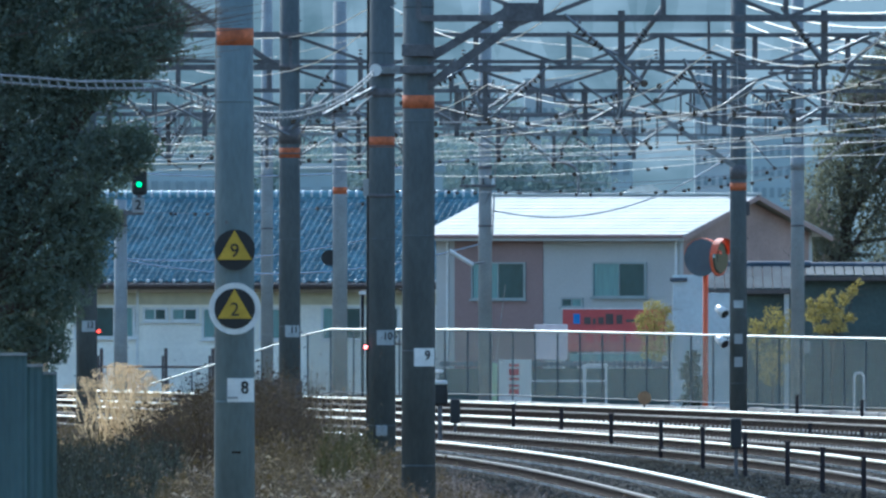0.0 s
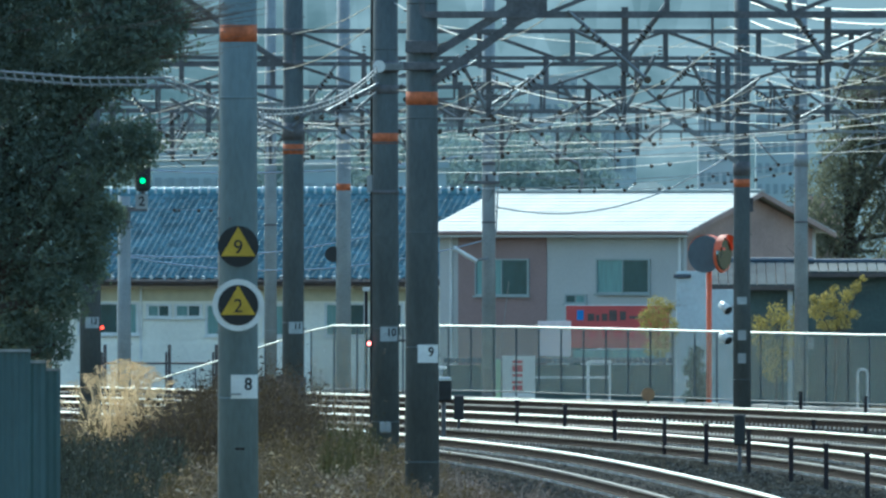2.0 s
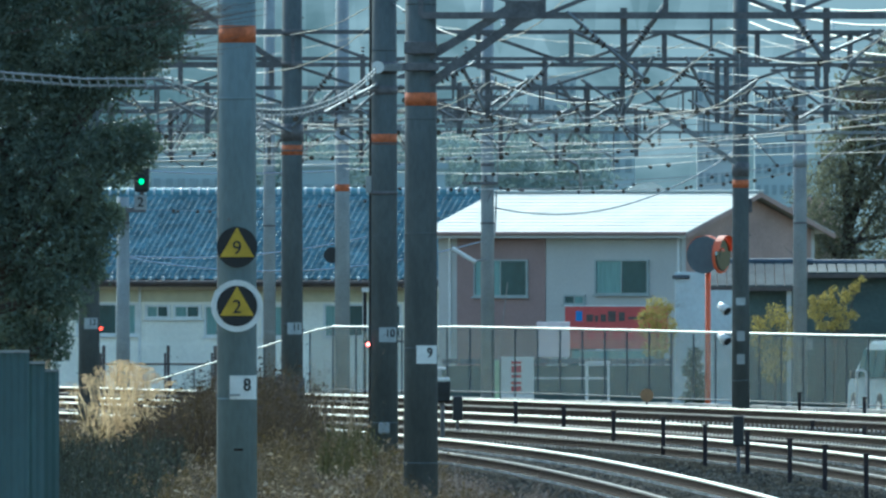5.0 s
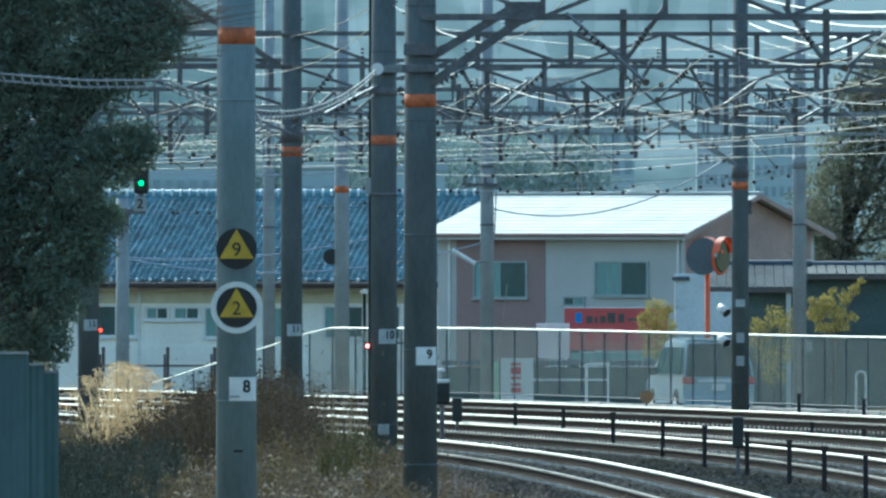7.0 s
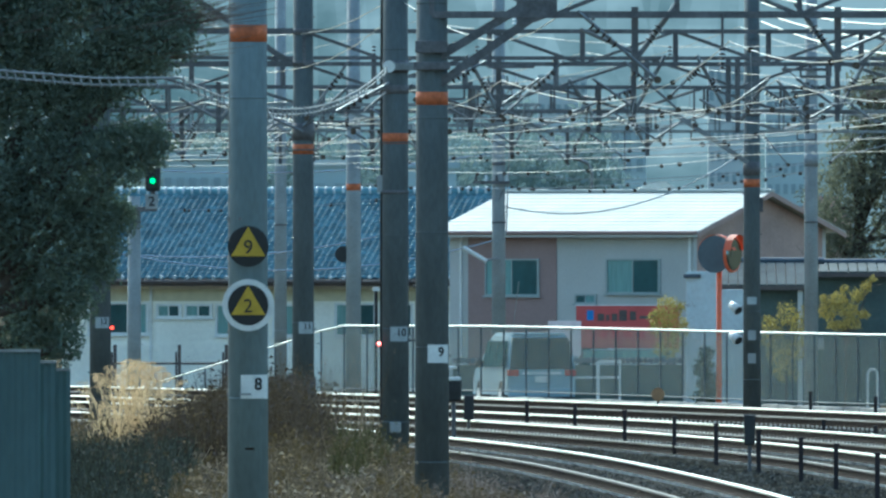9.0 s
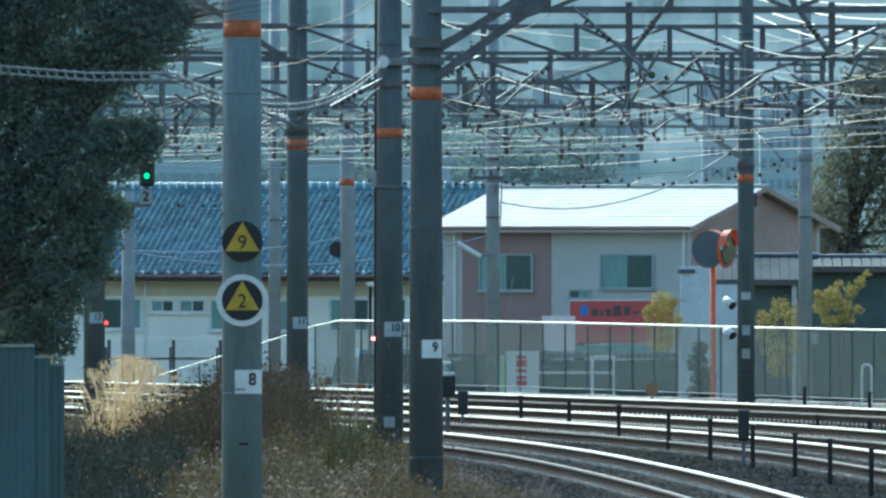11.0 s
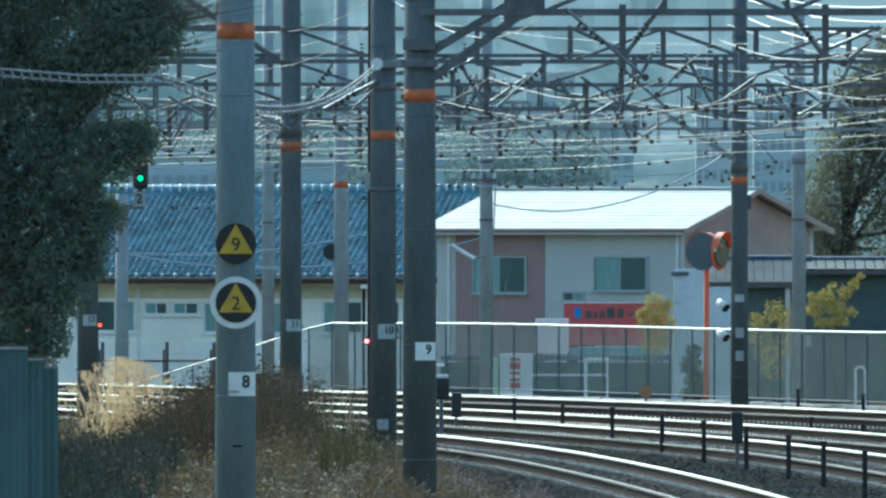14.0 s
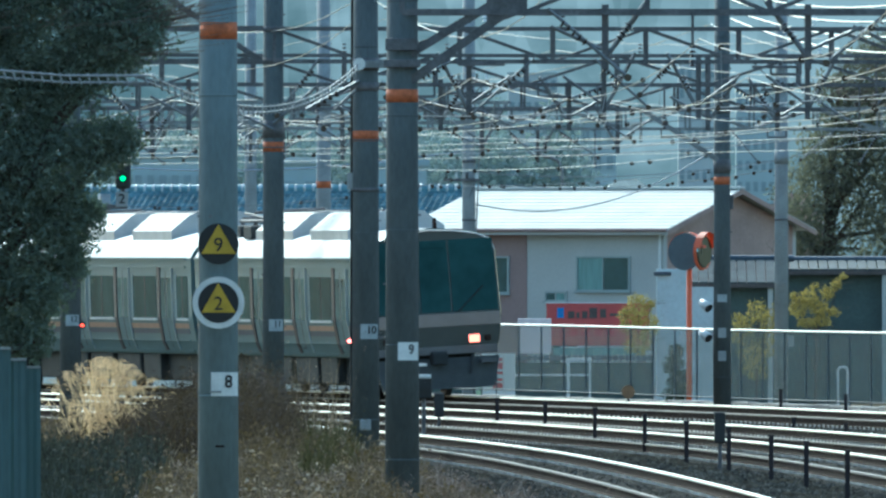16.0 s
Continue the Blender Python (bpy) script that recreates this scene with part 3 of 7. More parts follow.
def drop_arm(g, out, along, s, h0, material, flip=1, long_=0.9):
    """A hanging post with a slanting pull-off tube and its insulators."""
    p = out * s
    post = part("drop_post", boxed((-0.045, -0.045, -long_), (0.045, 0.045, 0.1)), STEEL_DARK, g)
    post.matrix_local = Matrix.Translation(p)
    rise = out * (0.55 * flip)
    part("pull_off", rod(bmesh.new(), p + Vector((0, 0, -long_ + 0.15)), p + rise + Vector((0, 0, 0.15)), 0.035), STEEL, g)
    part("steady_arm", rod(bmesh.new(), p + Vector((0, 0, -long_ + 0.25)), p - rise * 1.3 + Vector((0, 0, -long_ * 0.25)), 0.025), STEEL, g)
    ins = bmesh.new()
    d = (rise + Vector((0, 0, long_))).normalized()
    for k in range(4):
        c = p + rise * 0.35 + Vector((0, 0, -long_ * 0.45)) + d * (0.07 * k)
        rod(ins, c - d * 0.015, c + d * 0.015, 0.075, 0.03, 12)
    part("insulator", ins, INSULATOR, g, "ribbed brown porcelain insulator")


def strut_insulators(bm, a, b, count, r):
    """A row of ribbed discs threaded on the line from a to b."""
    d = (b - a).normalized()
    for k in range(count):
        c = a.lerp(b, (k + 0.5) / count)
        rod(bm, c - d * 0.016, c + d * 0.016, r, r * 0.45, 10)
    return bm


def gantry_gear(g, out, span, h, seed, first=0.5, step=1.9):
    """Sloping cantilever tubes with insulators, hanging rods and ring clamps along a lattice beam."""
    rng = random.Random(seed)
    s = first
    while s < span - 1.0:
        p = out * s + Vector((0, -0.24, 0))
        side = 1 if rng.random() < 0.5 else -1
        reach, fall = 0.6 + 0.8 * rng.random(), 0.45 + 0.5 * rng.random()
        kind = rng.random()
        if kind < 0.6:
            low = p + out * (side * reach) + Vector((0, 0, -fall))
            part("cantilever_tube", rod(bmesh.new(), p + Vector((0, 0, 0.05)), low, 0.024), STEEL, g)
            part("insulator", strut_insulators(bmesh.new(), p.lerp(low, 0.15), p.lerp(low, 0.5), 5, 0.06), INSULATOR if rng.random() < 0.6 else HOOD, g, "ribbed porcelain insulator")
            part("wire_clamp", strut_insulators(bmesh.new(), low - Vector((0, 0.05, 0)), low + Vector((0, 0.05, 0)), 2, 0.05), INSULATOR, g)
        elif kind < 0.85:
            part("hanging_rod", rod(bmesh.new(), p, p + Vector((0, 0, -fall * 0.8)), 0.018), STEEL_DARK, g)
            part("insulator", strut_insulators(bmesh.new(), p + Vector((0, 0, -fall * 0.8 - 0.3)), p + Vector((0, 0, -fall * 0.8)), 5, 0.055), INSULATOR, g)
        else:
            foot = p + Vector((0, 0, -0.22))
            part("trestle", beam(bmesh.new(), foot - out * 0.26, foot + out * 0.26, 0.05, 0.05), STEEL_DARK, g)
            for e in (-0.26, 0.26):
                part("trestle_leg", beam(bmesh.new(), foot + out * e, foot + out * e + Vector((0, 0, 0.24)), 0.04, 0.04), STEEL_DARK, g)
        if rng.random() < 0.7:
            top = p + out * 0.5 + Vector((0, 0, h + 0.04))
            part("pin_insulator", strut_insulators(bmesh.new(), top, top + Vector((0, 0, 0.2)), 3, 0.05), HOOD if rng.random() < 0.4 else INSULATOR, g)
        s += step * (0.5 + rng.random())


def build_portals():
    g, out, al = portal("dark steel lattice beam braced from a concrete pole", (-0.273, 203), 452, 6.349, 6.998, 1.6, STEEL_DARK, 0.085)
    for dz, s1 in ((0.1, 1.15), (-0.25, 1.3)):
        part("knee_brace", beam(bmesh.new(), (0.1, -0.12, -0.45 + dz - 0.2), out * s1 + Vector((0, -0.12, 0.05 + dz * 0.4)), 0.09, 0.11), STEEL_DARK, g)
    part("gusset", prism(bmesh.new(), [(1.1, -0.12), (1.1, 0.2), (1.6, 0.2), (1.6, 0.0), (1.35, -0.1)], -0.2, -0.16), STEEL_DARK, g)
    gantry_gear(g, out, 12.0, 0.65, 61, 1.9, 2.2)
    for s, f in ((2.65, 1), (5.3, -1), (6.6, 1)):
        drop_arm(g, out, al, s, 0, STEEL, f, 0.75)
    g, out, al = portal("dark steel lattice beam over all four tracks", (-2.592, 269), 453, 6.489, 7.056, 1.62, STEEL_DARK, 0.07)
    gantry_gear(g, out, 16.0, 0.57, 62, 0.8, 1.3)
    for s, f in ((3.4, -1), (5.75, 1), (7.4, -1), (9.3, 1)):
        drop_arm(g, out, al, s, 0, STEEL, f, 1.0)
    part("cable_tray", boxed((3.2, -0.3, -0.08), (4.0, -0.18, 0.0)), STEEL_DARK, g)
    part("back_stay", beam(bmesh.new(), (-0.2, 0, 0.0), (-2.2, 0, 1.35), 0.09, 0.1), STEEL_DARK, g)
    part("side_chord", beam(bmesh.new(), (-2.4, 0, 0), (0, 0, 0), 0.1, 0.1), STEEL_DARK, g)
    part("side_chord", beam(bmesh.new(), (-2.4, 0, 0.567), (0, 0, 0.567), 0.1, 0.1), STEEL_DARK, g)
    g, out, al = portal("weathered steel lattice beam over the curve", (-6.524, 287.5), 455, 6.28, 6.823, 1.7, STEEL_DARK, 0.066)
    gantry_gear(g, out, 20.0, 0.54, 63, 0.6, 1.2)
    for s, f in ((2.2, 1), (6.9, 1), (9.3, -1), (11.9, 1), (13.2, -1)):
        drop_arm(g, out, al, s, 0, STEEL, f, 0.85)
    leg = Vector((6.579, 342, 0))
    o = (leg - Vector((CX, CY, 0))).normalized()
    inner = Vector((CX, CY, 0)) + o * 430.0
    g, out, al = portal("weathered steel lattice beam ending on a far pole", (inner.x, inner.y), 456.5, 6.26, 6.795, 1.7, STEEL_DARK, 0.07)
    gantry_gear(g, out, 25.0, 0.54, 64, 2.0, 1.25)
    for s, f in ((9.5, 1), (10.9, -1), (12.2, 1), (13.6, -1), (14.9, 1), (16.4, 1), (19.5, 1), (22.5, -1)):
        drop_arm(g, out, al, s, 0, STEEL, f, 0.95)
    leg = Vector((-2.464, 385, 0))
    o = (leg - Vector((CX, CY, 0))).normalized()
    inner = Vector((CX, CY, 0)) + o * 436.0
    g, out, al = portal("far grey lattice beam beyond the curve", (inner.x, inner.y), 464, 6.3, 6.8, 1.7, STEEL, 0.08)
    gantry_gear(g, out, 27.0, 0.5, 65, 6.0, 1.2)
    for s, f in ((16.6, -1), (18.2, 1), (20.2, 1), (22, -1), (23.5, -1), (25, 1)):
        drop_arm(g, out, al, s, 0, STEEL, f, 0.9)
    g, out, al = portal("farthest grey lattice beam, paler steel standing in for haze", (-34.0, 404.0), 520, 6.4, 6.95, 1.8, STEEL, 0.08)
    gantry_gear(g, out, 50.0, 0.55, 66, 18.0, 1.3)
    for s, f in ((24, 1), (27.5, -1), (31, 1), (35, -1), (39, 1)):
        drop_arm(g, out, al, s, 0, STEEL, f, 0.9)
    leg = catenary_pole(-34.0 + out.x * 79.0, 404.0 + out.y * 79.0 / FAR, -1.6, 9.0, 0.17, CONCRETE_PALE, "pale far pole carrying the last gantry beam")
    # raking strut from the far pole
    st = thing("raking_strut", (6.579, 341.6, 5.178), "steel strut slanting up from the far pole", "strut")
    part("strut_bar", beam(bmesh.new(), (-0.1, 0, 0), (-1.741, -0.3, 1.094), 0.09, 0.1), STEEL, st)


# ---- overhead wires ----
def build_wires():
    for i, r in enumerate(OUTER):
        rc = r - GAUGE / 2
        w = thing("overhead_line", (0, 0, 0), "bright contact wire hung from a sagging carrier wire", "overhead line", "lines over the four tracks")
        stops = [150, 203, 250, 288, 342, 385, 430]
        contact, carrier = [], []
        for y0, y1 in zip(stops, stops[1:]):
            for k in range(12):
                y = y0 + (y1 - y0) * k / 12
                u = k / 12
                side = 0.15 * math.sin((stops.index(y0) + u) * math.pi)
                contact.append(arc(rc + side, y, 5.05 + CANT))
                carrier.append(arc(rc + side * 0.5, y, 6.0 - 0.55 * 4 * u * (1 - u)))
        part("contact_wire", wire(bmesh.new(), contact, 0.0065), WIRE, w)
        part("carrier_wire", wire(bmesh.new(), carrier, 0.0065), WIRE, w)
        bm = bmesh.new()
        for a, b in list(zip(contact, carrier))[2::3]:
            rod(bm, a, b, 0.004, n=4)
        tagged(part("dropper_wire", bm, WIRE, w), kind="stuff")
        for k, (p, q) in enumerate(zip(contact, carrier)):
            if k % 4 == 1:
                part("wire_clamp", rod(bmesh.new(), p + Vector((0, -0.04, 0)), p + Vector((0, 0.04, 0)), 0.034, n=8), INSULATOR, w)
            if k % 4 == 3:
                part("wire_clamp", rod(bmesh.new(), q + Vector((0, -0.04, 0)), q + Vector((0, 0.04, 0)), 0.038, n=8), INSULATOR, w)
    feeders = [(430.2, 7.25, 0.016), (430.6, 7.9, 0.016), (450.5, 6.9, 0.016), (452.0, 7.6, 0.018), (448.5, 8.3, 0.014), (441.5, 7.4, 0.014)]
    for r, z, rad in feeders:
        w = thing("feeder_cable", (0, 0, 0), "long feeder cable sagging from gantry to gantry", "cable", "feeder cables")
        pts = []
        for y0, y1 in zip([203, 250, 288, 342, 385], [250, 288, 342, 385, 430]):
            for k in range(10):
                u = k / 10
                pts.append(arc(r, y0 + (y1 - y0) * u, z - 0.9 * 4 * u * (1 - u)))
        part("cable", wire(bmesh.new(), pts, rad * 0.48), WIRE, w)
    # lashed cable slung to the dark pole with the marker lamp
    c = thing("lashed_cable", (0, 0, 0), "twisted pair of grey cables slung between poles", "cable")
    path = [(-4.799, 146, 5.025), (-4.177, 146.5, 4.967), (-3.396, 147.3, 4.912), (-2.608, 148.2, 4.922)]
    path2 = [Vector(path[3]) + (Vector((-1.053, 249.6, 6.214)) - Vector(path[3])) * (k / 24) for k in range(25)]
    path2 = [p - Vector((0, 0, 0.47 * 4 * (k / 24) * (1 - k / 24))) for k, p in enumerate(path2)]
    for dz in (0.0, -0.065):
        pts = [deep(p) + Vector((0, 0, dz)) for p in path[:-1] + [tuple(v) for v in path2]]
        part("cable", wire(bmesh.new(), pts, 0.011), CABLE, c)
    bm = bmesh.new()
    for k in range(len(path2) - 1):
        for s in (0.25, 0.75):
            v = deep(path2[k].lerp(path2[k + 1], s))
            rod(bm, v + Vector((0, 0, 0.03)), v + Vector((0.02, 0, -0.1)), 0.012, n=5)
    for p, q in zip(path, path[1:]):
        for k in range(9):
            v = deep(Vector(p).lerp(Vector(q), (k + 0.5) / 9))
            rod(bm, v + Vector((-0.012, 0, 0.02)), v + Vector((0.02, 0, -0.085)), 0.01, n=5)
    tagged(part("lashing_wire", bm, CABLE, c), kind="stuff")
    # service wires from the roadside poles
    for a, b, drop in (((1.249, 424, 4.472), (8.576, 440, 6.276), 0.9), ((1.249, 424, 5.32), (14.656, 440, 6.916), 0.7),
                       ((1.249, 424, 6.168), (9.568, 415, 6.711), 0.5), ((-8.614, 420, 3.086), (1.249, 424, 3.547), 0.6),
                       ((-10.447, 420, 3.315), (-2.066, 424, 3.624), 0.4), ((-8.614, 420, 5.453), (1.249, 424, 5.906), 0.3),
                       ((1.249, 424, 5.705), (13.823, 415, 6.56), 0.2)):
        s = thing("service_wire", (0, 0, 0), "thin service wire strung between roadside poles", "cable", "service wires")
        part("cable", wire(bmesh.new(), sag(deep(a), deep(b), drop), 0.02 if drop > 0.8 or b[0] < 2 else 0.012), FEEDER if b[0] < 2 else CABLE, s)
    # cross-span wires strung from side to side, with ring clamps
    rng = random.Random(71)
    for a, b, drop in (((-2.592, 269, 5.6), (8.2, 262, 5.9), 0.2), ((-6.524, 287.5, 5.6), (9.0, 290, 5.9), 0.25), ((-6.524, 287.5, 5.2), (6.579, 342, 5.7), 0.3), ((-2.464, 385, 5.3), (6.579, 342, 5.35), 0.25),
                       ((-2.464, 385, 4.9), (9.683, 420, 5.6), 0.35), ((1.249, 424, 5.0), (9.683, 420, 5.4), 0.3), ((-8.614, 420, 4.4), (1.249, 424, 5.2), 0.35)):
        w = thing("cross_span_wire", (0, 0, 0), "thin wire slung across the tracks with ring clamps", "cable", "cross-span wires")
        line = sag(deep(a), deep(b), drop, 24)
        part("cable", wire(bmesh.new(), line, 0.009), WIRE, w)
        for k in range(1, 24):
            if rng.random() < 0.62:
                p = line[k] + Vector((rng.uniform(-0.2, 0.2), 0, -0.02))
                part("ring_clamp", rod(bmesh.new(), p - Vector((0, 0.04, 0)), p + Vector((0, 0.04, 0)), 0.045 + 0.012 * rng.random(), n=10), INSULATOR, w)
    # bright feeder bundles high above the outer side
    for k in range(5):
        s = thing("bright_feeder", (0, 0, 0), "bright aluminium feeder wire catching the sun", "cable", "aluminium feeders")
        a, b = (6.552, 330, 8.112 + 0.2 * k), (9.338, 300, 7.02 + 0.32 * k)
        part("cable", wire(bmesh.new(), sag(deep(a), deep(b), 0.2), 0.018), FEEDER, s)


# ---- line-side posts and signals ----
def build_lineside():
    def marker(px, d, h):
        g = thing("marker_post", ((px - 784) * d / 27500, d, -0.25), "short dark steel post beside the track", "post", "line-side posts")
        part("post", boxed((-0.035, -0.035, 0), (0.035, 0.035, h), 0.006), POST, g)
        part("post_cap", boxed((-0.05, -0.05, h), (0.05, 0.05, h + 0.03), 0.01), POST, g)
        part("post_base", boxed((-0.09, -0.09, 0), (0.09, 0.09, 0.05), 0.01), CONCRETE, g)
    for px, d in ((915, 286), (1000, 278), (1088, 269), (1176, 259), (1250, 248), (1325, 240), (1400, 230), (1462, 223), (1535, 213)):
        marker(px, d, 0.72)
    for px, d, h in ((1417, 310, 0.66), (1532, 302, 0.64), (1440, 281, 0.42), (1532, 282, 0.3)):
        marker(px, d, h)
    for px, d, lo, hi, w in ((1309, 241, 790, 738, 20), (812, 288, 745, 703, 18)):
        g = thing("trackside_box", ((px - 784) * d / 27500, d, -0.25), "black trackside signal box on a thin post", "signal box", "trackside boxes")
        z0, z1 = 3.3 - (lo - 441) * d / 27500 + 0.25, 3.3 - (hi - 441) * d / 27500 + 0.25
        hw = w * d / 55000
        part("casing", boxed((-hw, -0.1, z0), (hw, 0.1, z1), 0.02), BLACK, g)
        part("lid", boxed((-hw - 0.01, -0.11, z1), (hw + 0.01, 0.11, z1 + 0.02), 0.005), STEEL_DARK, g)
        part("post", rod(bmesh.new(), (0, 0, 0), (0, 0, z0), 0.03), STEEL_DARK, g)
    # hooded shunting signal beside the dark pole
    d = 270
    g = thing("shunting_signal", (0.01, d, -0.25), "black signal head under a pale hood", "signal")
    part("head", boxed((-0.14, -0.12, 0.639 + 0.25), (0.14, 0.12, 1.012 + 0.25), 0.03), BLACK, g)
    part("hood", boxed((-0.15, -0.16, 0.993 + 0.25), (0.13, 0.14, 1.061 + 0.25), 0.02), HOOD, g, "pale sunlit hood")
    part("hood", boxed((-0.16, -0.05, 1.199 + 0.25), (0.06, 0.14, 1.248 + 0.25), 0.02), HOOD, g, "pale sunlit hood")
    part("visor", rod(bmesh.new(), (0.02, -0.12, 0.855 + 0.25), (0.02, -0.24, 0.855 + 0.25), 0.07, n=14), BLACK, g)
    part("post", rod(bmesh.new(), (0, 0, 0), (0, 0, 0.639 + 0.25), 0.04), STEEL_DARK, g)
    # colour-light signal on the pale pole, its green light among the leaves
    d = 419.0
    g = thing("colour_light_signal", (-8.091, d, 4.351), "black colour-light signal head showing green", "signal")
    z0 = 4.351
    part("bracket", boxed((-0.549, 0.05, -0.06), (0.1, 1.6, 0.06)), STEEL_DARK, g)
    part("mast", rod(bmesh.new(), (0, 0.12, -0.05), (0, 0.12, 2.285), 0.06), STEEL_DARK, g)
    hd = part("head", boxed((-0.21, -0.1, 4.82 - z0), (0.21, 0.1, 6.591 - z0), 0.1), BLACK, g)
    for py, on in ((250, 0), (285, 0), (322, 1)):
        zz = 3.3 - (py - 441) * d / 27500 - z0
        part("visor", rod(bmesh.new(), (0, -0.1, zz + 0.1), (0, -0.3, zz + 0.09), 0.12, n=14), BLACK, hd)
        part("lens", rod(bmesh.new(), (0, -0.31, zz), (0, -0.33, zz), 0.075, n=16), GREEN_LAMP if on else BLACK, hd, "lit green lens" if on else "")
    pl = part("number_plate", boxed((-0.2, -0.14, 0.0), (0.14, -0.11, 0.396), 0.01), GREY_BOX, g)
    writing("2", 0.36, 0.004, BLACK, pl, pose(-0.03, -0.15, 0.198), "number")


build_ground()
build_tracks()
build_ballast_surface()
build_stones()
build_road()
build_poles()
build_pole_gear()
build_portals()
build_wires()
build_lineside()


# ---- beyond the tracks: fence, road side, houses, trees, distance ----
PANEL = mat("fence_mesh", (0.085, 0.14, 0.145), 0.6, vary=0.1, alpha=0.25)
FENCE_RAIL = mat("bright_fence_rail", (0.72, 0.73, 0.72), 0.35, 0.6, vary=0.12, scale=2, fine=12)
FENCE_POST = mat("fence_post", (0.10, 0.11, 0.12), 0.6, 0.3, vary=0.2)
PLINTH = mat("kerb_concrete", (0.30, 0.285, 0.26), 0.85, vary=0.25, scale=1.2, fine=15, bump=0.4, pick=0.15)
WALL_GREY = mat("pale_grey_siding", (0.50, 0.50, 0.485), 0.8, vary=0.07, scale=0.6, fine=12)
WALL_BROWN = mat("brown_siding", (0.30, 0.21, 0.20), 0.8, vary=0.08, scale=0.6, fine=12)
WALL_PINK = mat("rosy_plaster", (0.42, 0.30, 0.26), 0.85, vary=0.14, scale=0.8, fine=10, bump=0.2)
WALL_WHITE = mat("white_plaster", (0.92, 0.89, 0.80), 0.85, vary=0.07, scale=0.5, fine=8)
WALL_CREAM = mat("cream_board", (0.62, 0.57, 0.40), 0.8, vary=0.1)
# this far dark wall is lifted a little, haze put into its colour
WALL_TEAL = mat("dark_teal_wall", (0.078, 0.105, 0.1), 0.8, vary=0.2, scale=0.8, fine=12)
ROOF_WHITE = mat("pale_slate_roof", (0.47, 0.485, 0.455), 0.6, vary=0.14, scale=0.8, fine=14, pick=0.06)
ROOF_BLUE = mat("blue_glazed_tile", (0.14, 0.25, 0.295), 0.55, vary=0.22, scale=1.0, fine=14, pick=0.25, spec=0.22)
ROOF_DARK = mat("dark_slate_tile", (0.07, 0.09, 0.12), 0.4, vary=0.25, scale=1.2, fine=14, pick=0.2)
ROOF_GREY = mat("grey_tile", (0.12, 0.13, 0.13), 0.7, vary=0.25, scale=1.2, fine=14, spec=0.03)
PILLAR = mat("pale_blue_plaster", (0.55, 0.62, 0.64), 0.8, vary=0.12, scale=0.8, fine=8)
TRIM_DARK = mat("dark_trim", (0.10, 0.08, 0.075), 0.7, vary=0.2)
FRAME = mat("aluminium_frame", (0.76, 0.77, 0.76), 0.45, 0.0, vary=0.1)
FRAME_DULL = mat("grey_window_frame", (0.33, 0.38, 0.38), 0.6, vary=0.1)
ROOF_DIM = mat("very_dark_roof_tile", (0.05, 0.064, 0.07), 0.7, vary=0.3, scale=1.2, fine=14, spec=0.2)
GLASS = mat("window_glass", (0.05, 0.105, 0.11), 0.06, vary=0.15, scale=0.8, fine=3, spec=0.8)
CURTAIN = mat("curtained_glass", (0.17, 0.32, 0.32), 0.2, vary=0.15, scale=1.5, fine=6, stretch=(4, 1, 0.3), spec=0.8)
RED_BOARD = mat("red_sign_board", (0.50, 0.085, 0.085), 0.6, vary=0.1, scale=1, fine=10)
# pale instead of blue: the sun glints on tile ends are painted in
EAVES_GLINT = mat("glint_pale_eaves_tile", (0.62, 0.66, 0.67), 0.2, vary=0.15, spec=1.0)
PINK_BOARD = mat("pale_pink_board", (0.85, 0.72, 0.72), 0.6, vary=0.1)
BLUE_MARK = mat("blue_sign_mark", (0.04, 0.22, 0.6), 0.6, vary=0.1)
RED_MARK = mat("red_sign_mark", (0.55, 0.03, 0.05), 0.6, vary=0.1)
GREEN_SIGN = mat("pale_green_board", (0.35, 0.5, 0.33), 0.6, vary=0.15)
MIRROR = mat("mirror_face", (0.16, 0.2, 0.215), 0.12, 1.0, vary=0.02)
MIRROR_BACK = mat("mirror_back", (0.10, 0.12, 0.14), 0.5, vary=0.15)
ORANGE_PAINT = mat("orange_post_paint", (0.70, 0.13, 0.05), 0.5, vary=0.15)
DARK_HEDGE = leaf_mat("dark_hedge_leaf", (0.035, 0.05, 0.042))
# shade below the evergreen is put into this darker leaf colour
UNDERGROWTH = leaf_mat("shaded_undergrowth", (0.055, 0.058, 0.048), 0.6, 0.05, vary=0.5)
# both tree leaf colours are raised: haze over the crowns is painted in
LEAF_DARK = leaf_mat("haze_lifted_evergreen_leaf", (0.135, 0.165, 0.138), 0.3, 0.28, (1.2, 1.3, 0.9), spec=0.04)
LEAF_FAR = leaf_mat("haze_lifted_tree_leaf", (0.195, 0.205, 0.18), 0.4, 0.45, (1.2, 1.2, 0.9), spec=0.05)
LEAF_YELLOW = leaf_mat("yellow_green_leaf", (0.36, 0.31, 0.13), 0.45, 0.4, (1.25, 1.2, 0.8))
BARK = mat("bark", (0.07, 0.055, 0.045), 0.9, vary=0.3, scale=4, fine=25, bump=0.6)
TWIG = mat("bare_twig", (0.16, 0.13, 0.11), 0.85, vary=0.3)
WEED_DARK = leaf_mat("dry_brown_weed", (0.155, 0.12, 0.10), 0.75, 0.15, vary=0.6, scale=0.9)
WEED_GREEN = leaf_mat("dull_green_weed", (0.075, 0.07, 0.042), 0.5, 0.15, vary=0.5)
WEED_RED = leaf_mat("dark_russet_weed", (0.108, 0.084, 0.08), 0.65, 0.12, vary=0.6)
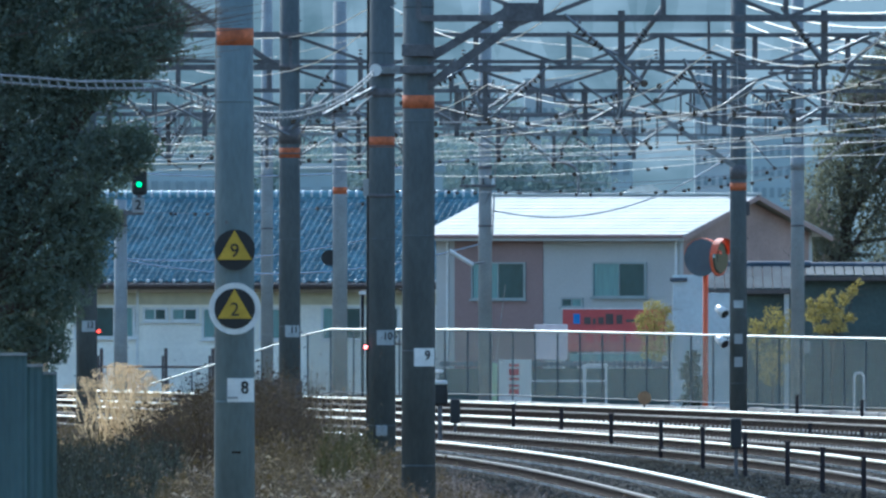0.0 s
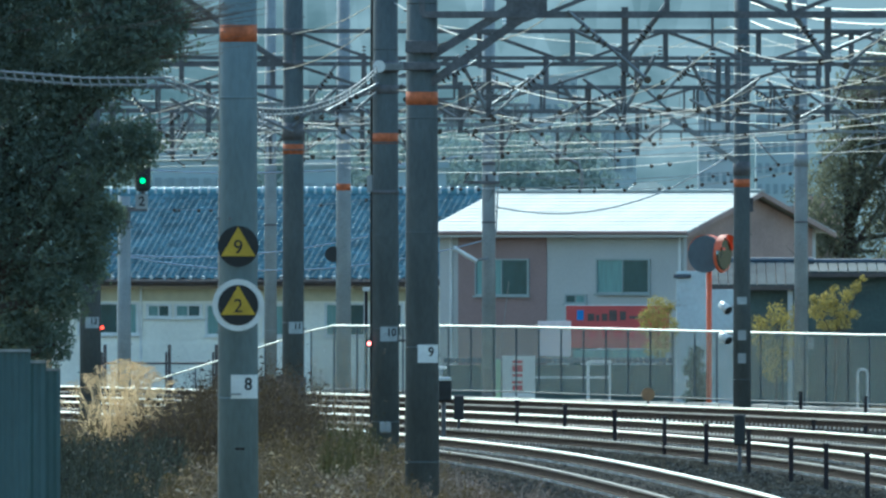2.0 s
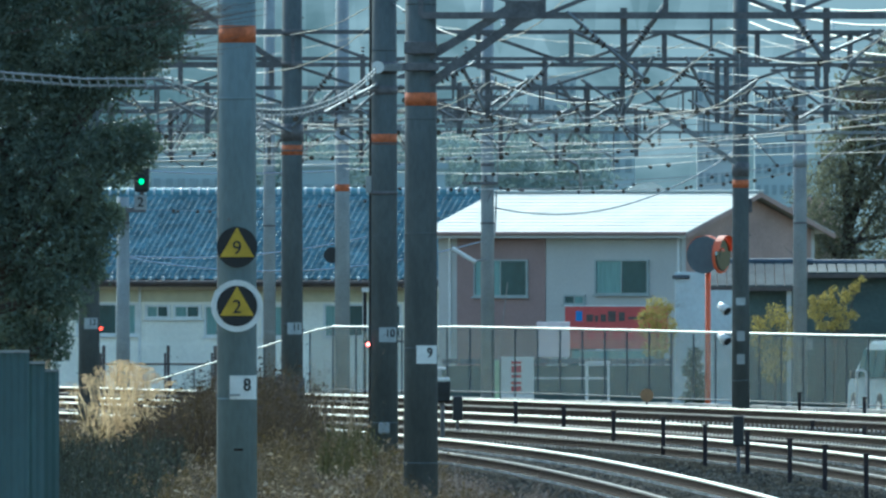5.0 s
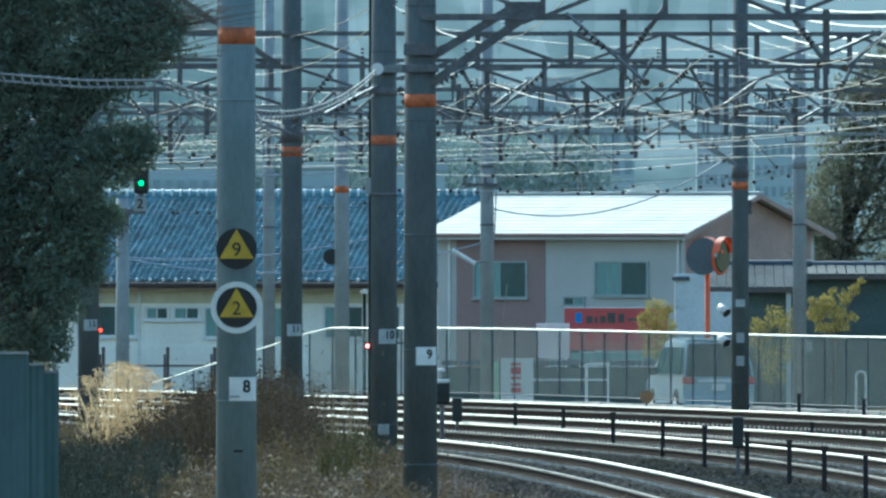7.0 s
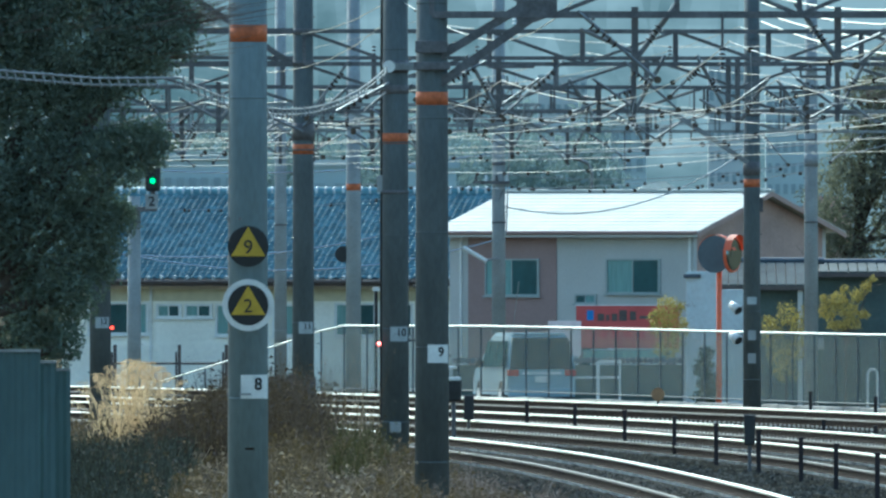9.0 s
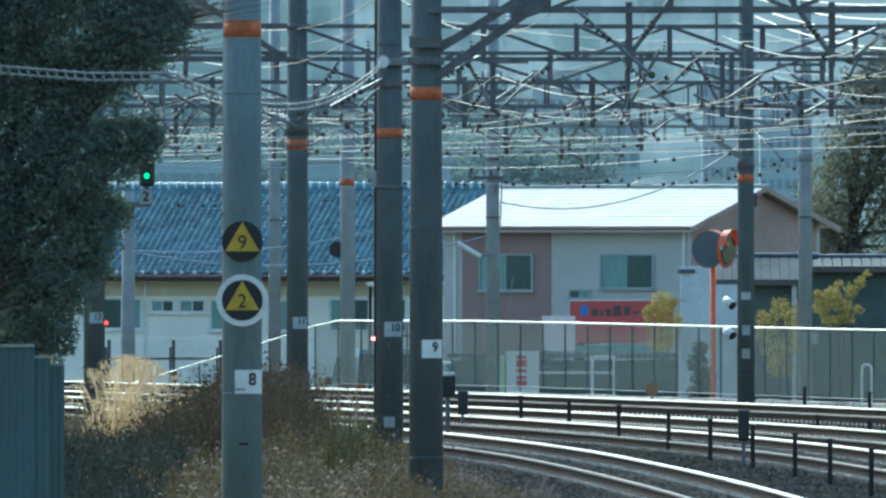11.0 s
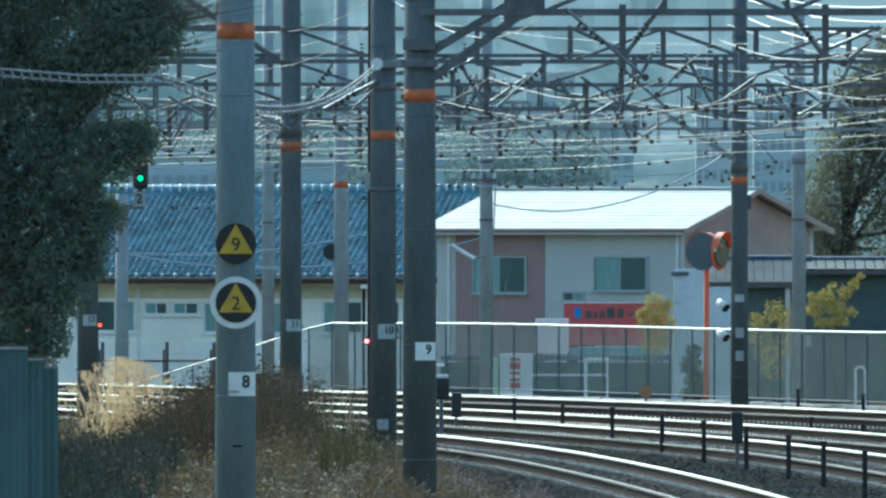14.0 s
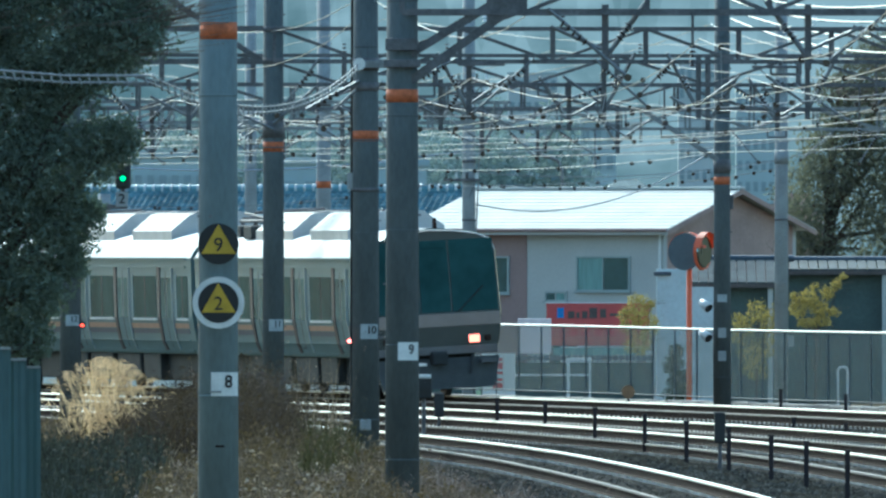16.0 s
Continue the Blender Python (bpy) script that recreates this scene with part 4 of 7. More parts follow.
CURLED = leaf_mat("curled_dead_leaf", (0.25, 0.20, 0.145), 0.7, 0.15, (1.2, 1.1, 0.9), vary=0.4)
WEED_TAN = leaf_mat("dry_tan_twig", (0.165, 0.13, 0.11), 0.6, 0.15, (1.2, 1.1, 0.9), vary=0.5)
STRAW = leaf_mat("straw_plume", (0.64, 0.51, 0.335), 0.5, 0.55, (1.1, 1.05, 0.95))
SHEET = mat("corrugated_sheet", (0.06, 0.105, 0.11), 0.55, vary=0.15, scale=2, fine=14, stretch=(1, 1, 0.3))
PLANK = mat("weathered_plank", (0.10, 0.10, 0.105), 0.85, vary=0.3, scale=5, fine=30, bump=0.4, stretch=(1, 1, 0.2))


def fence_top(y):
    """The roadside fence sinks with the road where that dips away."""
    z = 1.40 + 0.06 * smooth(340, 366, y)
    return z - 0.03 * smooth(366, 374, y) - 0.132 * max(0.0, y - 375.0)


def build_fence():
    f = thing("roadside_fence", (0, 0, 0), "see-through mesh fence with a bright top rail", "fence", kind="")
    ys = list(np.arange(318, 391, 1.45))
    top = [arc(457.5, y, fence_top(y)) for y in ys]
    part("top_rail", wire(bmesh.new(), top, 0.024, 8), FENCE_RAIL, f, "bright galvanised top rail")
    low = [p - Vector((0, 0, 1.52)) for p in top]
    part("bottom_rail", wire(bmesh.new(), low, 0.02, 6), FENCE_POST, f)
    proto = mesh_of(boxed((-0.02, -0.02, -1.62), (0.02, 0.02, -0.01), 0.004), "fence_post", FENCE_POST)
    panel = None
    for a, b in zip(top, top[1:]):
        o = new("fence_post", proto)
        o.parent = f
        o.matrix_local = Matrix.Translation(a)
        bm = bmesh.new()
        lift = Vector((0, 0, -0.03))
        drop = Vector((0, 0, -1.5))
        n = (b - a).cross(Vector((0, 0, 1))).normalized() * 0.006
        q = [a + lift, b + lift, b + drop, a + drop]
        vs = [bm.verts.new(v + n) for v in q] + [bm.verts.new(v - n) for v in q]
        bm.faces.new(vs[:4])
        bm.faces.new(vs[7:3:-1])
        if a.y < 376 * FAR:
            part("mesh_panel", bm, PANEL, f, "fine dark mesh")
        else:
            bm.free()
    # low kerb of concrete blocks under the fence
    k = thing("fence_kerb", (0, 0, 0), "row of pale concrete kerb blocks under the fence", "kerb", kind="structure")
    for i in range(60):
        y = 318 + 1.1 * i
        a, b = arc(456.6, y, 0), arc(456.6, y + 1.06, 0)
        d = math.atan2((b - a).y, (b - a).x)
        h = -0.17 + 0.05 * noise.noise((i * 0.9, 0, 3))
        o = part("kerb_block", boxed((-0.8, -0.14, -0.6), (0.8, 0.14, h), 0.02), PLINTH, k)
        o.matrix_local = Matrix.Translation((a + b) / 2) @ Matrix.Rotation(d, 4, "Z")


def window(parent, x, z, w, h, y=0.0, panes=2, name="window", dark=(0, 1), frame_paint=None):
    """A sliding window set into a wall that faces -y."""
    bm = bmesh.new()
    t = 0.075 if frame_paint is None else 0.05
    fr = frame_paint or FRAME
    for lo, hi in (((x, y - 0.06, z), (x + w, y + 0.05, z + t)), ((x, y - 0.06, z + h - t), (x + w, y + 0.05, z + h)),
                   ((x, y - 0.06, z + t), (x + t, y + 0.05, z + h - t)), ((x + w - t, y - 0.06, z + t), (x + w, y + 0.05, z + h - t))):
        box(bm, lo, hi)
    wd = part(name, bm, fr, parent, "aluminium sliding window")
    pw = (w - 2 * t) / panes
    for i in range(panes):
        x0 = x + t + i * pw
        part("pane", boxed((x0 + 0.01, y - 0.02 - 0.012 * (i % 2), z + t), (x0 + pw - 0.01, y - 0.008 - 0.012 * (i % 2), z + h - t)), GLASS if i in dark else CURTAIN, wd)
        part("stile", boxed((x0 + pw - 0.03, y - 0.045, z + t), (x0 + pw + 0.005, y - 0.02, z + h - t)), fr, wd)
    part("sill", boxed((x - 0.05, y - 0.11, z - 0.05), (x + w + 0.05, y - 0.055, z)), fr, wd)
    return wd


def build_grey_house():
    """Two storeys, grey and brown siding, a pale roof; its gable end looks to the side."""
    d, turn = 475.0, -35.0
    c = math.cos(radians(35))
    base = -2.0
    h = thing("two_storey_house", (7.358, d, base), "two-storey house in grey and brown siding with pale roof", "house", "houses across the road", turn=turn)
    L, D, E, RZ = 7.462 / c, 7.2, 3.89 + 2.0, 5.02 + 2.0
    k = 1 / (c * 27500 / d)          # metres along the wall for one step across
    def u(px):
        return (px - 1210) * k
    wall = part("wall", boxed((-L, 0, 0), (0, 0.18, E)), WALL_GREY, h, "pale grey siding")
    part("brown_panel", boxed((u(812), -0.03, 0), (u(969), -0.004, E - 0.05)), WALL_BROWN, h, "brown siding panel")
    for i in range(11):
        zz = E * (i + 1) / 12
        part("siding_joint", boxed((-L, -0.012, zz), (0, -0.002, zz + 0.012)), TRIM_DARK if i == 5 else WALL_GREY, wall)
    part("back_wall", boxed((-L, D - 0.18, 0), (0, D, E)), WALL_GREY, h)
    for x0 in (-0.18, -L):
        bm = bmesh.new()
        ol = [(0.18, 0), (D - 0.18, 0), (D - 0.18, E), (D / 2, RZ - 0.1), (0.18, E)]
        f = [bm.verts.new((x0, y, z)) for y, z in ol]
        g = [bm.verts.new((x0 + 0.18, y, z)) for y, z in ol]
        bm.faces.new(f)
        bm.faces.new(g[::-1])
        for i in range(5):
            j = (i + 1) % 5
            bm.faces.new((f[i], f[j], g[j], g[i]))
        bmesh.ops.recalc_face_normals(bm, faces=bm.faces[:])
        part("gable_wall", bm, WALL_PINK, h, "rosy plastered gable end")
    # two roof slopes in courses of slates
    run = D / 2
    for s, name in ((1, "front"), (-1, "back")):
        roof = new("roof_slope")
        roof.parent = h
        rise = RZ - E
        rows = 12
        for i in range(rows):
            bm = bmesh.new()
            t0, t1 = i / rows, (i + 1) / rows
            over = 0.45
            y0, y1 = (-over + (run + over) * t0, -over + (run + over) * t1)
            z0, z1 = E - 0.1 + (rise + 0.1) * t0, E - 0.1 + (rise + 0.1) * t1
            if s < 0:
                y0, y1 = D - y0, D - y1
            v = [(-L - 0.4, y0, z0 + 0.022), (0.45, y0, z0 + 0.022), (0.45, y1, z1 + 0.012), (-L - 0.4, y1, z1 + 0.012)]
            top = [bm.verts.new(p) for p in v]
            bot = [bm.verts.new((p[0], p[1], p[2] - 0.05)) for p in v]
            bm.faces.new(top)
            bm.faces.new(bot[::-1])
            for a in range(4):
                b = (a + 1) % 4
                bm.faces.new((top[b], top[a], bot[a], bot[b]))
            bmesh.ops.recalc_face_normals(bm, faces=bm.faces[:])
            part("slate_course", bm, ROOF_WHITE, roof)
        tagged(roof, "pale sunlit slate roof slope")
        # verge boards on both ends
        for xx in (-L - 0.42, 0.45):
            ya, yb = (-0.45, run) if s > 0 else (D + 0.45, run)
            part("verge_board", beam(bmesh.new(), (xx, ya, E - 0.2), (xx, yb, RZ - 0.06), 0.05, 0.14), WALL_PINK, h)
    part("ridge_cap", boxed((-L - 0.45, run - 0.12, RZ), (0.5, run + 0.12, RZ + 0.09), 0.03), ROOF_WHITE, h)
    part("fascia", boxed((-L - 0.4, -0.47, E - 0.26), (0.45, -0.42, E - 0.08)), WALL_GREY, h)
    part("gutter", rod(bmesh.new(), (-L - 0.4, -0.5, E - 0.12), (0.45, -0.5, E - 0.12), 0.06), WALL_BROWN, h)
    part("downpipe", rod(bmesh.new(), (-0.12, -0.05, 0.1), (-0.12, -0.05, E - 0.2), 0.04), FRAME, h)
    part("downpipe", rod(bmesh.new(), (u(800), -0.05, 0.1), (u(800), -0.05, E - 0.2), 0.04), FRAME, h)
    zz = lambda py: 3.3 - (py - 441) * d / 27500 + 2.0
    window(h, u(1057), zz(522), 95 * k, zz(460) - zz(522), dark=(1,), frame_paint=FRAME_DULL)
    window(h, u(843), zz(526), 96 * k, zz(460) - zz(526), y=-0.02, dark=(1,), frame_paint=FRAME_DULL)
    window(h, u(1002), zz(540), 38 * k, zz(523) - zz(540), dark=(0,), frame_paint=FRAME_DULL)
    window(h, u(1004), zz(660), 60 * k, zz(600) - zz(660))
    part("door", boxed((u(1030), -0.06, 0.2), (u(1075), 0.02, 2.2), 0.01), FRAME, h, "white framed entrance door")


def build_blue_house():
    """A long low building with a steep roof of blue glazed tiles."""
    d, base = 520.0, -1.6
    h = thing("blue_tiled_house", (0.113, d, base), "long white building with a blue glazed tile roof", "house", "houses across the road", turn=-14)
    c = math.cos(radians(14))
    k = 1 / (c * 27500 / d)
    L, D = 700 * k, 11.0
    zz = lambda py: 3.3 - (py - 441) * d / 27500 - base
    u = lambda px: (px - 790) * k
    E, RZ = zz(476), zz(345)
    part("wall", boxed((-L, 0, 0), (0, 0.2, E)), WALL_WHITE, h, "white plaster wall")
    part("cream_board", boxed((-L, -0.035, zz(535)), (0, -0.004, zz(514))), WALL_CREAM, h, "cream board under the eaves")
    part("plinth", boxed((-L, -0.06, 0), (0, -0.004, zz(612))), WALL_WHITE, h)
    part("back_wall", boxed((-L, D - 0.2, 0), (0, D, E)), WALL_WHITE, h)
    for x0 in (-0.2, -L):
        bm = bmesh.new()
        f = [bm.verts.new((x0, y, z)) for y, z in ((0.2, 0), (D - 0.2, 0), (D - 0.2, E), (D / 2, RZ - 0.1), (0.2, E))]
        g = [bm.verts.new((v.co.x + 0.2, v.co.y, v.co.z)) for v in f]
        bm.faces.new(f)
        bm.faces.new(g[::-1])
        for i in range(5):
            bm.faces.new((f[i], f[(i + 1) % 5], g[(i + 1) % 5], g[i]))
        bmesh.ops.recalc_face_normals(bm, faces=bm.faces[:])
        part("gable_wall", bm, WALL_WHITE, h)
    for px, w, top, bot, n in ((135, 110, 537, 595, 3), (258, 45, 540, 565, 2), (308, 50, 540, 565, 2), (363, 70, 540, 597, 2), (575, 75, 538, 598, 2), (655, 60, 538, 598, 2), (465, 45, 540, 598, 1)):
        window(h, u(px), zz(bot), w * k, zz(top) - zz(bot), y=-0.01, panes=n, dark=(1,))
    part("downpipe", rod(bmesh.new(), (u(249), -0.1, 0), (u(249), -0.1, E), 0.045), FRAME, h)
    part("downpipe", rod(bmesh.new(), (u(647), -0.1, 0), (u(647), -0.1, E), 0.045), FRAME, h)
    # under-boarding and tiles
    over, run, rise = 0.9, D / 2, RZ - E
    for s in (1, -1):
        bm = bmesh.new()
        y0, y1 = (-over, run) if s > 0 else (D + over, run)
        z0 = E - over * rise / run
        v = [(-L - 0.5, y0, z0), (0.5, y0, z0), (0.5, y1, RZ), (-L - 0.5, y1, RZ)]
        t = [bm.verts.new((p[0], p[1], p[2] + 0.02)) for p in v]
        b = [bm.verts.new((p[0], p[1], p[2] - 0.1)) for p in v]
        bm.faces.new(t)
        bm.faces.new(b[::-1])
        for i in range(4):
            bm.faces.new((t[(i + 1) % 4], t[i], b[i], b[(i + 1) % 4]))
        bmesh.ops.recalc_face_normals(bm, faces=bm.faces[:])
        part("roof_boarding", bm, ROOF_BLUE if s < 0 else TRIM_DARK, h)
    roof = new("tiled_slope")
    roof.parent = h
    tagged(roof, "slope of blue glazed pantiles")
    tw, rows = 0.225, 25
    pitch = math.atan2(rise, run)
    length = math.hypot(run + over, (run + over) * rise / run)
    th = length / rows
    # one pantile: a wave across, a step at its foot
    prof = [(0.0, 0.01), (0.042, 0.042), (0.092, 0.048), (0.142, 0.025), (0.184, 0.007), (0.227, 0.012)]
    tb = bmesh.new()
    lo = [tb.verts.new((a, 0, b + 0.035)) for a, b in prof]
    hi = [tb.verts.new((a, th + 0.03, b)) for a, b in prof]
    ft = [tb.verts.new((a, 0, b - 0.0)) for a, b in prof]
    for i in range(5):
        tb.faces.new((lo[i], lo[i + 1], hi[i + 1], hi[i]))
        tb.faces.new((ft[i], ft[i + 1], lo[i + 1], lo[i]))
    tile = mesh_of(tb, "roof_tile", ROOF_BLUE, True)
    cols = int((L + 1.0) / tw)
    rng = np.random.default_rng(3)
    verts, faces, kept = [], [], 0
    src = [v.co.copy() for v in tile.vertices]
    sf = [tuple(p.vertices) for p in tile.polygons]
    for r in range(rows):
        for q in range(cols):
            m = Matrix.Translation((0.5 - (q + 1) * tw, -over, E - over * rise / run + 0.03)) @ Matrix.Rotation(pitch, 4, "X") @ Matrix.Translation((0, r * th, 0)) @ Matrix.Rotation(0.02 * (rng.random() - 0.5), 4, "Y")
            if r < 7 and kept < 300 and q > 20:
                o = new("roof_tile", tile)
                o.parent = roof
                o.matrix_local = m
                kept += 1
            else:
                n = len(verts)
                verts += [tuple(m @ v) for v in src]
                faces += [tuple(n + i for i in f) for f in sf]
    rest = tagged(cloud("upper_tiles", verts, faces, ROOF_BLUE, roof), kind="stuff")
    rest.data.polygons.foreach_set("use_smooth", [True] * len(rest.data.polygons))
    # round eaves ends, ridge; sun glints are put into their pale colour
    for q in range(0, cols, 1):
        x = 0.5 - (q + 0.5) * tw
        if q % 2 == 0:
            part("eaves_end", rod(bmesh.new(), (x, -over - 0.03, E - over * rise / run + 0.07), (x, -over + 0.04, E - over * rise / run + 0.09), 0.06, n=8), EAVES_GLINT, roof)
    part("ridge", rod(bmesh.new(), (-L - 0.6, run, RZ + 0.1), (0.6, run, RZ + 0.1), 0.14, n=10), ROOF_BLUE, h, smooth=True)
    for i in range(45):
        x = -L + i * L / 44
        part("ridge_tile", rod(bmesh.new(), (x - 0.04, run, RZ + 0.1), (x + 0.04, run, RZ + 0.1), 0.165, n=10), EAVES_GLINT, h, smooth=True)
    part("gutter", rod(bmesh.new(), (-L - 0.5, -over - 0.1, E - over * rise / run - 0.06), (0.5, -over - 0.1, E - over * rise / run - 0.06), 0.07), TRIM_DARK, h)
    part("fascia", boxed((-L - 0.5, -over, E - over * rise / run - 0.2), (0.5, -over + 0.04, E - over * rise / run - 0.02)), TRIM_DARK, h)


# ---- leaves ----
def leaves(rng, centres, count, size, flat=0.7, inner=0.3, droop=0.3):
    """Many small leaf blades round a set of lobes (x, y, z, rx, ry, rz)."""
    w = np.array([c[3] * c[5] for c in centres])
    pick = rng.choice(len(centres), count, p=w / w.sum())
    C = np.array(centres)[pick]
    v = rng.normal(size=(count, 3))
    v /= np.linalg.norm(v, axis=1)[:, None]
    rad = inner + (1 - inner) * rng.random(count) ** 0.5
    lump = 1 + 0.22 * np.sin(v[:, 0] * 7 + C[:, 0] * 3) * np.cos(v[:, 2] * 6 + C[:, 2] * 5) + 0.1 * rng.normal(size=count)
    p = C[:, :3] + v * C[:, 3:6] * (rad * lump)[:, None]
    a = rng.normal(size=(count, 3))
    a[:, 2] -= droop
    a /= np.linalg.norm(a, axis=1)[:, None]
    b = np.cross(a, rng.normal(size=(count, 3)))
    b /= np.linalg.norm(b, axis=1)[:, None]
    s = size * (0.6 + 0.8 * rng.random(count))[:, None]
    q = np.stack([p - a * s, p + b * s * flat * 0.5, p + a * s, p - b * s * flat * 0.5], 1).reshape(-1, 3)
    f = [(4 * i, 4 * i + 1, 4 * i + 2, 4 * i + 3) for i in range(count)]
    return [tuple(x) for x in q.tolist()], f


def tree(name, at, label, lobes, count, size, leaf, seed, trunk_r, group="", twigs=0, twig_len=0.6, twig_r=None):
    """lobes are given round the trunk's foot. Trunk, limbs to every lobe, and a crown of separate leaves."""
    t = thing(name, at, label, "shrub" if name == "shrub" else "tree", group)
    rng = np.random.default_rng(seed)
    top = max(l[2] for l in lobes)
    cx = sum(l[0] for l in lobes) / len(lobes)
    bm = bmesh.new()
    path = [Vector((0, 0, 0)), Vector((cx * 0.15, 0, top * 0.3)), Vector((cx * 0.4, 0, top * 0.6)), Vector((cx * 0.7, 0, top * 0.9))]
    for i in range(3):
        rod(bm, path[i], path[i + 1], trunk_r * (1 - 0.27 * i), trunk_r * (1 - 0.27 * (i + 1)), 10)
    part("trunk", bm, BARK, t)
    for l in lobes:
        fork = path[1].lerp(path[2], rng.random())
        fork.z = min(fork.z, l[2])
        part("limb", rod(bmesh.new(), fork, Vector(l[:3]), trunk_r * 0.4, trunk_r * 0.12, 7), BARK, t)
    v, f = leaves(rng, lobes, count, size)
    tagged(cloud("crown", v, f, leaf, t), kind="stuff")
    if twigs:
        bm = bmesh.new()
        crown_top = [l for l in lobes if l[2] > 0.78 * top] if top > 5 else lobes
        for i in range(twigs):
            l = crown_top[rng.integers(len(crown_top))]
            d = Vector(rng.normal(size=3)).normalized()
            d.z = abs(d.z) * 0.5
            a = Vector(l[:3]) + Vector((d.x * l[3], d.y * l[4], d.z * l[5])) * 0.75
            rod(bm, a, a + (d + Vector((0.7, 0, 0.1))) * twig_len * (0.4 + rng.random()), twig_r or 0.008 * trunk_r / 0.15, 0.002, 4)
        tagged(part("twig_spray", bm, TWIG, t), kind="stuff")
    return t


def weeds(name, label, region, count, height, material, seed, width=0.012, lean=0.35, category="weeds", fleck=1.0):
    """Upright dry blades: region(rng) gives x, y, ground z and a height factor."""
    rng = np.random.default_rng(seed)
    verts, faces = [], []
    for i in range(count):
        x, y, z, k = region(rng)
        y *= FAR
        h = height * k * (0.5 + 0.7 * rng.random())
        a, l = rng.random() * 6.28, lean * rng.random() * h
        ca, sa = math.cos(a), math.sin(a)
        w = width * (0.6 + rng.random())
        b = rng.random() * 3.14
        wx, wy = w * math.cos(b), w * math.sin(b) * 0.5
        n = len(verts)
        verts += [(x - wx, y - wy, z), (x + wx, y + wy, z), (x + ca * l * 0.35 + wx * 0.8, y + sa * l * 0.35 + wy, z + h * 0.55), (x + ca * l * 0.35 - wx * 0.8, y + sa * l * 0.35 - wy, z + h * 0.55), (x + ca * l, y + sa * l, z + h)]
        faces += [(n, n + 1, n + 2, n + 3), (n + 3, n + 2, n + 4)]
        # side leaves and seed tufts
        for j in range(3):
            t = 0.3 + 0.7 * rng.random()
            px, py, pz = x + ca * l * t * t, y + sa * l * t * t, z + h * t
            e = rng.random() * 6.28
            q = (0.025 + 0.05 * rng.random()) * fleck
            n = len(verts)
            verts += [(px, py, pz), (px + q * math.cos(e) * 0.6, py, pz + q * 0.35 + w), (px + q * math.cos(e), py + q * math.sin(e), pz + q * (0.8 * rng.random() - 0.3))]
            faces += [(n, n + 1, n + 2)]
    return tagged(cloud(name, verts, faces, material), label, category, kind="stuff")


def build_bank():
    def inside(rng, y0, y1, r0, r1):
        y = y0 + (y1 - y0) * rng.random()
        p = arc(r0 + (r1 - r0) * rng.random(), y)
        return p.x, y, ground_z(p.x, y) - 0.05
    def patch(x, y, k, seed):
        return max(0.0, min(1.0, 0.5 + 1.3 * noise.noise((x * k, y * k * 0.12, seed))))
    def brown(rng):
        x, y, z = inside(rng, 180, 262, 423.5, 429.9)
        return x, y, z, (0.25 + 0.85 * patch(x, y, 1.1, 2)) * (0.35 + 0.65 * smooth(430.3, 427.6, math.hypot(x - CX, y - CY)))
    def tan(rng):
        x, y, z = inside(rng, 172, 225, 424.2, 430.1)
        return x, y, z, 0.15 + 0.7 * patch(x, y, 1.7, 5)
    def green(rng):
        y = 214 + 40 * rng.random()
        return -1.95 + 0.9 * rng.random() + (y - 235) * -0.012, y, -0.15, 0.4 + 0.9 * patch(y * 0.1, y, 1.3, 7)
    # russet bushes: round the slender pole, and a long drift that climbs to the plank screen
    def russet(rng):
        u = rng.random()
        y = 222 + 24 * rng.random()
        x = -5.097 + u * 3.2
        return x, y, -0.15, 0.42 + 0.72 * smooth(0.05, 0.5, u) * (0.7 + 0.5 * patch(x, y, 1.5, 9)) * (1 - 0.72 * smooth(0.86, 1.0, u))
    def flecks(rng):
        y = 172 + 66 * rng.random() ** 1.3
        x = -4.3 + 3.6 * rng.random() + (y - 172) * 0.004
        return x, y, -0.15, 0.2 + 1.0 * patch(x, y, 2.1, 13) ** 1.5
    def stems(rng):
        y = 236 + 20 * rng.random()
        return -3.7 + 2.5 * rng.random() ** 1.2, y, -0.1, 0.85 + 0.3 * rng.random()
    weeds("brown_weeds", "tangle of dry brown winter weeds on the bank", brown, 24000, 0.75, WEED_DARK, 11, 0.008, 0.7, fleck=1.25)
    weeds("russet_weeds", "drift of dark russet dead weeds climbing the bank", russet, 12000, 1.15, WEED_RED, 16, 0.007, 0.55, fleck=1.2)
    weeds("tan_twigs", "pale dry twigs catching light on the near bank", tan, 11000, 0.6, WEED_TAN, 17, 0.006, 0.9)
    weeds("green_weeds", "low dull green grass among the dry weeds", green, 1800, 0.62, WEED_GREEN, 12)
    weeds("tall_stems", "thin tall dry weed stems beside the pole", stems, 520, 1.55, WEED_DARK, 13, 0.005, 0.5, fleck=0.9)
    weeds("dead_leaves", "curled pale dead leaves and stalks over the bank", flecks, 3000, 0.62, CURLED, 18, 0.005, 1.0, fleck=1.5)

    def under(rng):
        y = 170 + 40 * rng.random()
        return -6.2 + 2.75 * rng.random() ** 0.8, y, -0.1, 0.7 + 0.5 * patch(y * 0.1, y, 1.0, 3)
    weeds("undergrowth", "undergrowth below the evergreen, shade put into its dark colour", under, 9000, 0.75, UNDERGROWTH, 15, 0.014)


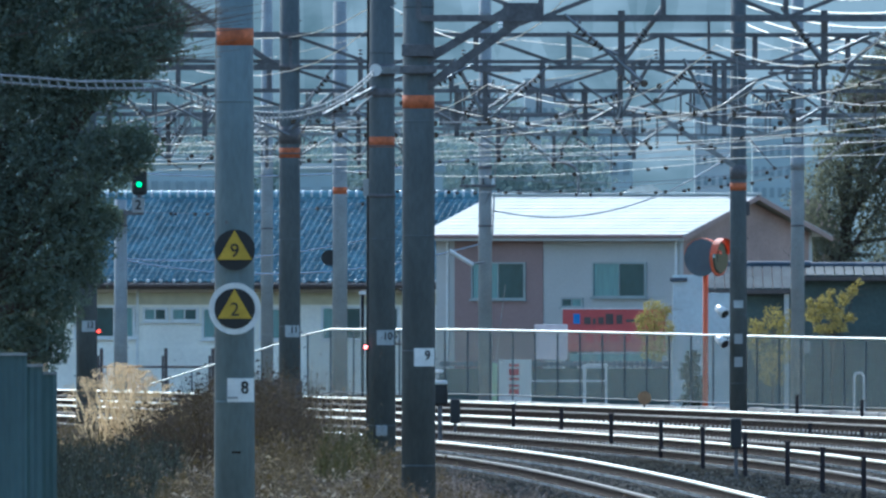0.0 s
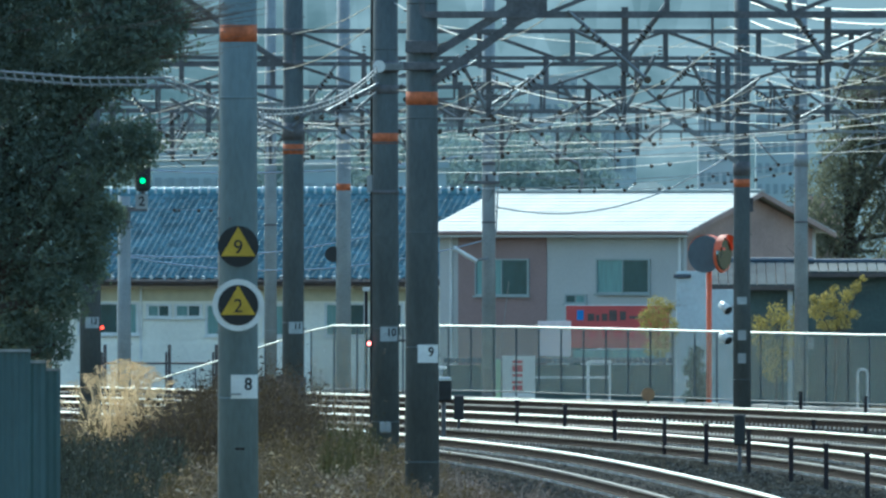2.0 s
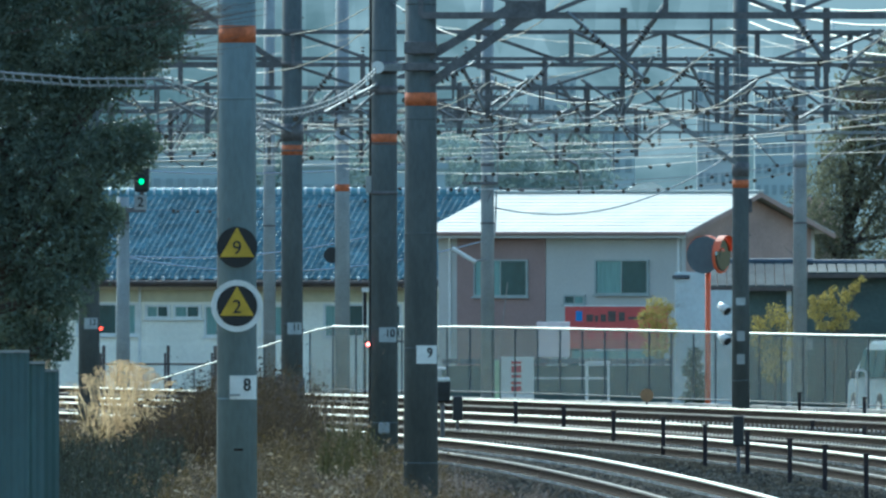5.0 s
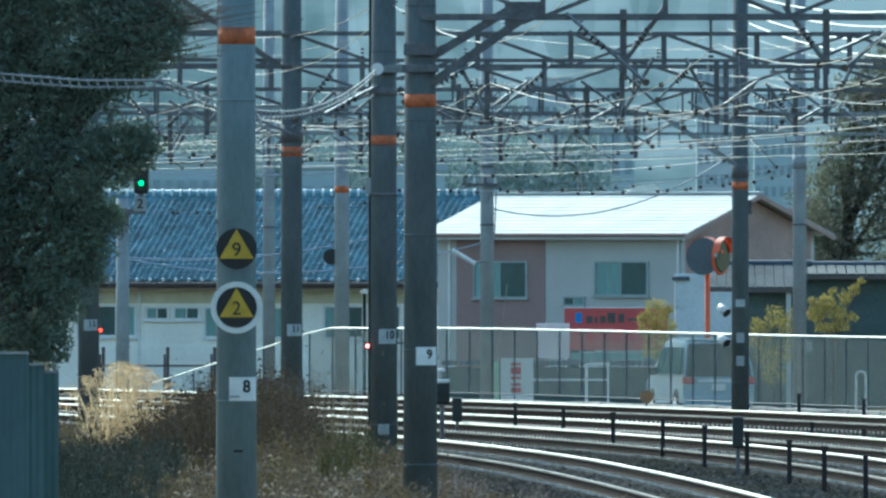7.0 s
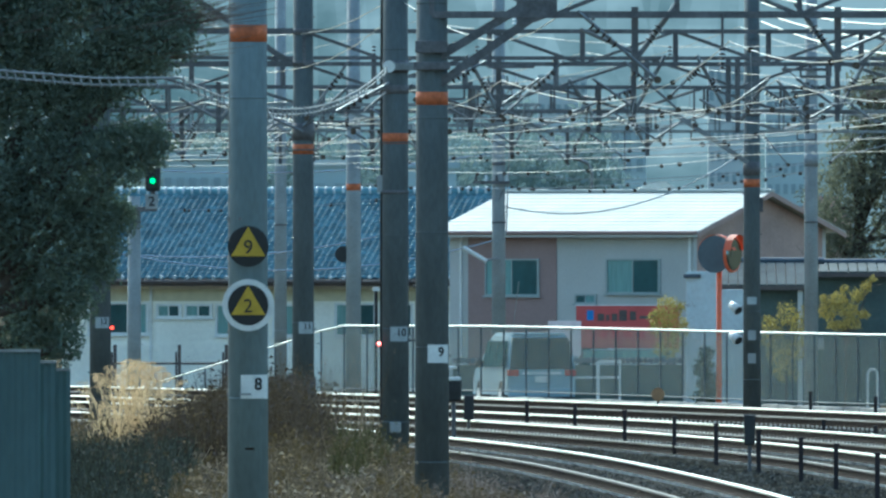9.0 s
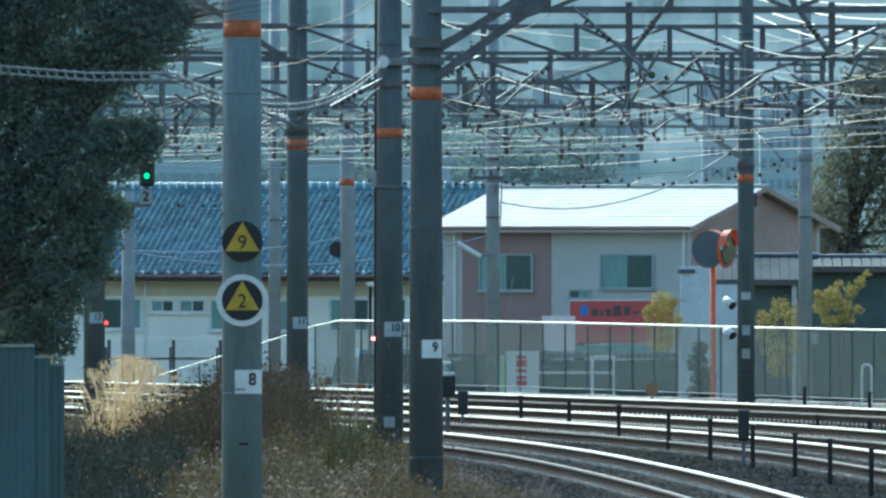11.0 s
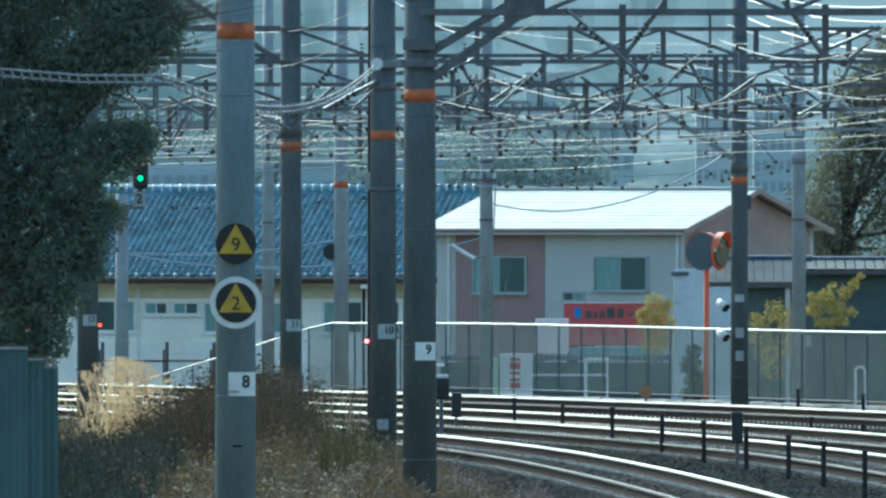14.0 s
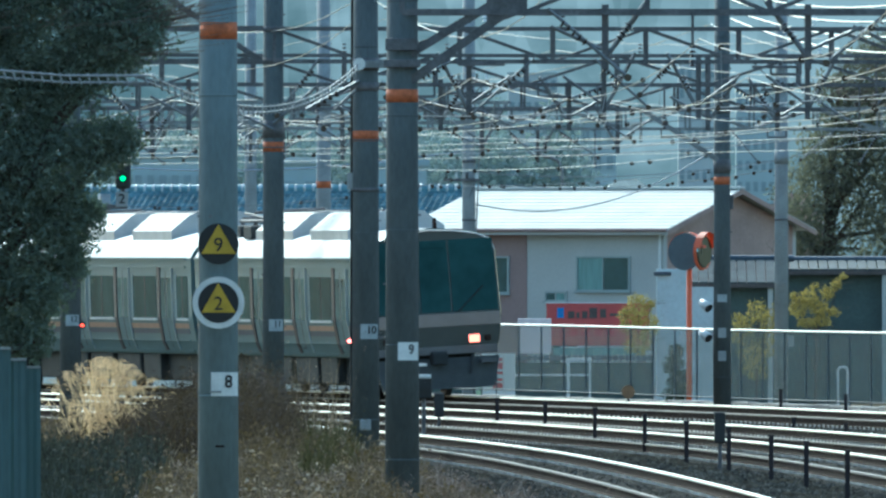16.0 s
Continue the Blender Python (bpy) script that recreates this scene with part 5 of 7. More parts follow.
def pampas():
    """A clump of pampas-like grass: arching stems with pale feathery heads."""
    d = 232.0
    g = thing("plume_grass", (-4.8, d, -0.2), "clump of straw-pale plume grass glowing in the sun", "grass clump")
    rng = np.random.default_rng(21)
    verts, faces = [], []
    for i in range(210):
        bx, by = rng.normal() * 0.25 + 0.04, rng.normal() * 0.3
        fan = rng.normal() * 0.3
        tx, ty = bx + fan, by + rng.normal() * 0.3
        top = (1.98 - 0.6 * abs(tx) ** 1.4) * (1 - 0.62 * rng.random() ** 1.7)
        pts = [(bx + (tx - bx) * s * s, by + (ty - by) * s * s, top * (s - 0.06 * s * s * s)) for s in np.linspace(0, 1, 6)]
        n = len(verts)
        for p in pts:
            verts += [(p[0] - 0.004, p[1], p[2]), (p[0] + 0.004, p[1], p[2])]
        faces += [(n + 2 * j, n + 2 * j + 1, n + 2 * j + 3, n + 2 * j + 2) for j in range(5)]
        # a feathery head that arches over and hangs
        lean = 0.13 * np.sign(fan + 0.05) * (0.5 + rng.random()) + 0.05
        size = 0.22 + 0.2 * rng.random()
        for j in range(62):
            u = rng.random()
            c = (pts[-1][0] + lean * u * u, pts[-1][1], pts[-1][2] - 0.12 + size * (u - 0.75 * u * u))
            q = 0.085 * (1.15 - u) * (0.5 + rng.random())
            e = rng.normal(size=3)
            e = e / np.linalg.norm(e)
            dx, dy, dz = (e[0] * 0.75 + lean * 2.0) * q, e[1] * q, (abs(e[2]) * 0.3 - 0.75 * u) * q
            n = len(verts)
            verts += [(c[0] - 0.003, c[1], c[2]), (c[0] + 0.005, c[1], c[2] + 0.004), (c[0] + dx, c[1] + dy, c[2] + dz)]
            faces += [(n, n + 1, n + 2)]
    # long dry leaf blades round the foot
    for i in range(420):
        bx, by = rng.normal() * 0.3, rng.normal() * 0.3
        h, sx = 0.5 + 0.65 * rng.random(), rng.normal() * 0.38
        n = len(verts)
        for s in (0, 0.35, 0.7, 1.0):
            w = 0.007 * (1.05 - s)
            x, z = bx + sx * s * s, h * (1.5 * s - 0.75 * s * s)
            verts += [(x - w, by, z), (x + w, by, z)]
        faces += [(n + 2 * j, n + 2 * j + 1, n + 2 * j + 3, n + 2 * j + 2) for j in range(3)]
    tagged(cloud("plumes", verts, faces, STRAW, g), kind="stuff")


def bare_bush(at, label, spread, height, count, seed):
    """A leafless bush: limbs that fork twice into fine twigs."""
    t = thing("bare_bush", at, label, "bush", "leafless bushes")
    rng = random.Random(seed)
    limb, spray = bmesh.new(), bmesh.new()
    for i in range(count):
        a = Vector((rng.uniform(-0.3, 0.3), 0, 0))
        b = Vector((rng.uniform(-1, 1) * spread, rng.uniform(-0.5, 0.5), height * rng.uniform(0.45, 0.85)))
        rod(limb, a, b, 0.03, 0.012, 5)
        for j in range(7):
            c = a.lerp(b, rng.uniform(0.4, 1.0))
            d = c + Vector((rng.uniform(-0.7, 0.7), rng.uniform(-0.3, 0.3), rng.uniform(0.2, 0.8)))
            rod(spray, c, d, 0.012, 0.006, 4)
            for q in range(3):
                e = c.lerp(d, rng.uniform(0.3, 1.0))
                rod(spray, e, e + Vector((rng.uniform(-0.4, 0.4), 0, rng.uniform(0.05, 0.45))), 0.008, 0.004, 3)
    part("limbs", limb, BARK, t)
    tagged(part("twig_spray", spray, TWIG, t), kind="stuff")
    return t


def build_plants():
    bare_bush((10.6, 472, -1.6), "leafless brown bush above the low roof", 1.3, 5.4, 26, 81)
    bare_bush((12.3, 474, -1.6), "leafless brown bush above the low roof", 1.2, 4.9, 22, 82)
    bare_bush((5.2, 640, 0.0), "leafless tree beyond the pale roof", 2.0, 5.6, 16, 83)
    at = (-5.4, 150.0, -0.5)
    lobes = []
    for x, z, rx, rz in ((-3.46, 5.38, 1.0, 0.62), (-2.95, 5.5, 0.5, 0.38), (-2.66, 5.42, 0.2, 0.26), (-3.95, 4.72, 0.68, 0.5), (-3.5, 4.9, 0.5, 0.34), (-3.12, 5.12, 0.46, 0.3), (-3.1, 5.75, 0.55, 0.4),
                         (-3.66, 4.08, 0.6, 0.48), (-3.08, 4.27, 0.38, 0.31), (-2.92, 4.3, 0.19, 0.2), (-3.95, 3.42, 0.72, 0.6), (-3.46, 3.52, 0.4, 0.34), (-3.42, 3.12, 0.2, 0.22), (-3.95, 2.76, 0.46, 0.4),
                         (-3.68, 2.86, 0.28, 0.24), (-3.73, 2.38, 0.18, 0.22), (-4.1, 2.4, 0.34, 0.3), (-3.24, 3.64, 0.18, 0.18), (-4.6, 5.3, 0.9, 0.9), (-4.9, 3.9, 0.9, 0.9), (-5.4, 6.5, 1.4, 1.2), (-4.2, 6.6, 1.2, 0.9), (-6.2, 4.8, 1.2, 1.2)):
        lobes.append((x - at[0], 0.15 * math.sin(x * 9), z - at[2], rx, rx * 1.1, rz))
    tree("evergreen_tree", at, "big dark evergreen overhanging the railway bank", lobes, 210000, 0.028, LEAF_DARK, 31, 0.22, "", 900, 0.42, 0.0035)
    far = [(-0.4, 0, 6.6, 1.1, 2, 1.5), (0.6, 0, 8.0, 1.4, 2, 1.5), (-0.3, 0, 4.7, 1.2, 1.6, 1.3), (1.4, 0, 5.2, 2.0, 2, 2.0), (2.6, 0, 8.8, 1.8, 2, 2.2), (0.5, 0, 3.2, 1.2, 1.6, 1.2), (1.4, 0, 9.6, 1.1, 1.6, 1.3), (3.6, 0, 6, 2.0, 2, 2.6), (1.5, 0, 10.9, 0.9, 1.2, 1.1), (2.6, 0, 11.5, 1.2, 1.6, 1.2), (0.5, 0, 10.0, 0.8, 1.4, 1.2), (0.1, 0, 8.2, 0.8, 1.4, 1.2), (-0.55, 0, 6.0, 0.8, 1.4, 1.2), (1.9, 0, 7.4, 1.5, 2, 1.9), (-0.6, 0, 3.6, 0.7, 1.2, 1.0)]
    tree("roadside_tree", (12.818, 505, -2.0), "tall olive-green tree behind the low house", far, 33000, 0.085, LEAF_FAR, 41, 0.25, "trees behind the houses", 520, 1.5, 0.011)
    sprays = ((1165, 440, LEAF_YELLOW, 51, 2600, ((0, 548, 24, 22), (-16, 575, 20, 24), (16, 582, 22, 26), (0, 616, 26, 22), (-26, 560, 8, 8), (22, 545, 8, 10))),
              (1374, 432, LEAF_YELLOW, 52, 2600, ((-24, 590, 22, 30), (4, 558, 22, 22), (26, 578, 22, 26), (-8, 630, 28, 22), (38, 550, 12, 12), (-34, 566, 9, 9), (22, 618, 24, 22), (-2, 660, 26, 20))),
              (1478, 436, LEAF_YELLOW, 53, 3000, ((-30, 552, 19, 17), (-12, 533, 18, 14), (6, 551, 20, 17), (22, 525, 14, 13), (38, 509, 11, 10), (50, 495, 8, 6), (-38, 530, 9, 8), (10, 574, 20, 12), (31, 557, 13, 9), (-16, 578, 18, 10), (-2, 514, 8, 8))),
              (1232, 430, DARK_HEDGE, 54, 3000, ((0, 630, 14, 16), (-4, 655, 20, 20), (4, 680, 22, 20), (0, 705, 24, 18))))
    for px, d, leaf, seed, count, lobes in sprays:
        s = d / 27500
        lb = [(u * s, 0.1 * math.sin(u), 3.3 - (v - 441) * s + 1.52, r * s, r * s, q * s) for u, v, r, q in lobes]
        tree("shrub", ((px - 784) * s, d, -1.52), "dark conical shrub by the road" if leaf is DARK_HEDGE else "yellow-green leafy shrub by the road", lb, count, 0.045, leaf, seed, 0.04, "roadside shrubs", 60, 0.35)
    build_bank()
    pampas()


# ---- roadside clutter ----
def build_roadside():
    # low black-tiled garden wall and hedge along the house
    d = 436.0
    w = thing("garden_wall", (0, d, -1.52), "low dark garden wall with a tiled coping", "wall", kind="structure")
    part("wall_body", boxed((0, 0, 0), (6.437, 0.2, 0.018 + 1.52)), WALL_TEAL, w)
    for i in range(40):
        x = 0 + i * 0.161
        part("coping_tile", rod(bmesh.new(), (x + 0.08, -0.1, 0.145 + 1.52), (x + 0.08, 0.3, 0.145 + 1.52), 0.085, n=8), ROOF_DARK, w)
    part("pale_rail", boxed((2.553, -0.05, -0.362 + 1.52), (4.693, -0.004, -0.299 + 1.52)), FRAME, w)
    gate = thing("gate_frame", (4.009, 434, -1.52), "white metal gate frame by the garden wall", "gate")
    part("gate_post", boxed((0, 0, 0), (0.09, 0.08, 0.159 + 1.52)), FRAME, gate)
    part("gate_bar", boxed((0.09, 0, 0.096 + 1.52), (0.7, 0.06, 0.175 + 1.52)), FRAME, gate)
    part("gate_post", boxed((0.62, 0, 0), (0.68, 0.06, 0.096 + 1.52)), FRAME, gate)
    # red shop board with unreadable writing as bars
    d = 446.0
    s = thing("shop_sign", (3.536, d, -1.52), "red shop board with a blue mark and dark writing", "sign")
    H0, H1 = 0.429 + 1.52, 1.646 + 1.52
    W = 2.952
    part("board", boxed((0, 0, H0), (W, 0.1, H1), 0.01), RED_BOARD, s)
    part("edge", boxed((-0.03, -0.01, H1), (W + 0.03, 0.11, H1 + 0.03)), FRAME, s)
    part("blue_mark", boxed((0.308, -0.014, 1.224 + 1.52), (0.503, -0.004, 1.516 + 1.52), 0.003), BLUE_MARK, s)
    for x0, ww, zt, hh in ((38, 12, 557, 13), (53, 6, 559, 11), (63, 10, 557, 13), (76, 14, 551, 19), (95, 11, 553, 16), (112, 26, 561, 5)):
        part("writing_bar", boxed((x0 * 0.01622, -0.012, H1 - (zt + hh - 543) * 0.01622), ((x0 + ww) * 0.01622, -0.004, H1 - (zt - 543) * 0.01622)), TRIM_DARK, s)
    for x0 in (40, 62, 84, 106):
        part("writing_bar", boxed((x0 * 0.01622, -0.012, H0 + 0.28), ((x0 + 15) * 0.01622, -0.004, H0 + 0.5)), RED_MARK, s)
    part("lower_window", boxed((0.2, -0.02, H0 - 0.28), (W - 0.1, 0.08, H0 - 0.06)), CURTAIN, s, "pale strip of shop window")
    for x0 in (0.1, W - 0.2):
        part("leg", boxed((x0, 0.02, 0), (x0 + 0.1, 0.09, H0)), STEEL_DARK, s)
    # pale pink board
    s = thing("notice_board", (2.7, 442, -1.52), "plain pale pink board on legs", "board")
    part("board", boxed((0, 0, 0.23 + 1.52), (0.948, 0.05, 1.227 + 1.52), 0.01), PINK_BOARD, s)
    for x0 in (0.05, 0.884):
        part("leg", boxed((x0, 0.0, 0), (x0 + 0.05, 0.05, 0.23 + 1.52)), STEEL_DARK, s)
    # upright white banner board with red shapes
    s = thing("banner_sign", (1.623, 425, -1.52), "upright white board with bold red shapes", "sign")
    part("board", boxed((0, 0, 0.1), (0.896, 0.08, 0.348 + 1.52), 0.01), WHITE, s)
    part("foot", boxed((-0.1, -0.1, 0), (0.896 + 0.1, 0.2, 0.1)), STEEL_DARK, s)
    for py, hh in ((640, 5), (648, 12), (664, 5), (676, 5), (684, 9)):
        part("red_shape", boxed((0.278, -0.012, 3.3 - (py + hh - 441) * 425 / 27500 + 1.52), (0.556, -0.004, 3.3 - (py - 441) * 425 / 27500 + 1.52), 0.002), RED_MARK, s)
    s = thing("vending_board", (1.208, 426, -1.52), "small pale green roadside board", "sign")
    part("board", boxed((0, 0, 0.2), (0.372, 0.06, 0.248 + 1.52), 0.01), GREEN_SIGN, s)
    part("leg", boxed((0.1, 0.0, 0), (0.16, 0.05, 0.2)), STEEL_DARK, s)
    for zz in (0.55, 0.85):
        part("writing_bar", boxed((0.06, -0.01, zz), (0.31, -0.004, zz + 0.06)), WHITE, s)
    # road mirror: two round mirrors on an orange post
    d = 418.0
    g = thing("road_mirror", (7.159, d, -1.52), "orange road mirror post with two round mirrors", "road mirror")
    part("post", rod(bmesh.new(), (0, 0, 0), (0, 0, 2.981 + 1.52), 0.075, n=16), ORANGE_PAINT, g, smooth=True)
    for px, turn, r, back in ((1248, 155, 0.5, True), (1279, 62, 0.5, False)):
        x, zz = (px - 1255) * d / 27500, 3.133 + 1.52
        m = Matrix.Translation((x, -0.1, zz)) @ Matrix.Rotation(radians(turn), 4, "Z") @ Matrix.Rotation(radians(90), 4, "X")
        bm = bmesh.new()
        bmesh.ops.create_cone(bm, cap_ends=True, segments=32, radius1=r, radius2=r * 0.95, depth=0.06, matrix=m)
        mm = part("mirror_dish", bm, MIRROR_BACK if back else ORANGE_PAINT, g, "round mirror housing")
        bm = bmesh.new()
        bmesh.ops.create_cone(bm, cap_ends=True, segments=32, radius1=r * 0.9, radius2=r * 0.8, depth=0.05, matrix=m @ Matrix.Translation((0, 0, 0.045)))
        part("mirror_glass", bm, MIRROR, mm)
        bm = bmesh.new()
        bmesh.ops.create_cone(bm, cap_ends=False, segments=32, radius1=r * 1.06, radius2=r * 1.06, depth=0.22, matrix=m @ Matrix.Translation((0, 0, 0.1)))
        for v in [v for v in bm.verts if v.co.z < zz + 0.08]:
            bm.verts.remove(v)
        part("mirror_hood", bm, ORANGE_PAINT, mm, "orange hood")
    part("arm", rod(bmesh.new(), (-0.15, 0, 2.859 + 1.52), (0.4, 0, 2.859 + 1.52), 0.035), ORANGE_PAINT, g)
    # pale gate pillar and low tiled houses
    g = thing("gate_pillar", (6.758, 450, -1.6), "pale plastered pillar wall with a dark tile cap", "wall")
    part("pillar", boxed((0, 0, 0), (0.916, 0.6, 2.629 + 1.6), 0.01), PILLAR, g)
    part("side_wall", boxed((0.92, 0.1, 0), (1.72, 0.5, 2.1 + 1.6), 0.01), PILLAR, g)
    part("cap", boxed((-0.08, -0.1, 2.433 + 1.6), (0.425, 0.3, 2.547 + 1.6), 0.02), ROOF_DARK, g)
    d = 456.0
    for x0, x1, ez, rz, wall, roofm, lab in ((1255, 1425, 507, 466, WALL_TEAL, ROOF_GREY, "low outbuilding with a dark grey tiled roof"), (1398, 1640, 484, 468, WALL_TEAL, ROOF_DIM, "low dark house with a slate-blue tile roof")):
        h = thing("low_house", ((x0 - 784) * d / 27500, d, -1.8), lab, "house", "houses across the road")
        W = (x1 - x0) * d / 27500
        E, RZ = 3.3 - (ez - 441) * d / 27500 + 1.8, 3.3 - (rz - 441) * d / 27500 + 1.8
        part("wall", boxed((0.3, 0.4, 0), (W - 0.2, 5, E)), wall, h)
        n = int(W / 0.28)
        for i in range(n):
            xx = i * W / n
            bm = bmesh.new()
            beam(bm, (xx + 0.14, -0.1, E), (xx + 0.14 + (0.6 if rz == 468 and ez > 500 else 0), 2.4, RZ), 0.255, 0.06)
            part("roof_strip", bm, roofm, h)
        part("ridge", rod(bmesh.new(), (0.3, 2.4, RZ + 0.04), (W + 0.3, 2.4, RZ + 0.04), 0.1, n=8), ROOF_DARK, h)
        part("eaves_board", boxed((0, -0.12, E - 0.14), (W, -0.06, E - 0.02)), TRIM_DARK, h)
        part("post", boxed((W * 0.82, -0.0, 0), (W * 0.82 + 0.14, 0.14, E - 0.1)), WALL_GREY, h)
        d += 6
    # lamp tube on the pole in front of the house, street lamp behind
    g = thing("tube_lamp", (0.615, 423.4, 3.115), "tube street lamp slanting from the utility pole", "street lamp")
    part("tube", rod(bmesh.new(), (-0.338, 0, 0.2), (0.308, 0, -0.18), 0.06, n=10), HOOD, g, "white lamp tube")
    part("arm", rod(bmesh.new(), (0.246, 0, -0.15), (0.615, 0.5, -0.1), 0.03), STEEL, g)
    g = thing("street_lamp", (5.367, 600, 0.0), "curved-arm street lamp catching the sun", "street lamp")
    pts = [(0, 0, 0), (0, 0, 6.158), (-0.131, 0, 6.551), (-0.436, 0, 6.704), (-0.873, 0, 6.813)]
    bm = bmesh.new()
    for a, b in zip(pts, pts[1:]):
        rod(bm, a, b, 0.07)
    part("arm", bm, STEEL, g)
    part("lamp_head", boxed((-1.178, -0.2, 6.791), (-0.785, 0.2, 6.944), 0.05), HOOD, g)
    # white hooped barrier and a round brown marker
    g = thing("hoop_bollard", (9.342, 350, -0.3), "white tubular hoop barrier beside the fence", "barrier")
    pts = [(0, 0, 0), (0, 0, 0.487 + 0.3), (0.05, 0, 0.564 + 0.3), (0.17, 0, 0.564 + 0.3), (0.22, 0, 0.487 + 0.3), (0.22, 0, 0)]
    bm = bmesh.new()
    for a, b in zip(pts, pts[1:]):
        rod(bm, a, b, 0.03)
    part("hoop", bm, HOOD, g)
    g = thing("brown_marker", (4.62, 350, -0.25), "round brown marker disc on the fence foot", "marker")
    part("disc", rod(bmesh.new(), (0, -0.05, 0.004 + 0.25), (0, 0.05, 0.004 + 0.25), 0.15, n=18), mat("brown_paint", (0.35, 0.2, 0.1), 0.7), g)
    part("stem", rod(bmesh.new(), (0, 0, 0), (0, 0, 0.004 + 0.25), 0.03), STEEL_DARK, g)


def build_near_left():
    f = thing("corrugated_fence", (-3.991, 140, -0.5), "weathered blue-grey corrugated sheet fence", "fence")
    for x0, x1, top, yy in ((-60, 54, 622, 0), (50, 82, 642, 0.05), (76, 106, 656, 0.3)):
        bm = bmesh.new()
        a0, a1 = x0 * 140 / 27500, x1 * 140 / 27500
        h = 3.3 - (top - 441) * 140 / 27500 + 0.5
        n = max(6, int((a1 - a0) / 0.016))
        v = [(a0 + (a1 - a0) * i / n, yy + 0.006 * math.sin(i * 1.57)) for i in range(n + 1)]
        lo = [bm.verts.new((a, b, 0)) for a, b in v]
        hi = [bm.verts.new((a, b, h)) for a, b in v]
        lo2 = [bm.verts.new((a, b + 0.004, 0)) for a, b in v]
        hi2 = [bm.verts.new((a, b + 0.004, h)) for a, b in v]
        for i in range(n):
            bm.faces.new((lo[i], lo[i + 1], hi[i + 1], hi[i]))
            bm.faces.new((lo2[i + 1], lo2[i], hi2[i], hi2[i + 1]))
            bm.faces.new((hi[i], hi[i + 1], hi2[i + 1], hi2[i]))
        part("sheet", bm, SHEET, f, "corrugated metal sheet")
        part("cap_rail", boxed((a0, yy - 0.03, h - 0.015), (a1, yy + 0.03, h + 0.01)), STEEL, f)
    g = thing("plank_screen", (-3.106, 262, -0.4), "dark weathered plank screen among weeds", "screen")
    for i in range(8):
        x = i * 0.1
        part("plank", boxed((x, 0.01 * (i % 2), 0), (x + 0.093, 0.03 + 0.01 * (i % 2), 1.137 + 0.4 + 0.03 * math.sin(i * 2.3)), 0.004), PLANK, g)
    # low pipe fence before the white wall
    g = thing("pipe_fence", (-10.323, 470, -1.6), "low dark pipe fence before the white wall", "fence")
    for px in (183, 297, 380):
        x = (px - 180) * 470 / 27500
        part("post", boxed((x, 0, 0), (x + 0.1, 0.1, 0.377 + 1.6)), TRIM_DARK, g)
        part("post", boxed((x - 0.08, 0, 0), (x - 0.01, 0.1, 0.155 + 1.6)), TRIM_DARK, g)
    part("pipe", rod(bmesh.new(), (0, 0.05, -0.187 + 1.6), (4.0, 0.05, -0.187 + 1.6), 0.035), TRIM_DARK, g)


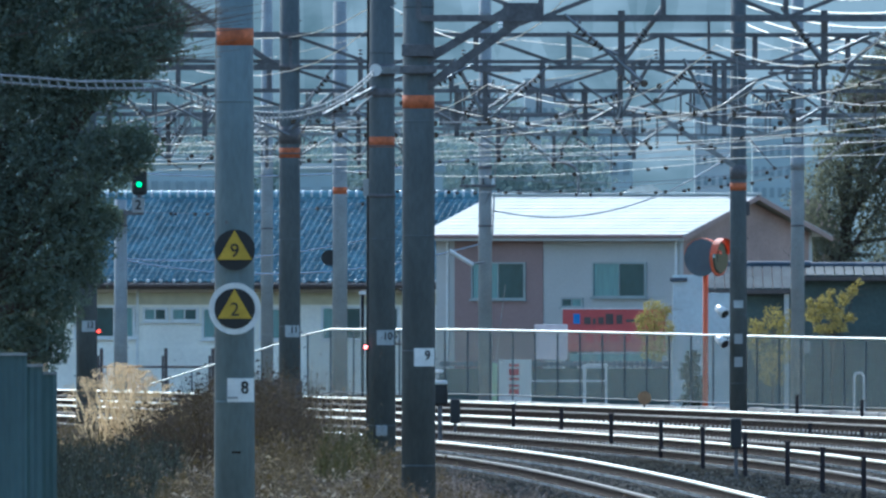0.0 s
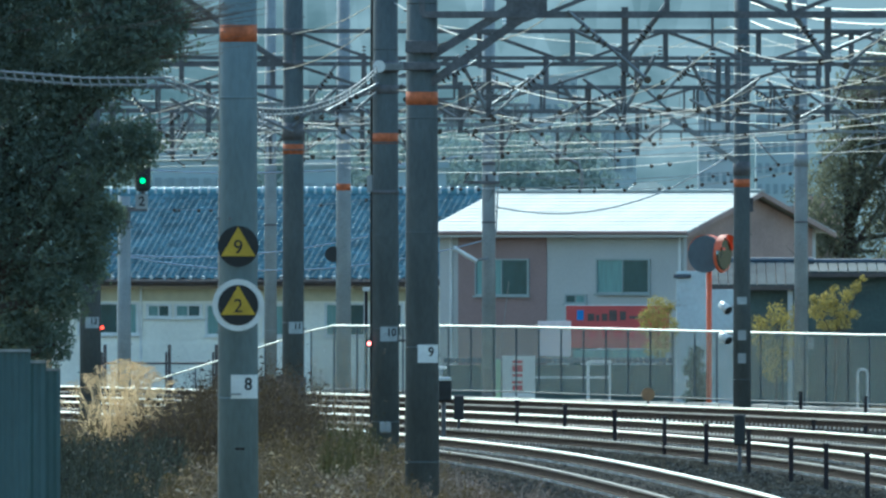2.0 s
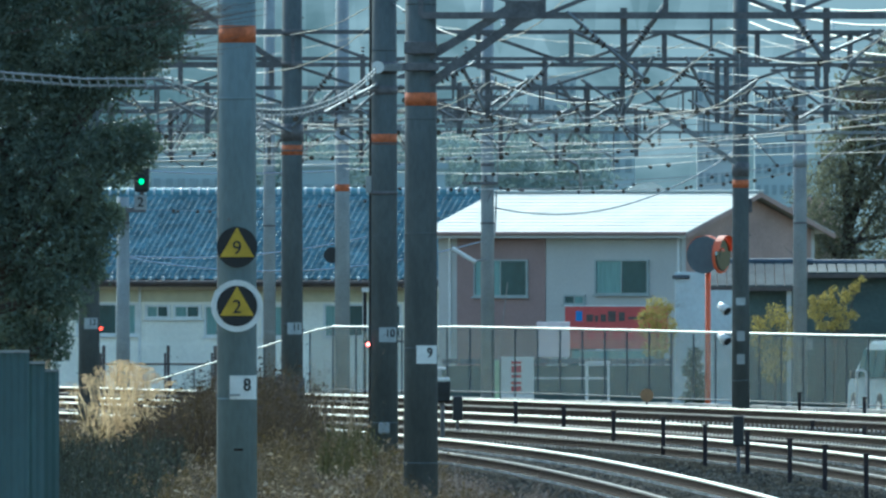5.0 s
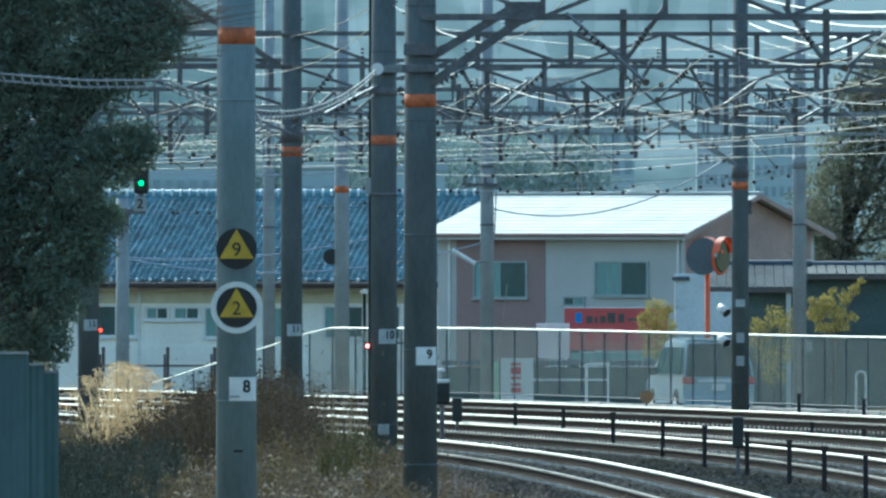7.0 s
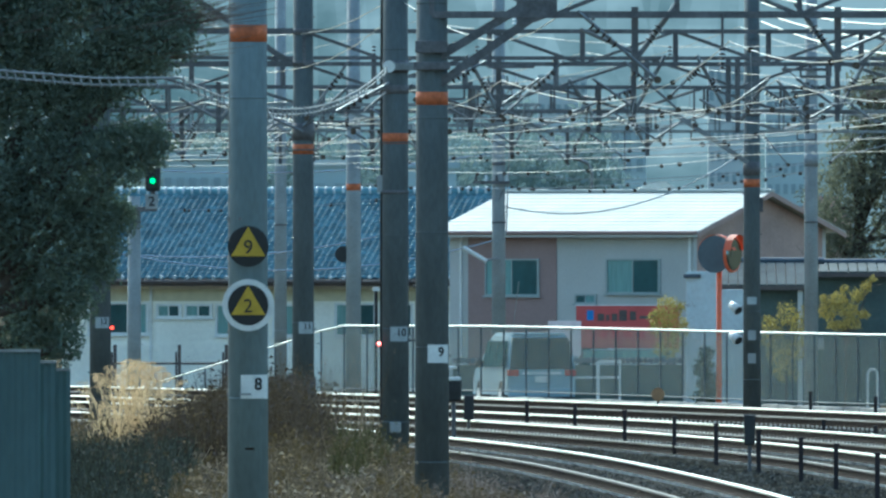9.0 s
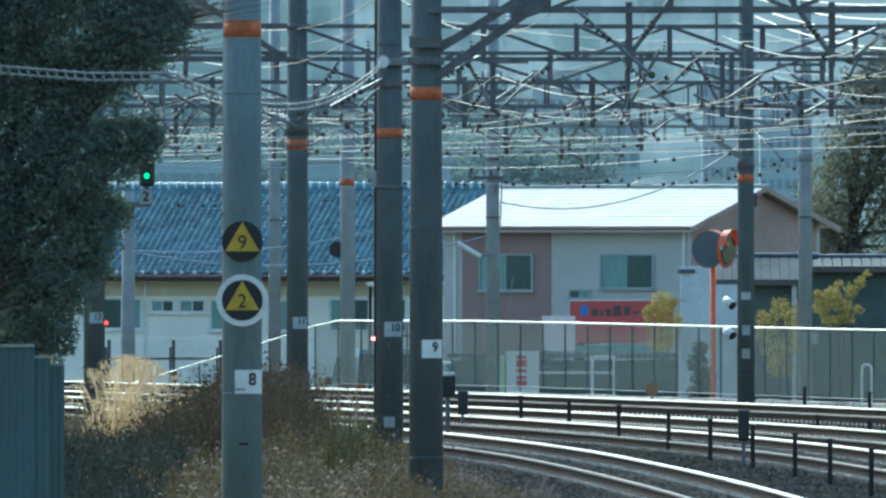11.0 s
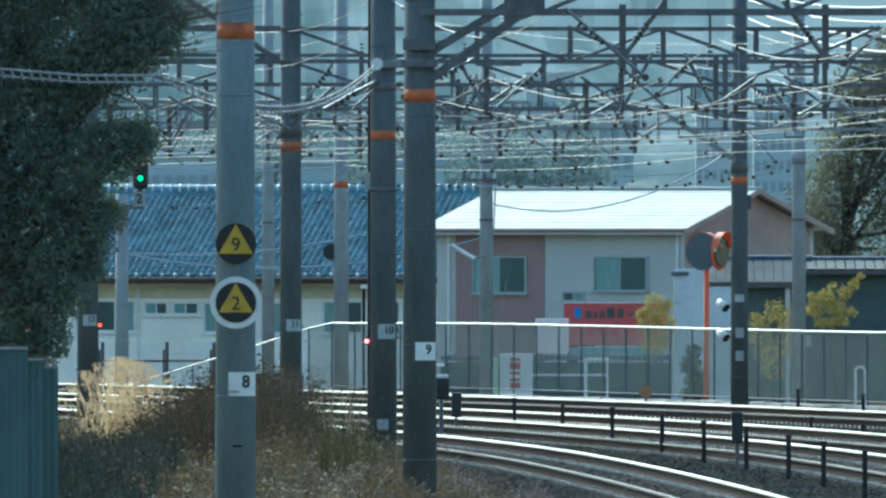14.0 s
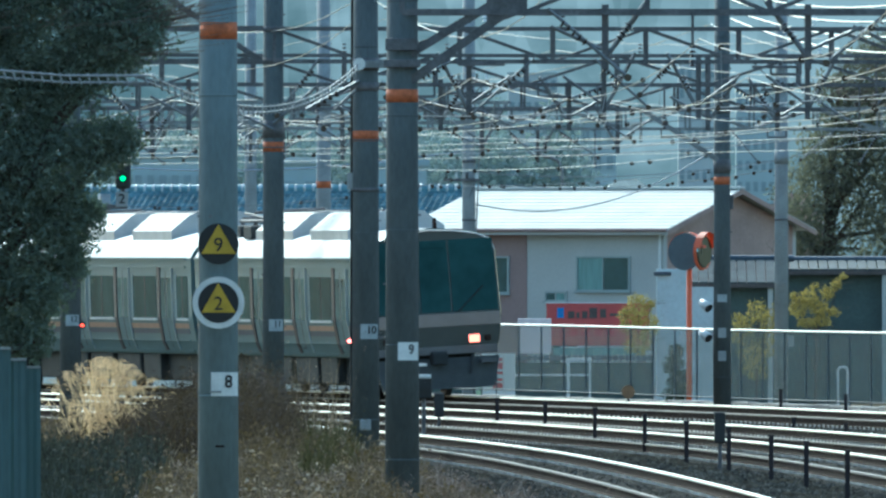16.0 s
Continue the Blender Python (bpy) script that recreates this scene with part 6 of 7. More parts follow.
def build_distance():
    """Glowing hillside far behind with haze put into its colours, and a few pale blocks of the town at its foot."""
    m = bpy.data.materials.new("haze_painted_hillside")
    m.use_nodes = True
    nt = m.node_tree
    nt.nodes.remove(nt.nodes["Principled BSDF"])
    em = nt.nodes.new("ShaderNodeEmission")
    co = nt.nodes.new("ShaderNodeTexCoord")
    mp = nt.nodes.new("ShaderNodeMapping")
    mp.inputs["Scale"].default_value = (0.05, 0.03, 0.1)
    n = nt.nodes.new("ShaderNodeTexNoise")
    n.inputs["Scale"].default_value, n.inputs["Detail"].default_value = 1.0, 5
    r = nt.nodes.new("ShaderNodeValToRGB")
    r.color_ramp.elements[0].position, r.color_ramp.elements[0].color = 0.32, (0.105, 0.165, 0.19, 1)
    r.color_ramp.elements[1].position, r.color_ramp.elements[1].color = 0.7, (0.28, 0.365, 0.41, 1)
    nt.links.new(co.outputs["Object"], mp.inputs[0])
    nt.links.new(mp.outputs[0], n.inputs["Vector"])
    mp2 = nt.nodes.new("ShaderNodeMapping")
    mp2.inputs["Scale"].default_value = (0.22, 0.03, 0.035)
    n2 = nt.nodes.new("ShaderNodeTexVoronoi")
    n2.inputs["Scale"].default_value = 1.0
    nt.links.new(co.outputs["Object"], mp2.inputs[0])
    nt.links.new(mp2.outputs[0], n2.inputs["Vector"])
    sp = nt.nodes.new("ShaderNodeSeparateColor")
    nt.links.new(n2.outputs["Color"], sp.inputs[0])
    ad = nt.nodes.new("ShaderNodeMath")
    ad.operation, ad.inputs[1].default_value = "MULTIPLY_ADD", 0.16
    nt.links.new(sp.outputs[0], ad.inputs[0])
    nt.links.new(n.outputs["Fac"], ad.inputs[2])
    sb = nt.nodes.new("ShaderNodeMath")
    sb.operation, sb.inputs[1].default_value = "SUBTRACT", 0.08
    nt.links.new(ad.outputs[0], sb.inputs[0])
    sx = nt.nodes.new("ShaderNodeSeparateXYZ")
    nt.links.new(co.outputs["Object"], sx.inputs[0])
    # glow rises with height: thicker haze above is put into the colour
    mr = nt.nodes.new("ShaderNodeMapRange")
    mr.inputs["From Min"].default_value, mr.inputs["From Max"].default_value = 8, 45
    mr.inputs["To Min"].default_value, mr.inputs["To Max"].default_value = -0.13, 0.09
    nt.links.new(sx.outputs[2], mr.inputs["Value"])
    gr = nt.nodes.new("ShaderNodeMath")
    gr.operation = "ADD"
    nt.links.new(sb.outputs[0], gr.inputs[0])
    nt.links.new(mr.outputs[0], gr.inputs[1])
    # glow also rises from left to right, painted in
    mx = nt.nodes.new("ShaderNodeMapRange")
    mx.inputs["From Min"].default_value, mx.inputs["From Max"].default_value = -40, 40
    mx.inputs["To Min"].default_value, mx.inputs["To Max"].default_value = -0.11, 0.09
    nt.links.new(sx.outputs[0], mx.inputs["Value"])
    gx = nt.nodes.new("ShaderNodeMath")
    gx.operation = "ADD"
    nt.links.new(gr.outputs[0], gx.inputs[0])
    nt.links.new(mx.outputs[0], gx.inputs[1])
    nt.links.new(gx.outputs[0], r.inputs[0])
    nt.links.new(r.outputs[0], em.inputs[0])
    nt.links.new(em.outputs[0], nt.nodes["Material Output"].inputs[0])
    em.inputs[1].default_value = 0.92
    bm = bmesh.new()
    pr = []
    for i in range(61):
        x = -600 + 20 * i
        top = 95 + 22 * noise.noise((x * 0.006, 0, 0)) + 8 * noise.noise((x * 0.03, 5, 0))
        pr.append((bm.verts.new((x, 0, -40)), bm.verts.new((x, 60, top))))
    for a, b in zip(pr, pr[1:]):
        bm.faces.new((a[0], b[0], b[1], a[1]))
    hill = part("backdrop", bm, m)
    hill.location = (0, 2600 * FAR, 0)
    tagged(hill, "glowing far hillside, haze put into its blue-green", "hill", kind="structure")
    # haze over the town is put into these pale wall and window colours
    haze_wall = [mat("haze_pale_wall", c, 0.9, vary=0.06, scale=0.05, fine=0.6) for c in ((0.44, 0.53, 0.55), (0.38, 0.47, 0.50), (0.52, 0.57, 0.58))]
    far_glass = mat("haze_pale_window", (0.30, 0.37, 0.40), 0.5, vary=0.1, spec=0.2)
    blocks = [(270, 400, 285, 700, 0, 6), (530, 605, 296, 720, 1, 2), (700, 790, 300, 705, 0, 3),
              (935, 1022, 138, 2150, 2, 6), (1062, 1126, 222, 1700, 0, 3), (1236, 1302, 118, 2300, 2, 5), (1338, 1408, 168, 2200, 0, 5),
              (602, 680, 236, 2000, 1, 4), (440, 512, 206, 2200, 1, 4)]
    for x0, x1, top, d, k, cols in blocks:
        X0, X1, Z = (x0 - 784) * d / 27500, (x1 - 784) * d / 27500, 3.3 - (top - 441) * d / 27500
        b = thing("distant_building", (X0, d, 0), "far town building, haze put into its pale colours", "building", "town buildings")
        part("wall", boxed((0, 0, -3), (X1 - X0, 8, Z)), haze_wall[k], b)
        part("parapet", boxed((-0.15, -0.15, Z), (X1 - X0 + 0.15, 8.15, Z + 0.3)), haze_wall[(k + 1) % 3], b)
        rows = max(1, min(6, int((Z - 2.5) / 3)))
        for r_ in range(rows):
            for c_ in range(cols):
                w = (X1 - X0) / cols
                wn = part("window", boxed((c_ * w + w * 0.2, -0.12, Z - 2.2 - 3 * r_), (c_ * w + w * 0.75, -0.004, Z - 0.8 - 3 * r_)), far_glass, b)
    # far woods below the hillside; haze is put into their pale leaf colour
    rng = np.random.default_rng(91)
    d = 1500.0
    lobes = []
    for k in range(34):
        px = 235 + 24.5 * k
        top = 215 + 30 * math.sin(k * 0.9) + 18 * math.sin(k * 2.3) + 22 * rng.random()
        r = 3.2 + 1.6 * rng.random()
        lobes.append(((px - 784) * d / 27500, 20 * rng.random(), 3.3 - (top - 441) * d / 27500 - r, r * 0.8, r, r * 1.2))
        lobes.append((lobes[-1][0] + 1.0, 10 * rng.random(), lobes[-1][2] - 1.4 * r, r * 0.9, r, r * 1.3))
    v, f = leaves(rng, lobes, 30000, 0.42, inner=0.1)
    woods = cloud("far_woods", v, f, leaf_mat("haze_painted_leaf", (0.28, 0.36, 0.36), 0.15, 0.3, (1.1, 1.1, 1.0), scale=0.1, spec=0.05))
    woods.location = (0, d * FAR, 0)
    tagged(woods, "far woods below the hillside, haze put into their blue-green", "woods", kind="stuff")
    # brown-roofed house behind the gable
    g = thing("brown_roofed_house", (11.567, 560, -1.6), "small house with a weathered brown tile roof", "house", "houses across the road")
    W = 3.055
    part("wall", boxed((0.3, 0.3, 0), (W - 0.2, 5, 3.728 + 1.6)), WALL_PINK, g)
    for k in range(8):
        t0, t1 = k / 8, (k + 1) / 8
        zf = lambda t: 3.626 + 1.6 + t * 1.527
        part("roof_course", boxed((0.2 + 1.2 * t0, -0.3 + 3 * t0, zf(t0)), (W - 0.8 * t0, -0.3 + 3 * t1, zf(t1) + 0.03)), WALL_PINK, g)
    # shed guessed and added to carry a bright glint beyond the ridge
    g = thing("metal_shed", (7.587, 640, 0), "guessed small shed whose bright roof stands for a glint", "shed")
    W = 1.629
    part("wall", boxed((0, 0, 0), (W, 3, 5.651)), haze_wall[1], g)
    part("roof", prism(bmesh.new(), [(-0.1, 5.651), (0.4, 5.976), (W * 0.7, 6.069), (W, 5.744)], -0.2, 3.2), FENCE_RAIL, g, "bright metal roof standing for a glint")


build_fence()
build_grey_house()
build_blue_house()
build_roadside()
build_near_left()
build_plants()
build_distance()


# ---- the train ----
# barely metallic: shade and reflected sky are put into the teal colour
STAINLESS = mat("shade_toned_stainless", (0.14, 0.20, 0.205), 0.5, 0.1, vary=0.08, scale=1.2, fine=18, stretch=(1, 0.3, 2), spec=0.12)
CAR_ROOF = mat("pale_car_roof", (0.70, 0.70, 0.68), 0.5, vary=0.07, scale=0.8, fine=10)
CAR_BLACK = mat("black_cab_front", (0.03, 0.038, 0.042), 0.25, vary=0.1)
CAR_GLASS = mat("car_window_glass", (0.035, 0.08, 0.08), 0.2, vary=0.25, scale=0.5, fine=3, spec=0.01)
# paler than the car windows: reflected sky is put into this glass colour
DOOR_GLASS = mat("sky_tinted_door_glass", (0.08, 0.14, 0.14), 0.15, vary=0.35, scale=0.8, fine=4, spec=0.06)
STRIPE_TAN = mat("tan_orange_stripe", (0.36, 0.20, 0.13), 0.5, vary=0.1)
STRIPE_NAVY = mat("dark_navy_stripe", (0.03, 0.045, 0.08), 0.45, vary=0.1)
# for dark joints, and for the shadow painted beside each door
JOINT_AND_SHADE = mat("dark_joint_and_recess_shade", (0.06, 0.045, 0.045), 0.6, vary=0.2)
FRONT_TAN = mat("tan_front_panel", (0.30, 0.235, 0.205), 0.5, vary=0.08)
FRONT_LOW = mat("brownish_grey_panel", (0.15, 0.135, 0.13), 0.55, vary=0.1)
SKIRT = mat("skirt_grey", (0.07, 0.075, 0.08), 0.7, vary=0.15)
UNDER = mat("underfloor_grey", (0.03, 0.032, 0.033), 0.8, vary=0.3, scale=2, fine=14)
UNIT = mat("roof_unit_grey", (0.45, 0.45, 0.44), 0.5, vary=0.1)
WHEEL = mat("wheel_steel", (0.12, 0.10, 0.09), 0.5, 0.6, vary=0.2)
LIT = mat("lit_lamp_glass", (0.85, 0.9, 0.85), 0.3, vary=0.05)

HALF, SILL, CANTRAIL, ROOF_Z = 1.475, 0.92, 3.05, 3.62


def body_outline():
    """Cross-section of a car from sill to sill over the roof."""
    pts = [(-1.29, SILL), (-1.40, SILL + 0.3), (-HALF, 1.75), (-1.44, CANTRAIL), (-1.3, 3.27), (-1.0, 3.46), (-0.5, 3.58), (0, ROOF_Z)]
    return pts + [(-x, z) for x, z in pts[-2::-1]]


def side_x(z):
    """How far the car's side stands out at a height: it tucks in below the waist."""
    return float(np.interp(z, (SILL, SILL + 0.3, 1.75, CANTRAIL), (1.29, 1.40, HALF, 1.44)))


def skin(s, ya, yb, za, zb, proud=0.008, thick=0.03):
    """A panel that lies on the car's side s and follows its bend."""
    bm = bmesh.new()
    zs = [za] + [z for z in (SILL + 0.3, 1.75) if za + 0.02 < z < zb - 0.02] + [zb]
    rows = []
    for z in zs:
        o, i = s * (side_x(z) + proud), s * (side_x(z) + proud - thick)
        rows.append([bm.verts.new(p) for p in ((o, ya, z), (o, yb, z), (i, yb, z), (i, ya, z))])
    for a, b in zip(rows, rows[1:]):
        for j in range(4):
            bm.faces.new((a[j], a[(j + 1) % 4], b[(j + 1) % 4], b[j]))
    bm.faces.new(rows[0])
    bm.faces.new(rows[-1][::-1])
    bmesh.ops.recalc_face_normals(bm, faces=bm.faces[:])
    return bm


def railcar(lead):
    car = thing("commuter_railcar", (0, 0, 0), "stainless commuter railcar with a black cab front" if lead else "stainless commuter railcar with four doors a side", "train", "cars of the train")
    ol = body_outline()
    n = len(ol)
    y0, y1 = -9.75, 9.75
    # shell: sides, then roof as a part of its own
    bm = bmesh.new()
    rows = [[bm.verts.new((x, y, z)) for x, z in ol] for y in np.linspace(y0 + (0.35 if lead else 0), y1, 14)]
    for a, b in zip(rows, rows[1:]):
        for i in range(n - 1):
            if not 3 <= i < n - 4:
                bm.faces.new((a[i], a[i + 1], b[i + 1], b[i]))
        bm.faces.new((a[n - 1], a[0], b[0], b[n - 1]))
    bm.faces.new(rows[-1])
    if not lead:
        bm.faces.new(rows[0][::-1])
    bmesh.ops.recalc_face_normals(bm, faces=bm.faces[:])
    body = part("body", bm, STAINLESS, car, "stainless body, shade and reflected sky put into its teal")
    bm = bmesh.new()
    rows = [[bm.verts.new((x * 1.004, y, z + 0.004)) for x, z in ol[3:n - 3]] for y in (y0 + (0.3 if lead else 0), y1)]
    for i in range(len(rows[0]) - 1):
        bm.faces.new((rows[0][i], rows[0][i + 1], rows[1][i + 1], rows[1][i]))
    bmesh.ops.recalc_face_normals(bm, faces=bm.faces[:])
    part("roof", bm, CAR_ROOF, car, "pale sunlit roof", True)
    doors = [-6.9, -2.35, 2.35, 6.9] if lead else [-7.05, -2.35, 2.35, 7.05]
    for s in (-1, 1):
        part("gutter", boxed((s * 1.45 - 0.03, y0 + 0.5, CANTRAIL - 0.03), (s * 1.45 + 0.03, y1, CANTRAIL + 0.02)), STAINLESS, body)
        for z in (1.22, 2.86):
            part("bead", skin(s, y0 + 0.6, y1, z - 0.022, z + 0.022, 0.022, 0.05), STAINLESS, body)
        part("sill_bead", skin(s, y0 + 0.6, y1, SILL + 0.03, SILL + 0.1, 0.03, 0.06), STAINLESS, body)
        part("stripe", skin(s, y0 + 0.5, y1, 1.50, 1.61, 0.006), STRIPE_TAN, body, "tan orange stripe")
        part("stripe", skin(s, y0 + 0.5, y1, 1.38, 1.492, 0.006), STRIPE_NAVY, body, "dark navy stripe")
        for d in doors:
            dr = part("door", skin(s, d - 0.65, d + 0.65, SILL + 0.12, 2.78, 0.012), STAINLESS, car, "double sliding door")
            # dark strip paints the recess shadow, the pale one the edge's highlight
            part("door_edge", skin(s, d + 0.60, d + 0.86, SILL + 0.08, 2.86, 0.034, 0.05), JOINT_AND_SHADE, dr, "dark strip painted for the shadow in the door recess")
            part("door_edge", skin(s, d - 0.72, d - 0.66, SILL + 0.08, 2.84, 0.03, 0.05), FRAME_DULL, dr)
            for e in (-0.33, 0.33):
                part("door_glass", skin(s, d + e - 0.22, d + e + 0.22, 1.74, 2.62, 0.016, 0.01), DOOR_GLASS, dr)
            part("door_gap", skin(s, d - 0.015, d + 0.015, SILL + 0.15, 2.78, 0.018, 0.01), JOINT_AND_SHADE, dr)
        edges = [y0 + (1.7 if lead else 0.3)] + [v for d in doors for v in (d - 0.82, d + 0.96)] + [y1 - 0.3]
        for a, b in zip(edges[::2], edges[1::2]):
            if b - a > 0.7:
                w = part("window", skin(s, a + 0.12, b - 0.3, 1.74, 2.66, 0.01, 0.02), CAR_GLASS, car, "dark side window")
                # near-white strip: the highlight along the window ledge is in its colour
                part("window_sill", skin(s, a + 0.1, b - 0.28, 1.675, 1.725, 0.03, 0.04), FRAME, w)
                part("window_post", skin(s, (a + b) / 2 - 0.16, (a + b) / 2 - 0.1, 1.74, 2.66, 0.014, 0.01), JOINT_AND_SHADE, w)
                part("window_frame", skin(s, b - 0.29, b - 0.23, 1.7, 2.7, 0.02, 0.03), FRAME_DULL, w)
    # roof gear
    for yy in (-3.9, 2.3):
        ac = bmesh.new()
        prism(ac, [(-1.06, 3.4), (-1.06, 3.64), (-1.0, 3.68), (-0.62, 3.97), (-0.5, 4.0), (0.5, 4.0), (0.62, 3.97), (1.0, 3.68), (1.06, 3.64), (1.06, 3.4)], yy - 2.1, yy + 2.1)
        u = part("roof_unit", ac, UNIT, car, "boxy roof air-conditioning unit")
        for k in range(5):
            part("grille", boxed((-0.45, yy - 1.6 + 0.7 * k, 4.004), (0.45, yy - 1.2 + 0.7 * k, 4.014)), STEEL_DARK, u)
    part("antenna", rod(bmesh.new(), (0.35, y0 + 1.3, 3.5), (0.35, y0 + 1.3, 3.83), 0.055, 0.04, 12), RUST, car, "small brown roof antenna")
    # folded current collector and its gear behind the second roof unit
    pg = bmesh.new()
    for s in (-0.5, 0.5):
        rod(pg, (s, 5.6, 3.86), (s * 0.8, 8.9, 3.98), 0.035)
        rod(pg, (s, 5.4, 3.82), (s, 9.0, 3.82), 0.04)
        for yy in (5.6, 8.8):
            rod(pg, (s, yy, 3.5), (s, yy, 3.84), 0.05)
    for yy in (5.7, 6.0):
        rod(pg, (-0.75, yy, 4.02), (0.75, yy, 4.02), 0.035)
    rod(pg, (-0.5, 8.8, 3.86), (0.5, 8.8, 3.86), 0.05)
    part("current_collector", pg, STEEL_DARK, car, "folded dark current collector")
    for x, yy in ((-0.85, 5.2), (-0.7, 7.2), (0.3, 7.6)):
        part("roof_case", boxed((x - 0.25, yy - 0.45, 3.45), (x + 0.25, yy + 0.45, 3.74), 0.03), UNDER, car, "dark case on the roof")
    # below the floor; the long dark block is added for the shade there
    part("underframe", boxed((-1.05, -8.6, 0.3), (1.05, 9.2, SILL + 0.01), 0.03), UNDER, car)
    for a, b in ((-5.0, -3.2), (-2.8, -0.4), (0.2, 2.6), (3.0, 4.6)):
        part("underfloor_case", boxed((-1.25, a, 0.35), (1.25, b, SILL + 0.02), 0.03), UNDER, car)
    for c in (-6.8, 6.8):
        bg_ = part("bogie", boxed((-1.0, c - 1.5, 0.38), (1.0, c + 1.5, 0.75), 0.05), UNDER, car)
        for e in (-1.05, 1.05):
            for s in (-0.53, 0.53):
                part("wheel", rod(bmesh.new(), (s - 0.06, c + e, 0.42), (s + 0.06, c + e, 0.42), 0.42, n=24), WHEEL, bg_)
    part("gangway", boxed((-0.5, y1, 1.0), (0.5, y1 + 0.32, 3.1), 0.03), UNDER, car)
    if lead:
        # cab front: the car's own section, a little raked, with rounded corners
        def rake(z):
            return -9.8 + 0.13 * smooth(1.6, 3.6, z)
        rings = []
        left = [(-1.29, SILL), (-1.40, SILL + 0.3), (-1.46, 1.75), (-1.42, 3.12), (-1.33, 3.36), (-1.0, 3.49), (-0.5, 3.57), (0, 3.6)]
        nose = left + [(-x, z) for x, z in left[-2::-1]]
        rings.append([(x, rake(z) + 0.45, z) for x, z in ol])
        for k, dy in ((1.0, 0.2), (0.985, 0.06), (0.965, 0.0)):
            rings.append([(x * k, rake(z) + dy, SILL + (z - SILL) * (0.7 + 0.3 * k)) for x, z in nose])
        bm = bmesh.new()
        rv = [[bm.verts.new(p) for p in r] for r in rings[:3]]
        for a, b in zip(rv, rv[1:]):
            for i in range(n):
                j = (i + 1) % n
                bm.faces.new((a[i], a[j], b[j], b[i]))
        bmesh.ops.recalc_face_normals(bm, faces=bm.faces[:])
        part("cab_corner", bm, STAINLESS, car, "rounded stainless cab edge", True)
        bm = bmesh.new()
        rv = [[bm.verts.new(p) for p in r] for r in rings[2:]]
        for i in range(n):
            j = (i + 1) % n
            bm.faces.new((rv[0][i], rv[0][j], rv[1][j], rv[1][i]))
        half = n // 2
        for i in range(half):
            if i + 1 < n - 1 - i - 1:
                bm.faces.new((rv[1][i], rv[1][i + 1], rv[1][n - 2 - i], rv[1][n - 1 - i]))
        bm.faces.new((rv[1][half - 1], rv[1][half], rv[1][half + 1]))
        bmesh.ops.recalc_face_normals(bm, faces=bm.faces[:])
        front = part("cab_front", bm, CAR_BLACK, car, "glossy black cab front")
        part("front_stripe", boxed((-1.40, -9.815, 1.52), (1.40, -9.7, 1.79), 0.01), FRONT_TAN, front, "tan front panel")
        part("front_panel", boxed((-1.30, -9.813, 0.93), (1.30, -9.7, 1.1), 0.01), FRONT_LOW, front, "grey-brown lower panel")
        for x0, x1 in ((-1.36, -0.34), (-0.3, 0.34), (0.38, 1.36)):
            g = bmesh.new()
            f = [g.verts.new((x, rake(z) - 0.02, z)) for x, z in ((x0, 1.83), (x1, 1.83), (x1, 2.4), (x1 * 0.97, 3.36), (x0 * 0.97, 3.36), (x0, 2.4))]
            b = [g.verts.new((p.co.x, p.co.y + 0.03, p.co.z)) for p in f]
            g.faces.new(f)
            g.faces.new(b[::-1])
            for i in range(6):
                g.faces.new((f[i], f[(i + 1) % 6], b[(i + 1) % 6], b[i]))
            bmesh.ops.recalc_face_normals(g, faces=g.faces[:])
            part("windscreen", g, CAR_GLASS, front, "dark cab window")
        part("destination_box", boxed((-0.25, -9.72, 3.2), (0.3, -9.6, 3.33), 0.01), CAR_GLASS, front)
        part("wiper", rod(bmesh.new(), (0.5, -9.86, 1.84), (1.05, -9.83, 2.35), 0.015), BLACK, front)
        for s in (-1, 1):
            hl = part("headlight", boxed((s * 0.8 - 0.16, -9.85, 1.14), (s * 0.8 + 0.16, -9.65, 1.34), 0.05), STEEL_DARK, car, "rounded headlight housing")
            part("lamp_glass", boxed((s * 0.8 - 0.115, -9.865, 1.16), (s * 0.8 + 0.115, -9.855, 1.32), 0.004), HEAD_LAMP, hl, "glowing orange-white lamp")
            part("tail_light", boxed((s * 1.1 - 0.07, -9.84, 1.18), (s * 1.1 + 0.07, -9.65, 1.30), 0.02), RUST, car)
        part("skirt", prism(bmesh.new(), [(-1.35, 0.85), (1.35, 0.85), (1.2, 0.2), (-1.2, 0.2)], -9.75, -9.6), SKIRT, car, "grey snowplough skirt")
        part("coupler", boxed((-0.16, -10.1, 0.72), (0.16, -9.6, 1.0), 0.03), UNDER, car)
        for s in (-0.75, 0.75):
            part("hose", rod(bmesh.new(), (s, -9.85, 0.9), (s * 0.9, -9.9, 0.5), 0.03), BLACK, car)
        part("front_step", boxed((0.9, -9.95, 0.72), (1.25, -9.7, 0.8)), STEEL_DARK, car)
    return car


def build_train():
    lead = railcar(True)
    second = railcar(False)
    third = copy_thing(second, Matrix.Identity(4))
    return [lead, second, third]


# ---- the van ----
VAN_PAINT = mat("pale_silver_blue_paint", (0.33, 0.45, 0.52), 0.45, 0.0, vary=0.04, scale=1, fine=10, spec=0.06)
VAN_GLASS = mat("van_privacy_glass", (0.018, 0.032, 0.032), 0.1, vary=0.1, spec=0.2)
# no shine of its own: the teal of reflected light is painted in
VAN_SIDE_GLASS = mat("sky_toned_van_glass", (0.045, 0.105, 0.11), 0.5, vary=0.35, scale=2, spec=0.0)
TYRE = mat("tyre_rubber", (0.02, 0.02, 0.02), 0.85, vary=0.2)
